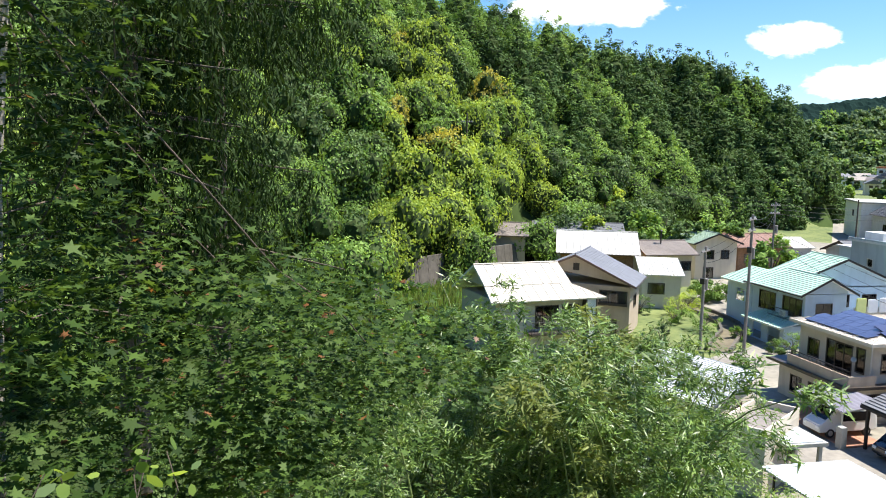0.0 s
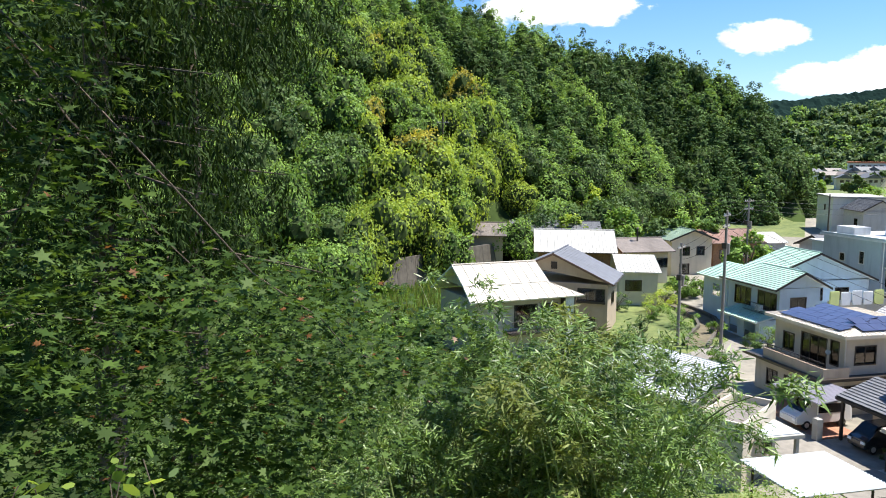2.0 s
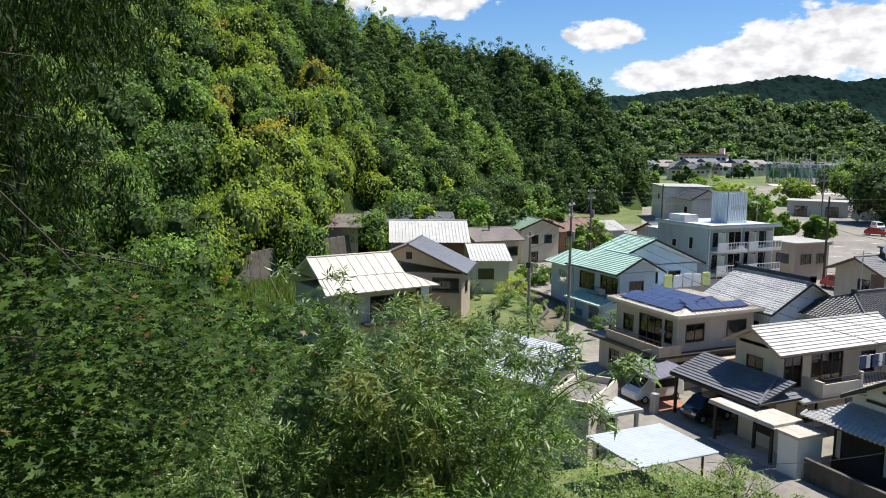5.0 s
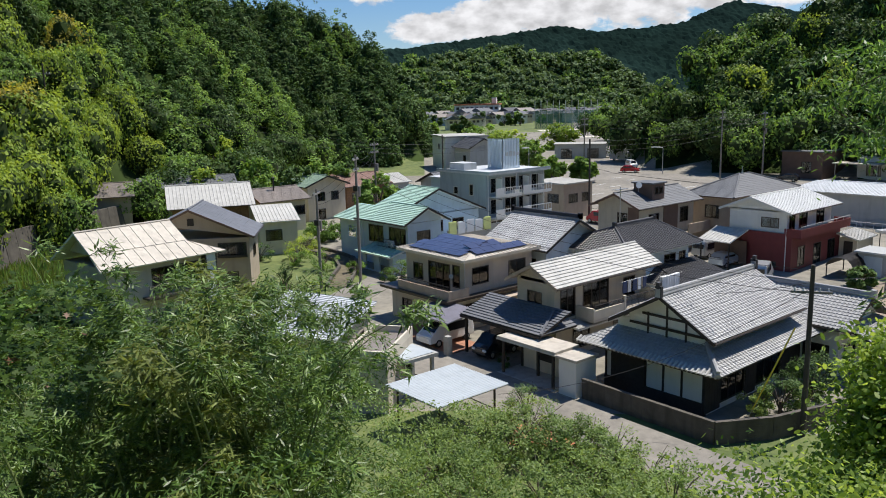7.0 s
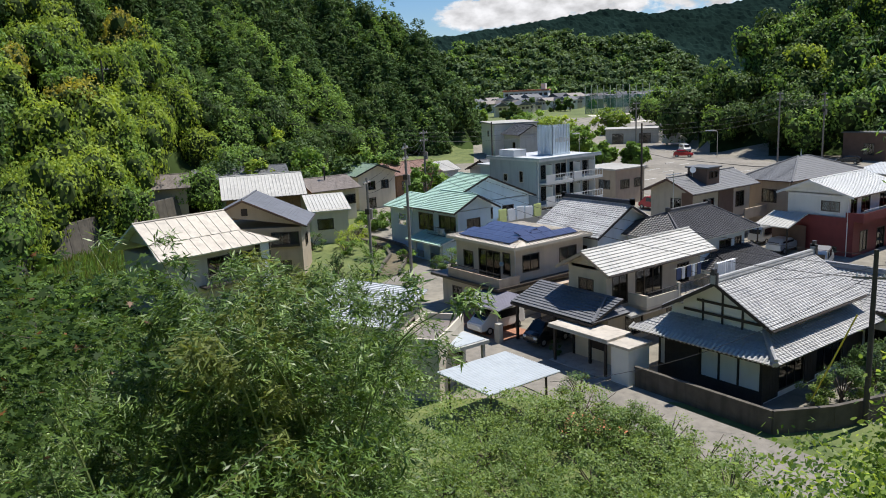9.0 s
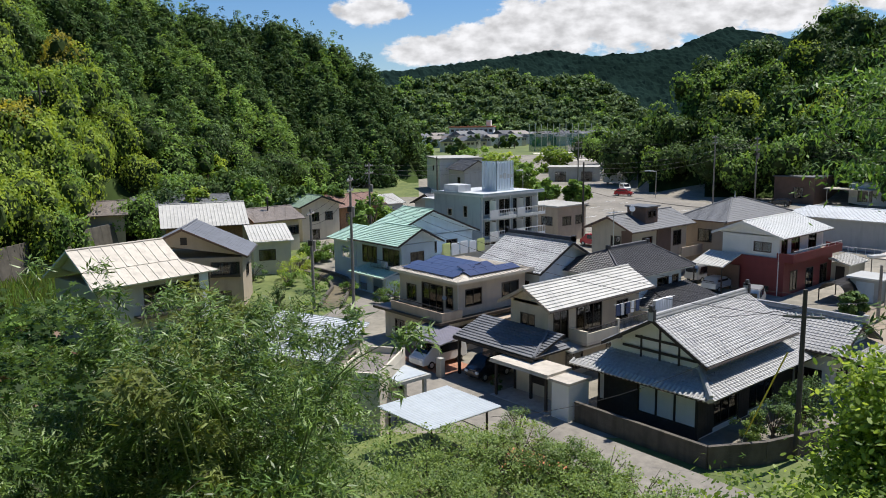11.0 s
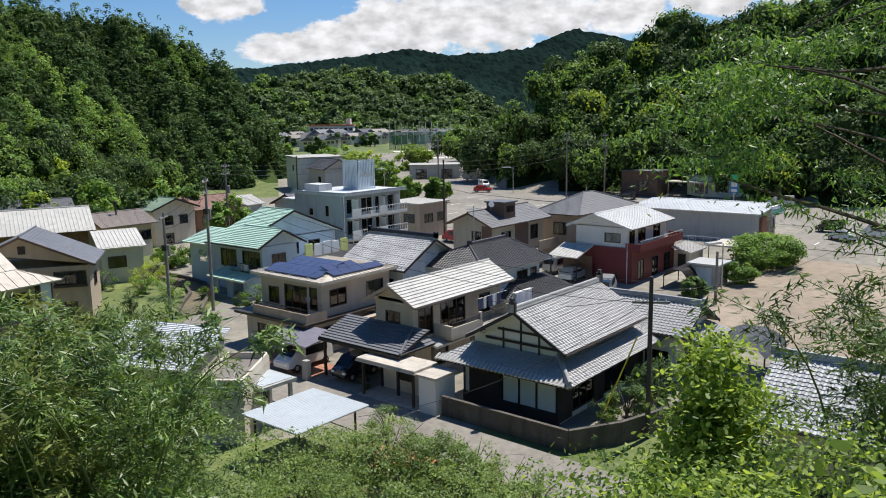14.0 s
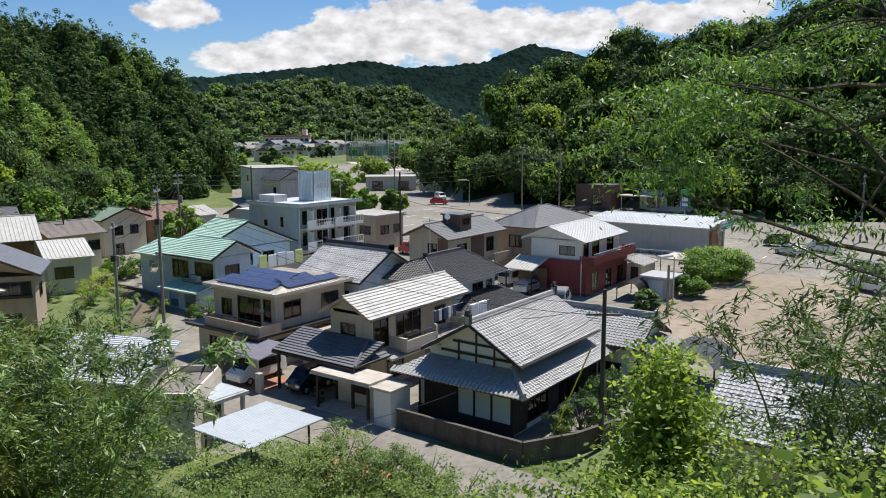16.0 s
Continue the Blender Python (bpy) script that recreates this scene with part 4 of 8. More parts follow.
# ---- the house with a pale metal roof over tiled lower roofs ----
def balcony_house():
    th = thing("balcony_house", 0, 0, 0, "two-storey beige house with pale ribbed roof and balcony", "house")
    storey(th, 39.0, 34.9, 49.3, 38.4, 2.9, 5.75, "beige", win_x=[(36.1, 3.55, 1.3, 1.25)], win_y=[(39.6, 3.1, 1.5, 2.0), (42.0, 3.1, 2.8, 2.0, 3), (46.6, 3.4, 1.3, 1.4)])
    gable_roof(th, 38.2, 34.0, 50.0, 38.9, 5.55, 6.85, "x", "course", "metal_white", "beige", over=0.8, soffit="tan")
    storey(th, 39.2, 34.95, 49.2, 41.5, 0, 2.9, "beige", win_x=[(37.2, 0.9, 1.6, 1.1)], win_y=[(41.0, 0.6, 1.8, 1.8), (45.5, 0.6, 1.8, 1.8)])
    # tiled lower roof towards the lane
    slope("lower_roof", (36.0, 41.2, 2.95), (36.0, 33.4, 2.95), (39.0, 33.4, 4.0), (39.0, 41.2, 4.0), "course", "tile_blue", th, soffit="dark_wood")
    slope("lower_roof", (36.0, 33.4, 2.95), (39.6, 33.4, 2.95), (39.6, 34.9, 3.55), (37.6, 34.9, 3.55), "course", "tile_blue", th, soffit="dark_wood")
    part("hip_cap", tube((36.0, 33.4, 3.05), (38.6, 34.6, 4.0), 0.1, 0.1, 6), "tile_blue", th)
    for y in (33.8, 37.0, 40.8):
        part("post", box((36.2, y, 0, 36.36, y + 0.16, 2.9)), "dark_wood", th)
    part("fascia", box((35.93, 33.4, 2.72, 36.0, 41.2, 2.9)), "dark_wood", th)
    # balcony
    part("balcony_slab", box((41.2, 33.3, 2.75, 48.8, 34.9, 2.95)), "beige", th)
    for q in ((41.2, 33.3, 2.95, 41.36, 34.9, 3.75), (41.36, 33.3, 2.95, 44.6, 33.44, 3.6), (44.6, 33.28, 2.95, 44.8, 33.5, 4.1), (48.6, 33.3, 2.95, 48.8, 34.9, 3.85)):
        part("parapet", box(q), "cream", th)
    rail("y", 33.37, 44.8, 48.6, 2.95, 0.95, th)
    rail("y", 33.40, 41.36, 44.6, 3.55, 0.35, th)
    slope("canopy", (40.0, 33.6, 2.5), (46.0, 33.6, 2.5), (46.0, 34.9, 2.75), (40.0, 34.9, 2.75), "corrugated", "metal_white", th)
    cl = thing("laundry", 0, 0, 0, "dark and coloured clothes drying on a balcony", "laundry")
    for i, (m, w) in enumerate((("cloth_navy", 0.5), ("curtain", 0.35), ("cloth_navy", 0.45), ("cloth_white", 0.3), ("cloth_navy", 0.4))):
        part("garment", box((45.0 + i * 0.6, 33.75, 4.1, 45.0 + i * 0.6 + w, 33.8, 4.95)), m, cl)
    part("drying_pole", tube((44.8, 33.78, 4.95), (48.7, 33.78, 4.95), 0.02), "alu", cl)
    bd = thing("hanging_sheets", 0, 0, 0, "white bed sheets hung over a balcony", "laundry")
    for i in range(3):
        k = 12
        x0 = 48.9 + i * 0.78
        front = [(x0 + 0.7 * c / k, 33.12 + 0.05 * math.sin(c * 1.6 + i), z) for z in (4.75, 4.2, 3.7, 3.2 - 0.08 * i) for c in range(k + 1)]
        back = [(x, y + 0.25, z) for x, y, z in front]
        faces = []
        for o in (0, len(front)):
            faces += [(o + b * (k + 1) + c, o + b * (k + 1) + c + 1, o + (b + 1) * (k + 1) + c + 1, o + (b + 1) * (k + 1) + c) for b in range(3) for c in range(k)]
        faces += [(c, c + 1, len(front) + c + 1, len(front) + c) for c in range(k)]
        mesh_np("sheet", front + back, faces, "cloth_white", bd)
    part("drying_pole", tube((48.8, 33.25, 4.75), (51.6, 33.25, 4.72), 0.02), "alu", bd)
    # gate with its flat roof
    g = thing("gate", 0, 0, 0, "gateway with flat pale roof on dark posts", "gate")
    part("roof", box((34.9, 31.2, 2.45, 37.2, 36.3, 2.62), (34.85, 31.15, 2.38, 37.25, 36.35, 2.45)), "metal_cream", g)
    for x, y in ((35.1, 31.5), (36.9, 31.5), (35.1, 35.9), (36.9, 35.9)):
        part("post", box((x, y, 0, x + 0.15, y + 0.15, 2.38)), "dark_wood", g)
    part("back_wall", box((37.0, 31.7, 0, 37.14, 35.9, 1.9)), "cream", g)
    part("door", box((36.96, 33.2, 0.9, 36.99, 34.6, 1.6)), "dark_wood", g)
    part("floor", box((34.9, 31.3, 0.02, 37.2, 36.3, 0.1)), "concrete", g)
    w = thing("store_box", 0, 0, 0, "white walled storage box with a flat top beside the gate", "shed")
    part("body", box((35.1, 29.7, 0, 37.0, 31.05, 2.3)), "white_wall", w)
    part("lid", box((34.95, 29.55, 2.3, 37.1, 31.12, 2.46)), "metal_cream", w)


balcony_house()


# ---- the house with solar panels ----
def solar_house():
    th = thing("solar_house", 0, 0, 0, "two-storey beige house with a low roof of solar panels", "house")
    storey(th, 37.9, 44.5, 47.2, 52.0, 0, 2.9, "beige", win_x=[(45.0, 0.9, 1.7, 1.2), (47.4, 0.9, 1.2, 1.2), (49.4, 0.9, 1.2, 1.2)], win_y=[(39.2, 0.8, 1.8, 1.5), (42.6, 0.8, 1.8, 1.5)])
    part("ledge_roof", box((37.1, 43.9, 2.85, 47.6, 52.6, 3.05)), "bronze", th)
    storey(th, 39.5, 44.6, 47.0, 52.0, 3.05, 5.75, "beige", win_x=[(45.2, 3.55, 0.8, 1.7, 1), (46.4, 3.1, 2.6, 2.1, 3), (49.8, 3.5, 1.2, 1.3)], win_y=[(40.3, 3.75, 1.7, 1.3), (44.3, 3.75, 1.9, 1.3)])
    part("fascia", box((38.9, 44.0, 5.72, 47.5, 52.6, 5.95)), "cream", th)
    slope("roof_slope", (38.9, 52.6, 5.95), (38.9, 44.0, 5.95), (43.2, 46.5, 6.6), (43.2, 50.0, 6.6), "seam", "metal_cream", th)
    slope("roof_slope", (38.9, 44.0, 5.95), (47.5, 44.0, 5.95), (43.2, 46.5, 6.6), (43.2, 46.5, 6.6), "seam", "metal_cream", th)
    slope("roof_slope", (47.5, 44.0, 5.95), (47.5, 52.6, 5.95), (43.2, 50.0, 6.6), (43.2, 46.5, 6.6), "seam", "metal_cream", th)
    slope("roof_slope", (47.5, 52.6, 5.95), (38.9, 52.6, 5.95), (43.2, 50.0, 6.6), (43.2, 50.0, 6.6), "seam", "metal_cream", th)
    k = 0
    for j in range(6):       # panels on the slope towards the lane
        for i in range(4):
            x0 = 39.35 + i * 0.98
            y0 = 45.0 + i * 0.3 + j * 1.08
            if y0 + 1.0 > 52.2 - i * 0.32:
                continue
            za = 6.05 + (x0 - 38.9) * 0.151
            bm = bmesh.new()
            v = [bm.verts.new(p) for p in ((x0, y0, za), (x0 + 0.95, y0, za + 0.143), (x0 + 0.95, y0 + 1.04, za + 0.143), (x0, y0 + 1.04, za))]
            f = bm.faces.new(v)
            r = bmesh.ops.extrude_face_region(bm, geom=[f])
            bmesh.ops.translate(bm, verts=[q for q in r["geom"] if isinstance(q, bmesh.types.BMVert)], vec=(0, 0, 0.05))
            part("solar_panel", bm, "solar", th)
    for j in range(5):       # and on the slope to its side
        for i in range(2):
            x0, y0 = 40.6 + j * 1.12 + i * 0.3, 44.35 + i * 0.98
            if x0 + 1.08 > 46.6 - i * 1.3:
                continue
            za = 6.07 + (y0 - 44.0) * 0.26
            bm = bmesh.new()
            v = [bm.verts.new(p) for p in ((x0, y0, za), (x0 + 1.08, y0, za), (x0 + 1.08, y0 + 0.95, za + 0.247), (x0, y0 + 0.95, za + 0.247))]
            f = bm.faces.new(v)
            r = bmesh.ops.extrude_face_region(bm, geom=[f])
            bmesh.ops.translate(bm, verts=[q for q in r["geom"] if isinstance(q, bmesh.types.BMVert)], vec=(0, 0, 0.05))
            part("solar_panel", bm, "solar", th)
    # veranda parapet, brackets, downpipe
    part("parapet", box((37.4, 44.1, 3.05, 37.56, 50.5, 3.75), (37.56, 44.1, 3.05, 39.5, 44.24, 3.75)), "tan", th)
    rail("x", 37.5, 44.2, 50.4, 3.75, 0.35, th)
    part("downpipe", tube((39.44, 44.54, 0.1), (39.44, 44.54, 5.7), 0.05), "alu", th)
    part("side_canopy", box((41.5, 43.3, 2.4, 46.8, 44.5, 2.5)), "tan", th)
    d = thing("satellite_dish", 39.2, 45.9, 4.4, "small grey satellite dish on a wall arm", "satellite dish", "satellite dishes")
    bm = bmesh.new()
    bmesh.ops.create_uvsphere(bm, u_segments=14, v_segments=8, radius=0.5)
    bmesh.ops.delete(bm, geom=[v for v in bm.verts if v.co.z < 0.38], context="VERTS")
    bmesh.ops.translate(bm, verts=bm.verts[:], vec=(0, 0, -0.42))
    bmesh.ops.rotate(bm, verts=bm.verts[:], matrix=Euler((radians(60), 0, radians(-25))).to_matrix())
    bmesh.ops.solidify(bm, geom=bm.faces[:], thickness=0.02)
    part("bowl", bm, "grey_wall", d)
    part("arm", tube((0, 0, 0), (0.3, 0.1, -0.1), 0.02), "alu", d)
    # open carport with violet sheet roof between this house and the next
    c = thing("lean_to", 0, 0, 0, "lean-to carport with violet-grey sheet roof on thin posts", "carport")
    slope("sheet_roof", (34.9, 46.0, 2.35), (34.9, 41.4, 2.35), (38.0, 41.4, 2.75), (38.0, 46.0, 2.75), "corrugated", "violet_sheet", c, thick=0.06, soffit="alu")
    for y in (41.6, 45.8):
        part("post", tube((35.05, y, 0), (35.05, y, 2.33), 0.05), "alu", c)
    p = thing("gatepost", 0, 0, 0, "low grey concrete gatepost beside the drive", "gatepost")
    part("block", box((34.6, 41.0, 0, 35.0, 41.5, 1.5)), "concrete", p)


solar_house()


# ---- houses further back ----
def silver_house():
    th = thing("silver_tile_house", 0, 0, 0, "house with weathered silver-grey tiled saddle roof and pale walls", "house")
    storey(th, 47.9, 43.8, 54.8, 50.3, 0, 5.6, "pale_blue", win_x=[(45.0, 3.4, 1.7, 1.2)], win_y=[(48.6, 3.5, 1.5, 1.2), (51.6, 3.5, 1.6, 1.2)])
    gable_roof(th, 47.2, 43.1, 55.4, 51.0, 5.6, 7.8, "y", "tile", "tile_silver", "pale_blue", ridge=51.4, over=0.7)
    ridge_cap((51.4, 43.1, 7.95), (51.4, 51.0, 7.95), th, "tile_black")


def black_house():
    th = thing("black_tile_house", 0, 0, 0, "pale blue house with black tiled hipped roof", "house")
    storey(th, 51.6, 38.2, 60.2, 45.2, 0, 5.4, "pale_blue", win_x=[(40.0, 3.4, 1.6, 1.1)], win_y=[(56.6, 3.4, 1.6, 1.2), (58.8, 3.4, 0.9, 1.2)])
    hip_roof(th, 50.8, 37.3, 61.0, 46.0, 5.35, 6.95, 54.3, 60.0, 41.7, "tile", "tile_black")
    storey(th, 54.4, 34.8, 60.4, 38.15, 0, 2.7, "pale_blue", win_y=[(55.2, 0.8, 1.7, 1.4)])
    slope("lower_roof", (53.6, 34.0, 2.75), (61.0, 34.0, 2.75), (61.0, 38.2, 3.9), (55.5, 38.2, 3.9), "tile", "tile_black", th)
    slope("lower_roof", (53.6, 38.2, 2.75), (53.6, 34.0, 2.75), (55.5, 38.2, 3.9), (55.5, 38.2, 3.9), "tile", "tile_black", th)
    a = thing("antenna", 55.0, 41.7, 6.95, "tall thin television antenna with cross bars on a roof", "antenna")
    part("mast", tube((0, 0, 0), (0, 0, 3.4), 0.04), "alu", a)
    bm = bmesh.new()
    add_tube(bm, (-0.9, 0, 3.2), (0.9, 0, 3.2), 0.03, 0.03, 5)
    for i in range(9):
        add_tube(bm, (-0.8 + i * 0.2, -0.3 + i * 0.015, 3.2), (-0.8 + i * 0.2, 0.3 - i * 0.015, 3.2), 0.02, 0.02, 4)
    part("aerial", bm, "alu", a)


def brown_house():
    th = thing("dormer_house", 0, 0, 0, "brown and cream house with grey roof and a brick-clad dormer", "house")
    storey(th, 67.7, 49.0, 78.0, 54.2, 0.5, 6.5, "beige", win_x=[(50.4, 4.4, 1.2, 1.4)], win_y=[(69.6, 4.4, 1.8, 1.2), (75.4, 4.2, 1.5, 1.6)])
    part("cladding", box((67.6, 48.9, 0.5, 67.69, 50.2, 6.5)), "brown_wall", th)
    part("cladding", box((72.2, 48.9, 0.5, 74.8, 48.99, 6.5)), "brown_wall", th)
    gable_roof(th, 66.9, 48.3, 78.8, 54.9, 6.5, 7.95, "x", "slate", "slate", "beige", over=0.7, soffit="brown_wall")
    d = part("dormer", box((70.7, 49.4, 6.6, 72.9, 51.8, 8.7)), "brown_wall", th)
    part("dormer_roof", box((70.5, 49.2, 8.7, 73.1, 52.0, 8.85)), "slate", d)
    for s in (71.2, 71.95):
        window("y", 49.36, s, 7.65, 0.5, 0.7, d, panes=1, curtain=0.6)
    part("balcony", box((75.0, 47.6, 3.0, 79.2, 47.74, 4.1), (79.06, 47.74, 3.0, 79.2, 49.0, 4.1), (75.0, 47.74, 3.0, 79.06, 49.0, 3.12)), "tan", th)
    sd = thing("satellite_dish", 69.9, 50.6, 8.6, "white satellite dish on a roof", "satellite dish", "satellite dishes")
    part("bowl", tube((0, 0, 0), (-0.05, -0.08, 0.03), 0.3, 0.34, 14), "car_white", sd)
    part("arm", tube((0, 0, -0.7), (0, 0, 0), 0.025), "alu", sd)


def hip_house():
    th = thing("grey_hip_house", 0, 0, 0, "tan house with grey pyramid-shaped hipped roof", "house")
    storey(th, 80.3, 45.8, 94.0, 50.9, 0.5, 6.6, "tan", win_x=[(47.2, 4.2, 1.7, 1.4)], win_y=[(82.0, 4.2, 1.7, 1.4)])
    hip_roof(th, 79.5, 45.0, 95.0, 51.6, 6.7, 8.7, 86.4, 88.5, 48.3, "slate", "slate", soffit="brown_wall")
    part("finial", tube((87, 48.3, 8.7), (87, 48.3, 9.5), 0.12, 0.03), "alu", th)


def red_house():
    th = thing("red_house", 0, 0, 1.26, "modern house with dark red lower storey and white upper storey", "house")
    th.scale = (0.93, 0.93, 0.93)
    storey(th, 79.5, 38.3, 91.0, 45.5, -0.95, 3.4, "red_wall", win_x=[(39.9, -0.3, 1.7, 0.6, 2), (43.6, 0.9, 0.45, 1.2, 1)], win_y=[(81.0, -0.2, 1.5, 2.1), (84.6, -0.6, 1.7, 2.4), (88.0, -0.6, 1.7, 2.4)])
    storey(th, 79.9, 39.2, 90.4, 45.6, 3.4, 5.7, "white_wall", win_x=[(40.0, 3.9, 1.9, 1.0)], win_y=[(80.6, 3.6, 1.2, 1.8), (82.8, 3.6, 1.8, 1.8), (86.8, 3.6, 1.8, 1.8)])
    gable_roof(th, 79.2, 38.3, 91.0, 46.6, 5.6, 7.05, "x", "seam", "metal_bright", "white_wall", ridge=43.0, over=0.7)
    part("balcony_wall", box((79.4, 37.3, 3.1, 91.1, 37.44, 4.0), (79.4, 37.44, 3.1, 79.54, 39.1, 4.0), (90.96, 37.44, 3.1, 91.1, 39.1, 4.0), (79.54, 37.44, 3.05, 90.96, 39.1, 3.2)), "red_wall", th)
    bm = bmesh.new()
    add_tube(bm, (79.5, 37.37, 4.3), (91.0, 37.37, 4.3), 0.04, 0.04, 6)
    for i in range(8):
        add_tube(bm, (79.6 + i * 1.62, 37.37, 4.0), (79.6 + i * 1.62, 37.37, 4.3), 0.03, 0.03, 5)
    part("handrail", bm, "alu", th)
    part("downpipe", tube((79.44, 38.9, -0.9), (79.44, 38.9, 5.6), 0.05), "car_white", th)
    part("base_course", box((79.42, 38.2, -1.2, 91.1, 45.5, -0.7)), "concrete", th)
    s = thing("porch", 0, 0, 0.9, "small white metal porch roof on posts", "porch")
    s.scale = (0.93, 0.93, 0.93)
    slope("porch_roof", (75.6, 46.8, 2.9), (75.6, 43.0, 2.9), (79.3, 43.0, 3.9), (79.3, 46.8, 3.9), "seam", "metal_white", s, thick=0.1)
    for y in (43.2, 46.5):
        part("post", box((75.8, y, -0.6, 75.92, y + 0.12, 2.85)), "dark_wood", s)
    part("back_panel", box((79.0, 43.0, -0.6, 79.1, 46.8, 2.6)), "brown_wall", s)


def green_house():
    th = thing("green_roof_house", 0, 0, 0, "blue-grey two-storey house with pale green ribbed roofs", "house")
    storey(th, 48.2, 66.9, 61.6, 71.2, 0.3, 5.7, "blue_wall", win_x=[(67.4, 3.2, 2.6, 1.8, 3)], win_y=[(54.8, 3.6, 1.3, 1.2), (57.6, 3.6, 1.6, 1.2)])
    gable_roof(th, 47.5, 66.3, 62.3, 71.8, 5.6, 8.5, "y", "course", "metal_green", "blue_wall", ridge=55.2, over=0.6)
    storey(th, 48.0, 62.8, 52.4, 66.85, 0.3, 5.7, "blue_wall", win_x=[(63.2, 3.2, 2.8, 1.9, 3)], win_y=[(49.2, 3.5, 1.7, 1.3)])
    gable_roof(th, 47.0, 62.1, 53.2, 68.5, 5.75, 7.3, "y", "course", "metal_green", "blue_wall", ridge=50.2, over=0.7)
    slope("side_roof", (47.4, 76.0, 5.3), (47.4, 71.9, 5.3), (51.2, 71.9, 6.5), (51.2, 76.0, 6.5), "course", "metal_green", th)
    wall_panel("x", 48.2, 71.3, 75.7, 0.3, 5.2, [(72.6, 3.2, 1.6, 1.3)], "blue_wall", th)
    slope("veranda_roof", (45.2, 68.5, 2.7), (45.2, 62.4, 2.7), (48.0, 62.4, 3.3), (48.0, 68.5, 3.3), "course", "metal_green", th)
    wall_panel("x", 46.0, 62.8, 68.2, 0.3, 2.7, [(63.4, 0.8, 1.8, 1.6), (66.2, 0.8, 1.4, 1.6)], "blue_wall", th)
    wall_panel("y", 62.8, 46.14, 48.0, 0.3, 2.75, [], "blue_wall", th)
    rail("x", 46.8, 62.6, 66.6, 3.2, 0.9, th, "dark_metal")
    slope("low_roof", (50.8, 60.6, 2.8), (54.4, 60.6, 2.8), (54.4, 62.7, 3.3), (50.8, 62.7, 3.3), "seam", "metal_pale", th)
    air_unit(47.0, 64.4, 3.35, -90)
    b = thing("futon_row", 0, 0, 0, "white and yellow bedding airing on a balcony", "laundry")
    for i in range(5):
        bm = bmesh.new()
        add_box(bm, 52.6 + i * 1.25, 61.7, 4.1, 53.7 + i * 1.25, 61.85, 5.5 - 0.1 * (i % 2))
        bmesh.ops.bevel(bm, geom=bm.edges[:], offset=0.06, segments=2, affect="EDGES")
        part("futon", bm, "cloth_yellow" if i in (0, 4) else "cloth_white", b)
    part("drying_rail", box((52.5, 61.87, 3.0, 60.6, 61.95, 4.6)), "alu", b)
    part("balcony_floor", box((54.0, 61.95, 3.0, 60.6, 66.8, 3.12)), "blue_wall", b)


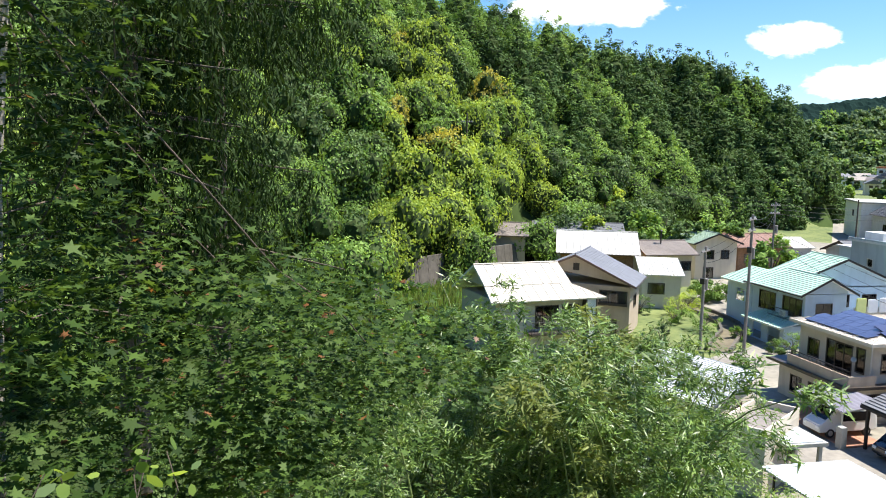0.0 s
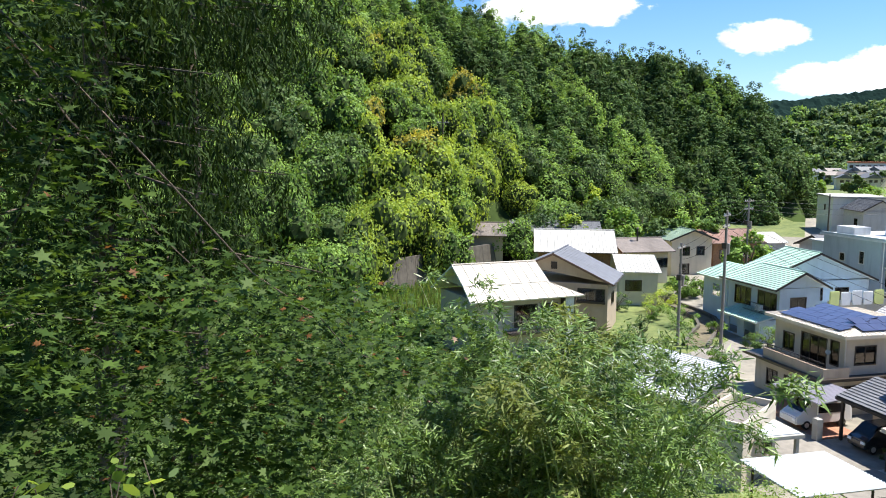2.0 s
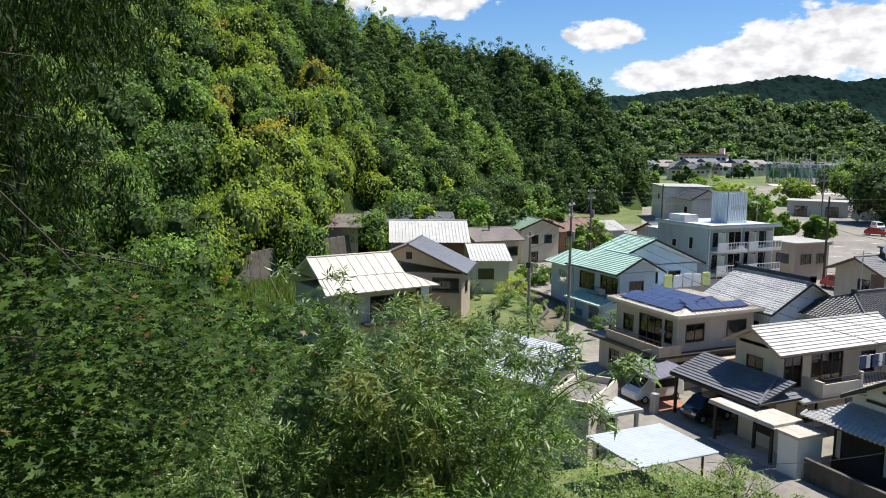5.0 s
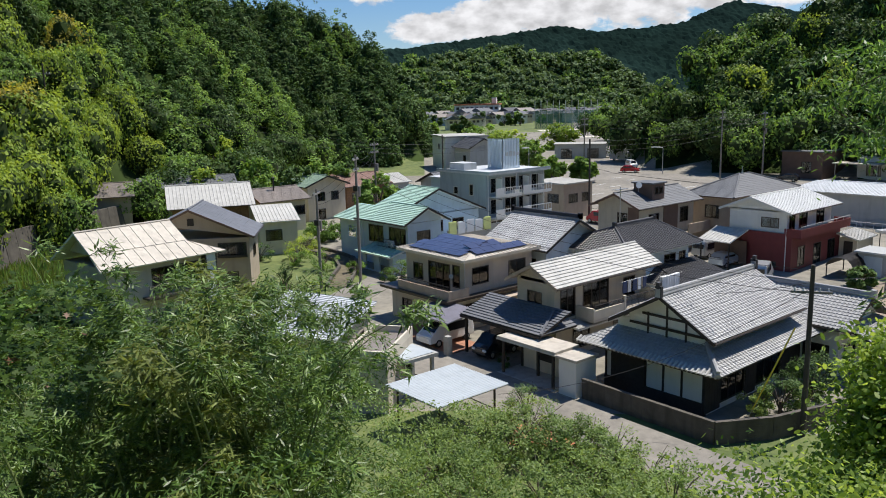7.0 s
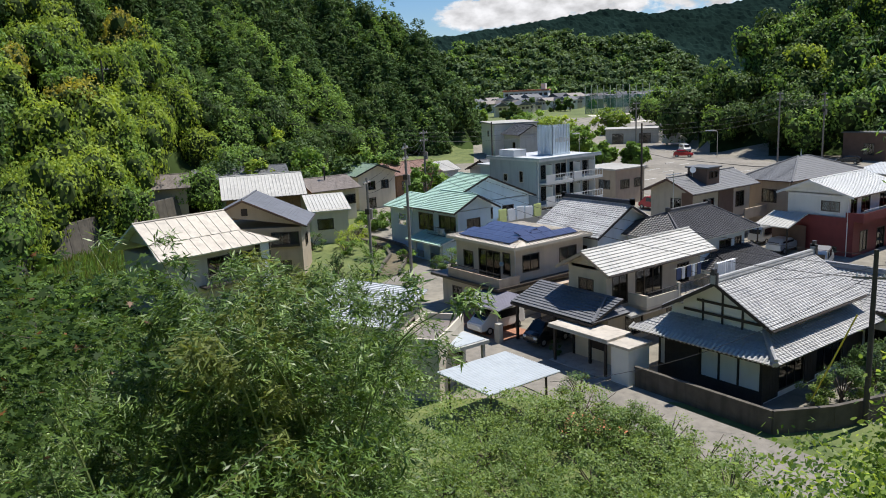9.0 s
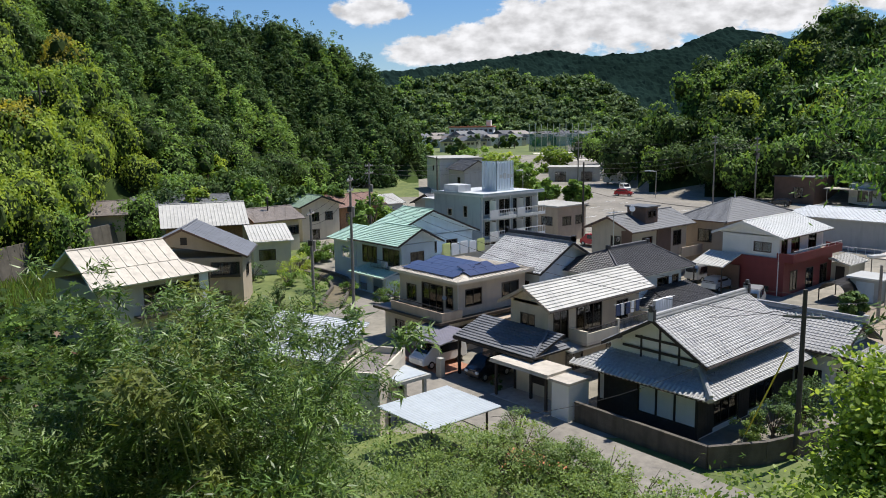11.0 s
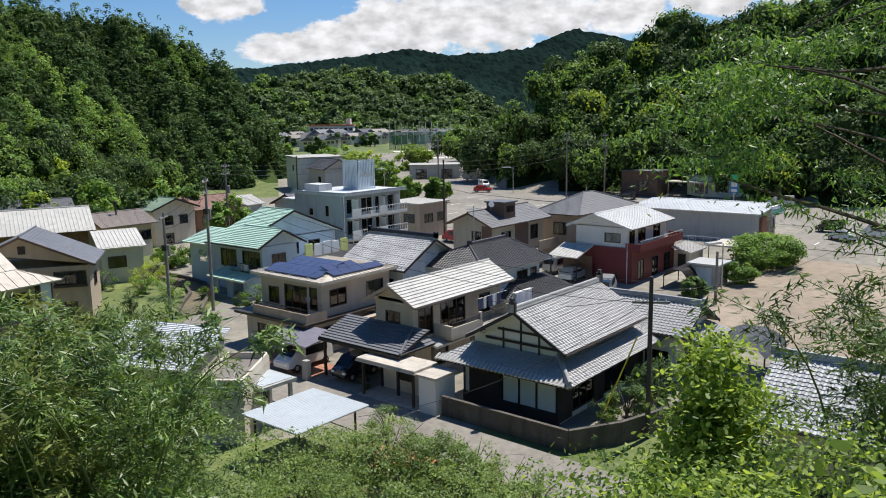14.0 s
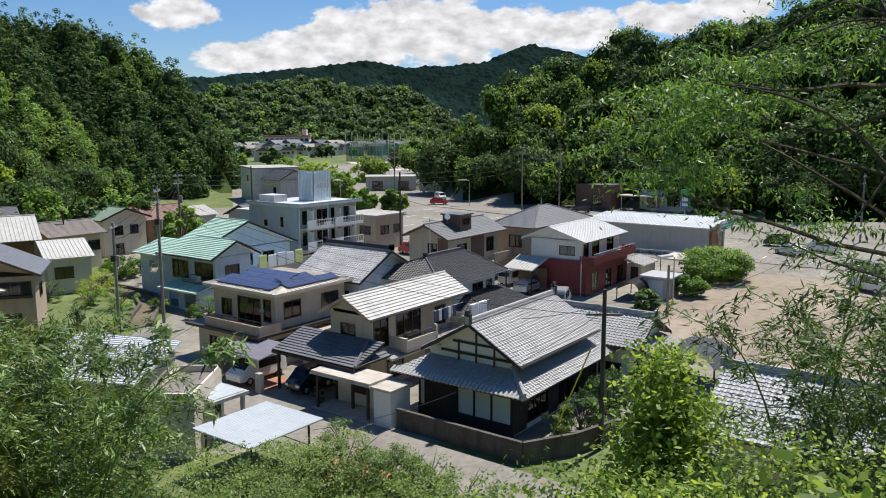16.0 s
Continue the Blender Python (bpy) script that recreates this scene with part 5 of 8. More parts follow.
def flats():
    th = thing("apartment_block", 0, 0, 0, "three-storey pale blue-grey concrete flats with balconies and roof tank", "apartment building")
    x0, y0, x1, y1, top = 66.0, 70.2, 76.4, 79.0, 8.9
    storey(th, x0, y0, x1, y1, 0.8, top, "blue_grey", win_x=[(72.6, 6.2, 0.7, 1.4, 1), (72.6, 3.4, 0.7, 1.3, 1), (75.5, 6.2, 0.8, 0.9, 1)],
           win_y=[(x, z, 2.0, 1.8) for z in (1.3, 3.95, 6.6) for x in (66.7, 69.2, 71.7, 74.0)], frame_mat="alu")
    part("roof_slab", box((x0 - 0.3, y0 - 0.9, top, x1 + 0.3, y1 + 0.3, top + 0.22)), "metal_pale", th)
    for z in (3.55, 6.2):
        for a, b in ((66.5, 71.0), (71.3, 76.5)):
            part("balcony", box((a, y0 - 1.25, z - 0.12, b, y0, z), (a, y0 - 1.25, z, b, y0 - 1.13, z + 0.25)), "white_wall", th)
            bm = bmesh.new()
            add_box(bm, a, y0 - 1.24, z + 0.98, b, y0 - 1.14, z + 1.06)
            for i in range(12):
                s = a + (b - a) * i / 11
                add_box(bm, s - 0.02, y0 - 1.22, z + 0.25, s + 0.02, y0 - 1.16, z + 0.98)
            part("railing", bm, "car_white", th)
            part("panel", box((a, y0 - 1.27, z + 0.1, a + 1.4, y0 - 1.25, z + 1.0)), "car_white", th)
    part("side_wing", box((68.5, 79.0, 0.8, 76.0, 84.0, 7.6)), "blue_wall", th)
    part("wing_roof", box((68.2, 79.0, 7.6, 76.3, 84.3, 7.8)), "metal_pale", th)
    t = part("tank_screen", box((71.1, 72.5, top + 0.22, 74.3, 75.3, top + 0.4)), "pale_blue", th)
    bm = bmesh.new()
    for i in range(11):
        add_box(bm, 71.1 + i * 0.29, 72.5, top + 0.4, 71.28 + i * 0.29, 72.56, top + 4.1)
        add_box(bm, 71.1, 72.5 + i * 0.26, top + 0.4, 71.16, 72.66 + i * 0.26, top + 4.1)
    part("louvre", bm, "pale_blue", t)
    part("tank", box((71.5, 72.9, top + 0.4, 74.0, 75.0, top + 3.8)), "blue_wall", t)
    # lettering on the screen too small to read: plain bars
    for q in ((71.6, 1.9, 72.1, 2.35), (72.3, 1.8, 72.75, 2.5), (72.95, 1.85, 73.4, 2.4), (73.55, 1.9, 74.1, 2.3)):
        part("bar", box((q[0], 72.45, top + q[1], q[2], 72.49, top + q[3])), "grey_wall", t)
    # parapet, roof hatch, downpipes and the outer stair
    part("parapet", box((x0 - 0.28, y0 - 0.88, top + 0.22, x1 + 0.28, y0 - 0.74, top + 0.42), (x0 - 0.28, y0 - 0.74, top + 0.22, x0 - 0.14, y1 + 0.28, top + 0.42)), "blue_grey", th)
    part("roof_hatch", box((67.2, 75.6, top + 0.22, 69.4, 78.4, top + 1.1)), "metal_pale", th)
    for x in (66.25, 71.15, 76.3):
        part("downpipe", tube((x, y0 - 0.06, 0.9), (x, y0 - 0.06, top), 0.06), "car_white", th)
    for z in (3.55, 6.2):
        for x in (67.6, 72.4, 75.2):
            part("partition", box((x, y0 - 1.1, z, x + 0.06, y0, z + 2.2)), "car_white", th)
        part("air_conditioner", box((70.0, y0 - 0.95, z, 70.8, y0 - 0.6, z + 0.6)), "car_white", th)


def cream_house():
    th = thing("cream_roof_house", 17.6, 61.7, 0, "house with cream ribbed half-hipped roof and pale corner pillar", "house", rz=9)
    storey(th, 0.8, 0.8, 10.2, 8.2, 0.3, 5.7, "beige", win_y=[(4.6, 3.2, 2.2, 1.9, 3), (7.2, 3.2, 1.6, 1.9, 2)], win_x=[(2.0, 3.4, 1.5, 1.2)])
    slope("roof_slope", (0, 0, 5.75), (11.2, 0, 5.75), (11.2 - 2.6, 1.9, 6.8), (0.2, 1.9, 6.8), "wide_seam", "metal_cream", th)
    slope("roof_slope", (0.2, 1.9, 6.85), (8.6, 1.9, 6.85), (8.6, 4.4, 8.35), (0.2, 4.4, 8.35), "wide_seam", "metal_cream", th)
    slope("roof_slope", (11.2, 0, 5.75), (11.2, 8.8, 5.75), (8.6, 6.9, 6.8), (8.6, 1.9, 6.8), "wide_seam", "metal_cream", th)
    slope("roof_slope", (11.2, 8.8, 5.75), (0, 8.8, 5.75), (0.2, 4.4, 8.35), (8.6, 4.4, 8.35), "wide_seam", "metal_cream", th)
    for x in (0.8, 8.2):
        bm = bmesh.new()
        v = [bm.verts.new(p) for p in ((x, 1.9, 6.6), (x, 6.9, 6.6), (x, 4.4, 8.2))]
        w = [bm.verts.new((p.co.x + 0.12, p.co.y, p.co.z)) for p in v]
        bm.faces.new(v); bm.faces.new(w[::-1])
        for i in range(3):
            bm.faces.new((v[i], w[i], w[(i + 1) % 3], v[(i + 1) % 3]))
        part("gable", bm, "beige", th)
    ridge_cap((0.2, 4.4, 8.4), (8.6, 4.4, 8.4), th, "metal_cream", False)
    part("pillar", box((9.3, 0.2, 0.3, 10.2, 0.78, 5.6)), "white_wall", th)
    part("pillar_edge", box((9.2, 0.15, 0.3, 9.3, 0.82, 5.6), (10.2, 0.15, 0.3, 10.3, 0.82, 5.6)), "bronze", th)
    part("balcony", box((3.6, -0.5, 2.8, 9.2, 0.78, 2.95)), "bronze", th)
    rail("y", -0.45, 3.6, 9.2, 2.95, 1.0, th)


def gable_house():
    th = thing("beige_gable_house", 33.6, 68.0, 0, "beige two-storey house with dark grey saddle roof", "house", rz=56)
    storey(th, 0.6, 0.6, 7.0, 8.6, 0.3, 5.6, "tan", win_x=[(0.9, 3.85, 2.6, 1.25, 3), (1.8, 0.9, 1.9, 1.4, 2)], win_y=[(3.0, 3.2, 1.8, 1.2)], curtain=0.8)
    gable_roof(th, 0, 0, 7.6, 9.2, 5.75, 8.5, "x", "slate", "metal_grey", "tan", ridge=5.92, over=0.6, soffit="brown_wall", zb=6.98)
    part("gable_vent", box((0.52, 5.6, 6.9, 0.59, 6.2, 7.6)), "dark_wood", th)
    part("window_rail", box((0.35, 0.8, 3.7, 0.5, 3.6, 3.95)), "dark_metal", th)


def corrugated_house():
    th = thing("white_roof_house", 33.9, 90.5, 0, "old house with whitish weathered corrugated roof", "house", rz=-20)
    storey(th, 0.6, 0.8, 9.4, 9.0, 0.8, 6.2, "wood", win_y=[(3.0, 3.8, 2.0, 1.2), (6.2, 3.8, 2.0, 1.2)])
    gable_roof(th, 0, 0, 10.2, 10.0, 6.2, 8.5, "x", "seam", "metal_white", "beige", over=0.6, soffit="wood")
    d = thing("low_white_roof_house", 40.7, 81.5, 0, "small house with ribbed white lean-to roof", "house", rz=-20)
    storey(d, 0.3, 0.3, 4.6, 5.6, 0.8, 4.9, "cream", win_y=[(1.0, 2.6, 1.8, 1.2)])
    slope("roof_slope", (0, 0, 4.8), (5.0, 0, 4.8), (5.0, 6, 6.1), (0, 6, 6.1), "seam", "metal_white", d)
    for x, y, lx, ly, m in ((27, 112, 10, 8, "metal_brown"), (38, 112, 14, 9, "slate")):
        b = thing("back_house", x, y, 0, "low house with dark roof behind the others", "house", "houses at the hill's foot", -18)
        storey(b, 0.5, 0.5, lx - 0.5, ly - 0.5, 1.0, 6.4, "tan")
        gable_roof(b, 0, 0, lx, ly, 6.2, 7.8, "x", "slate", m, "tan", over=0.5, soffit="wood")


def back_row():
    e = thing("brown_roof_house", 0, 0, 0, "house with low brown roof and a thin chimney pipe", "house")
    storey(e, 47.4, 92.8, 53.6, 99.0, 0.8, 5.6, "cream", win_y=[(49.0, 3.4, 1.7, 1.2), (52.0, 3.4, 1.5, 1.2)], win_x=[(94.0, 3.4, 1.6, 1.2)])
    gable_roof(e, 46.6, 92.0, 54.2, 99.8, 5.6, 7.0, "x", "slate", "metal_brown", "cream", over=0.6, soffit="wood")
    part("chimney_pipe", tube((50.2, 95.0, 6.0), (50.2, 95.0, 8.4), 0.1), "dark_metal", e)
    part("pipe_cap", tube((50.2, 95.0, 8.4), (50.2, 95.0, 8.55), 0.24, 0.08), "dark_metal", e)
    f = thing("green_gable_house", 0, 0, 0, "narrow cream two-storey house with dull green roof", "house")
    storey(f, 56.9, 97.6, 63.2, 104.0, 0.8, 6.4, "cream", win_x=[(99.0, 4.2, 1.5, 1.2)], win_y=[(58.2, 4.2, 1.5, 1.2), (58.2, 1.6, 1.5, 1.4), (60.8, 4.2, 1.2, 1.2)])
    gable_roof(f, 56.2, 97.0, 63.8, 104.4, 6.4, 7.8, "y", "seam", "metal_green_dull", "cream", over=0.6)
    g = thing("timber_house", 0, 0, 0, "timber-clad house with rusty brown roof", "house")
    storey(g, 66.0, 101.5, 73.5, 108.0, 0.9, 5.4, "wood", win_y=[(67.0, 3.0, 2.0, 1.3), (70.2, 3.0, 2.0, 1.3)], win_x=[(102.5, 3.0, 1.6, 1.3)])
    gable_roof(g, 65.2, 100.6, 74.2, 109.0, 5.4, 7.0, "x", "slate", "metal_rust", "wood", over=0.6, soffit="wood")
    s = thing("white_shed", 0, 0, 0, "small shed with bright white roof", "shed")
    part("wall", box((77.0, 104.0, 1.2, 80.0, 107.0, 5.0)), "grey_wall", s)
    slope("roof_slope", (76.6, 103.6, 4.9), (80.4, 103.6, 4.9), (80.4, 107.4, 6.2), (76.6, 107.4, 6.2), "seam", "metal_white", s)
    lo = thing("low_block", 0, 0, 0, "low house with dark eaves, flat panels and skylight on its roof", "house")
    storey(lo, 78.6, 92.8, 90.0, 99.0, 1.0, 5.4, "grey_wall", win_y=[(80, 3.2, 1.8, 1.3), (84, 3.2, 1.8, 1.3)])
    gable_roof(lo, 78.0, 92.0, 90.6, 99.6, 5.3, 6.9, "x", "slate", "tile_blue", "grey_wall", over=0.6, soffit="dark_wood")
    part("roof_panel", box((80.5, 93.2, 6.2, 84.5, 94.6, 6.35)), "sheet", lo)
    n = thing("flat_shop", 0, 0, 0, "tan flat-roofed two-storey building by the car park", "building")
    storey(n, 82.0, 71.6, 88.0, 78.0, 1.0, 6.2, "tan", win_x=[(72.6, 3.6, 2.0, 1.2), (75.6, 3.6, 1.6, 1.2)], win_y=[(83.0, 3.6, 1.8, 1.2), (85.8, 3.6, 1.4, 1.2)])
    part("roof_slab", box((81.7, 71.3, 6.2, 88.3, 78.3, 6.4)), "concrete", n)
    p = thing("white_block", 111.7, 131.7, 0, "white two-storey rectangular building far up the street", "building", rz=-28)
    storey(p, 0, 0, 9.6, 14.0, 2.4, 10.0, "white_wall", win_y=[(x, z, 1.7, 1.0) for z in (4.9, 7.4) for x in (2.6, 6.4)], win_x=[(6.0, 7.2, 1.2, 1.2, 1)])
    part("roof_slab", box((-0.3, -0.3, 10.0, 9.9, 14.3, 10.3)), "concrete", p)
    q = thing("grey_hall", 108.9, 120.9, 0.9, "grey gabled hall beside the white building", "building", rz=-20)
    storey(q, 0.5, 0.5, 6.5, 9.5, 2.5, 7.4, "grey_wall", win_x=[(3.0, 4.4, 1.4, 1.2)])
    gable_roof(q, 0, 0, 7.0, 10.0, 7.2, 9.2, "y", "seam", "slate", "grey_wall", over=0.5)
    w = thing("warehouse", 146.5, 131.0, 0.6, "long low grey warehouse by the main road", "building", rz=-51)
    storey(w, 0, 0, 12.5, 8.0, 1.4, 6.0, "grey_wall", win_y=[(1.6, 2.6, 2.6, 2.4), (8.0, 2.6, 2.6, 2.4)])
    part("roof_slab", box((-0.3, -0.3, 6.0, 12.8, 8.3, 6.2)), "concrete", w)
    k = thing("brick_building", 0, 0, 0, "flat brown brick building at the wood's edge", "building")
    storey(k, 143.0, 64.0, 154.0, 71.5, 2.2, 7.2, "brown_wall", win_x=[(66, 3.4, 1.8, 2.0)])
    part("roof_slab", box((142.7, 63.7, 7.2, 154.3, 71.8, 7.4)), "slate", k)
    r = thing("roadside_shop", 0, 0, 0, "white-walled roadside building with canopy below the wood", "building")
    storey(r, 148.0, 42.5, 158.0, 60.0, 2.2, 6.3, "white_wall", win_x=[(52, 3.4, 2.4, 1.6), (56, 3.0, 2.4, 2.4)])
    part("roof_slab", box((147.7, 42.2, 6.3, 158.3, 60.3, 6.5)), "grey_wall", r)
    part("canopy", box((144.5, 55.0, 5.2, 147.9, 63.0, 5.4)), "metal_cream", r)
    for y in (55.4, 62.5):
        part("post", tube((144.8, y, 2.0), (144.8, y, 5.2), 0.08), "alu", r)
    sg = thing("roadside_sign", 139.5, 48.0, 2.0, "tall blue and green roadside sign on a post", "sign")
    part("post", tube((0, 0, 0), (0, 0, 2.2), 0.1), "alu", sg)
    part("board", box((-0.1, -0.75, 2.2, 0.1, 0.75, 4.4)), "sign_blue", sg)
    part("board_top", box((-0.12, -0.77, 4.4, 0.12, 0.77, 5.4)), "sign_green", sg)
    part("bar", box((-0.14, -0.5, 3.3, -0.1, 0.5, 4.1)), "car_white", sg)
    part("bar", box((-0.14, -0.5, 2.4, -0.1, 0.5, 2.9)), "car_white", sg)


def store():
    th = thing("roadside_store", 0, 0, 0, "long grey single-storey store with white ribbed roof", "shop")
    storey(th, 103.3, 32.6, 111.5, 50.0, 1.0, 5.1, "grey_wall", win_y=[(107.4, 1.2, 3.4, 2.8, 3)], frame_mat="alu")
    slope("roof_slope", (102.9, 50.6, 5.2), (102.9, 32.0, 5.2), (112.0, 32.0, 5.7), (112.0, 50.6, 5.7), "seam", "metal_pale", th)
    part("sign_band", box((107.0, 31.7, 4.5, 112.3, 31.95, 5.8), (112.05, 32.0, 4.5, 112.3, 50.0, 5.8)), "cloth_white", th)
    part("sign_stripe", box((107.0, 31.66, 4.8, 112.34, 31.7, 5.05)), "sign_green", th)
    part("sign_stripe", box((107.0, 31.66, 5.2, 112.34, 31.7, 5.4)), "sign_blue", th)
    part("side_pier", box((104.6, 32.2, 1.0, 106.6, 32.55, 4.6)), "brick", th)
    for y in (33.6, 35.3, 37.0, 41.0):
        air_unit(102.9, y, 1.1, -90)
    fe = thing("fence", 0, 0, 0, "low white mesh fence behind the store", "fence")
    for i in range(26):
        part("post", tube((99.5, 27.0 + i * 1.0, 0.9), (99.5, 27.0 + i * 1.0, 2.3), 0.025), "car_white", fe)
    part("rail", tube((99.5, 27, 2.28), (99.5, 52, 2.28), 0.03), "car_white", fe)
    part("rail", tube((99.5, 27, 1.6), (99.5, 52, 1.6), 0.02), "car_white", fe)


def sheds():
    a = thing("garden_shed", 0, 0, 0, "small beige metal garden shed with lean-to roof", "shed")
    part("wall", box((84.0, 33.6, 0.6, 88.0, 35.4, 2.9)), "cream", a)
    slope("roof_slope", (83.7, 33.3, 2.85), (88.4, 33.3, 2.85), (88.4, 35.7, 3.4), (83.7, 35.7, 3.4), "seam", "metal_white", a)
    part("door", box((83.94, 34.0, 0.7, 83.99, 34.9, 2.6)), "dark_wood", a)
    b = thing("steel_shed", 0, 0, 0, "grey steel storage shed with flat white roof", "shed")
    part("wall", box((77.4, 28.0, 0.5, 80.4, 30.8, 2.9)), "grey_wall", b)
    part("roof", box((77.1, 27.7, 2.9, 80.7, 31.1, 3.05)), "car_white", b)
    part("door", box((77.34, 28.6, 0.6, 77.39, 30.2, 2.6)), "pale_blue", b)
    c = thing("shelter", 0, 0, 0, "flat pale roof on thin posts", "shelter")
    part("roof", box((88.0, 29.6, 3.1, 93.0, 33.2, 3.25)), "metal_cream", c)
    for x in (88.2, 92.8):
        for y in (29.8, 33.0):
            part("post", tube((x, y, 0.7), (x, y, 3.1), 0.05), "dark_metal", c)
    d = thing("arched_cover", 74.6, 30.0, 0.45, "small dark arched garage cover", "garage")
    e = thing("dark_carport", 52.2, 15.5, 0, "carport with dark curved sheet roof", "carport")
    for th, w, l, h, m in ((d, 2.6, 4.0, 2.2, "dark_metal"), (e, 4.4, 5.0, 2.8, "metal_grey")):
        bm = bmesh.new()
        rows = []
        for i in range(11):
            k = i / 10
            zz = h - 0.9 * abs(2 * k - 1) ** 3
            rows.append([bm.verts.new((s * l, k * w, zz)) for s in (0, 0.34, 0.67, 1)])
        for p, q in zip(rows, rows[1:]):
            for i in range(3):
                bm.faces.new((p[i], p[i + 1], q[i + 1], q[i]))
        bmesh.ops.solidify(bm, geom=bm.faces[:], thickness=0.08)
        part("roof", bm, m, th)
        for x in (0.15, l - 0.15):
            for y in (0.1, w - 0.1):
                part("post", tube((x, y, 0), (x, y, h - 0.85), 0.06), "dark_metal", th)
    # pale sheet carport by the lane
    f = thing("sheet_carport", 0, 0, 0, "open carport with white corrugated sheet roof on steel posts", "carport")
    slope("sheet_roof", (24.1, 34.1, 2.55), (24.1, 29.5, 2.55), (29.2, 29.5, 2.55), (29.2, 34.1, 2.55), "corrugated", "sheet", f, thick=0.05, soffit="alu")
    for x in (24.6, 28.6):
        for y in (30.0, 33.6):
            part("post", box((x, y, 0, x + 0.09, y + 0.09, 2.5)), "dark_metal", f)
    part("beam", box((24.55, 29.9, 2.38, 24.7, 33.8, 2.5), (28.55, 29.9, 2.38, 28.7, 33.8, 2.5)), "dark_metal", f)
    # tiled house half hidden by the trees at the lane's other end
    h = thing("hidden_house", 0, 0, 0, "house with blue-grey tiled roof half hidden by leaves", "house")
    storey(h, 35.3, 2.5, 42.0, 10.0, 0, 4.5, "beige", win_x=[(4.0, 1.0, 1.8, 1.4), (7.4, 1.0, 1.6, 1.4)])
    gable_roof(h, 34.4, 1.6, 42.8, 11.0, 4.5, 6.6, "y", "tile", "tile_silver", "beige", ridge=38.4, over=0.8)
    # building behind the bamboo
    u = thing("lane_building", 23.9, 38.8, 0, "grey-walled building with pale metal roof among bamboo", "house", rz=39)
    storey(u, 0.4, 0.4, 9.0, 6.2, 0, 4.0, "beige", win_y=[(2.0, 1.4, 1.8, 1.2), (5.4, 1.4, 1.8, 1.2)])
    slope("roof_slope", (0, 0, 4.05), (9.4, 0, 4.05), (9.4, 6.6, 4.75), (0, 6.6, 4.75), "seam", "metal_pale", u)
    w2 = thing("parapet_block", 25.4, 35.6, 0, "flat-roofed beige block with low parapet beside the lane", "house", rz=36)
    storey(w2, 0, 0, 5.4, 2.6, 0, 3.3, "beige", win_y=[(3.4, 1.1, 1.2, 1.2)])
    for q in ((0, 0, 3.3, 5.4, 0.14, 3.8), (0, 2.46, 3.3, 5.4, 2.6, 3.8), (0, 0.14, 3.3, 0.14, 2.46, 3.8), (5.26, 0.14, 3.3, 5.4, 2.46, 3.8)):
        part("parapet", box(q), "cream", w2)
    part("deck", box((0.14, 0.14, 3.3, 5.26, 2.46, 3.4)), "metal_brown", w2)
    v = thing("entrance_canopy", 0, 0, 0, "small flat porch roof on grey posts", "canopy")
    part("roof", box((27.0, 36.0, 2.55, 29.6, 38.6, 2.75)), "concrete", v)
    part("top_sheet", box((27.2, 36.2, 2.754, 29.4, 38.4, 2.79)), "sheet", v)
    part("post", box((29.2, 36.2, 0, 29.4, 36.4, 2.55)), "concrete", v)
    part("post", box((29.2, 38.2, 0, 29.4, 38.4, 2.55)), "concrete", v)


for build in (silver_house, black_house, brown_house, hip_house, red_house, green_house, flats, cream_house, gable_house, corrugated_house, back_row, store, sheds):
    build()

# ---- roads and yards, laid a little above the ground ----
def sheet(name, pts, material, lift, label, category):
    """A paved or bare area with a given outline, following the ground; it is a thin slab."""
    bm = bmesh.new()
    top = [bm.verts.new((x, y, land(x, y) + lift)) for x, y in pts]
    f = bm.faces.new(top)
    r = bmesh.ops.extrude_face_region(bm, geom=[f])
    bmesh.ops.translate(bm, verts=[q for q in r["geom"] if isinstance(q, bmesh.types.BMVert)], vec=(0, 0, -0.3))
    return tagged(part(name, bm, material), label, category, kind="structure")


def strip(name, mid, width, material, lift, label, category):
    """A road along a middle line."""
    pts = [Vector((x, y)) for x, y in mid]
    fine = []
    for a, b in zip(pts, pts[1:]):
        k = max(1, int((b - a).length / 6))
        fine += [a.lerp(b, i / k) for i in range(k)]
    fine.append(pts[-1])
    verts, faces = [], []
    for i, p in enumerate(fine):
        d = (fine[min(i + 1, len(fine) - 1)] - fine[max(0, i - 1)]).normalized()
        n = Vector((-d.y, d.x)) * width / 2
        for q, z in ((p + n, -0.2), (p + n, lift), (p - n, lift), (p - n, -0.2)):
            verts.append((q.x, q.y, land(p.x, p.y) + z))
    for i in range(len(fine) - 1):
        for j in range(3):
            faces.append((4 * i + j, 4 * i + j + 1, 4 * i + j + 5, 4 * i + j + 4))
    return tagged(mesh_np(name, verts, faces, material), label, category, kind="structure")


strip("road", [(31.5, 2), (32.3, 17), (32.6, 30), (32.9, 40), (33.5, 48), (36, 58), (44, 62.5), (62, 62.0), (64, 78), (66, 96), (80, 104)], 4.4, "asphalt", 0.05, "narrow grey asphalt village lane", "road")
strip("main_road", [(156, -60), (148, 0), (142, 30), (138, 58), (131, 79), (134, 98), (142, 112), (175, 140), (230, 190), (300, 250)], 9.0, "asphalt", 0.06, "wide main road along the wood", "road")
sheet("car_park_1", [(90, 84), (95, 66), (124, 56), (131, 79), (136, 104), (124, 118), (104, 108)], "asphalt", 0.03, "large asphalt car park with white lines", "car park")
sheet("car_park_2", [(103, 30.5), (103, -25), (140, -25), (138, 40), (121, 48), (121, 30.5)], "asphalt", 0.03, "store car park with white bay lines", "car park")
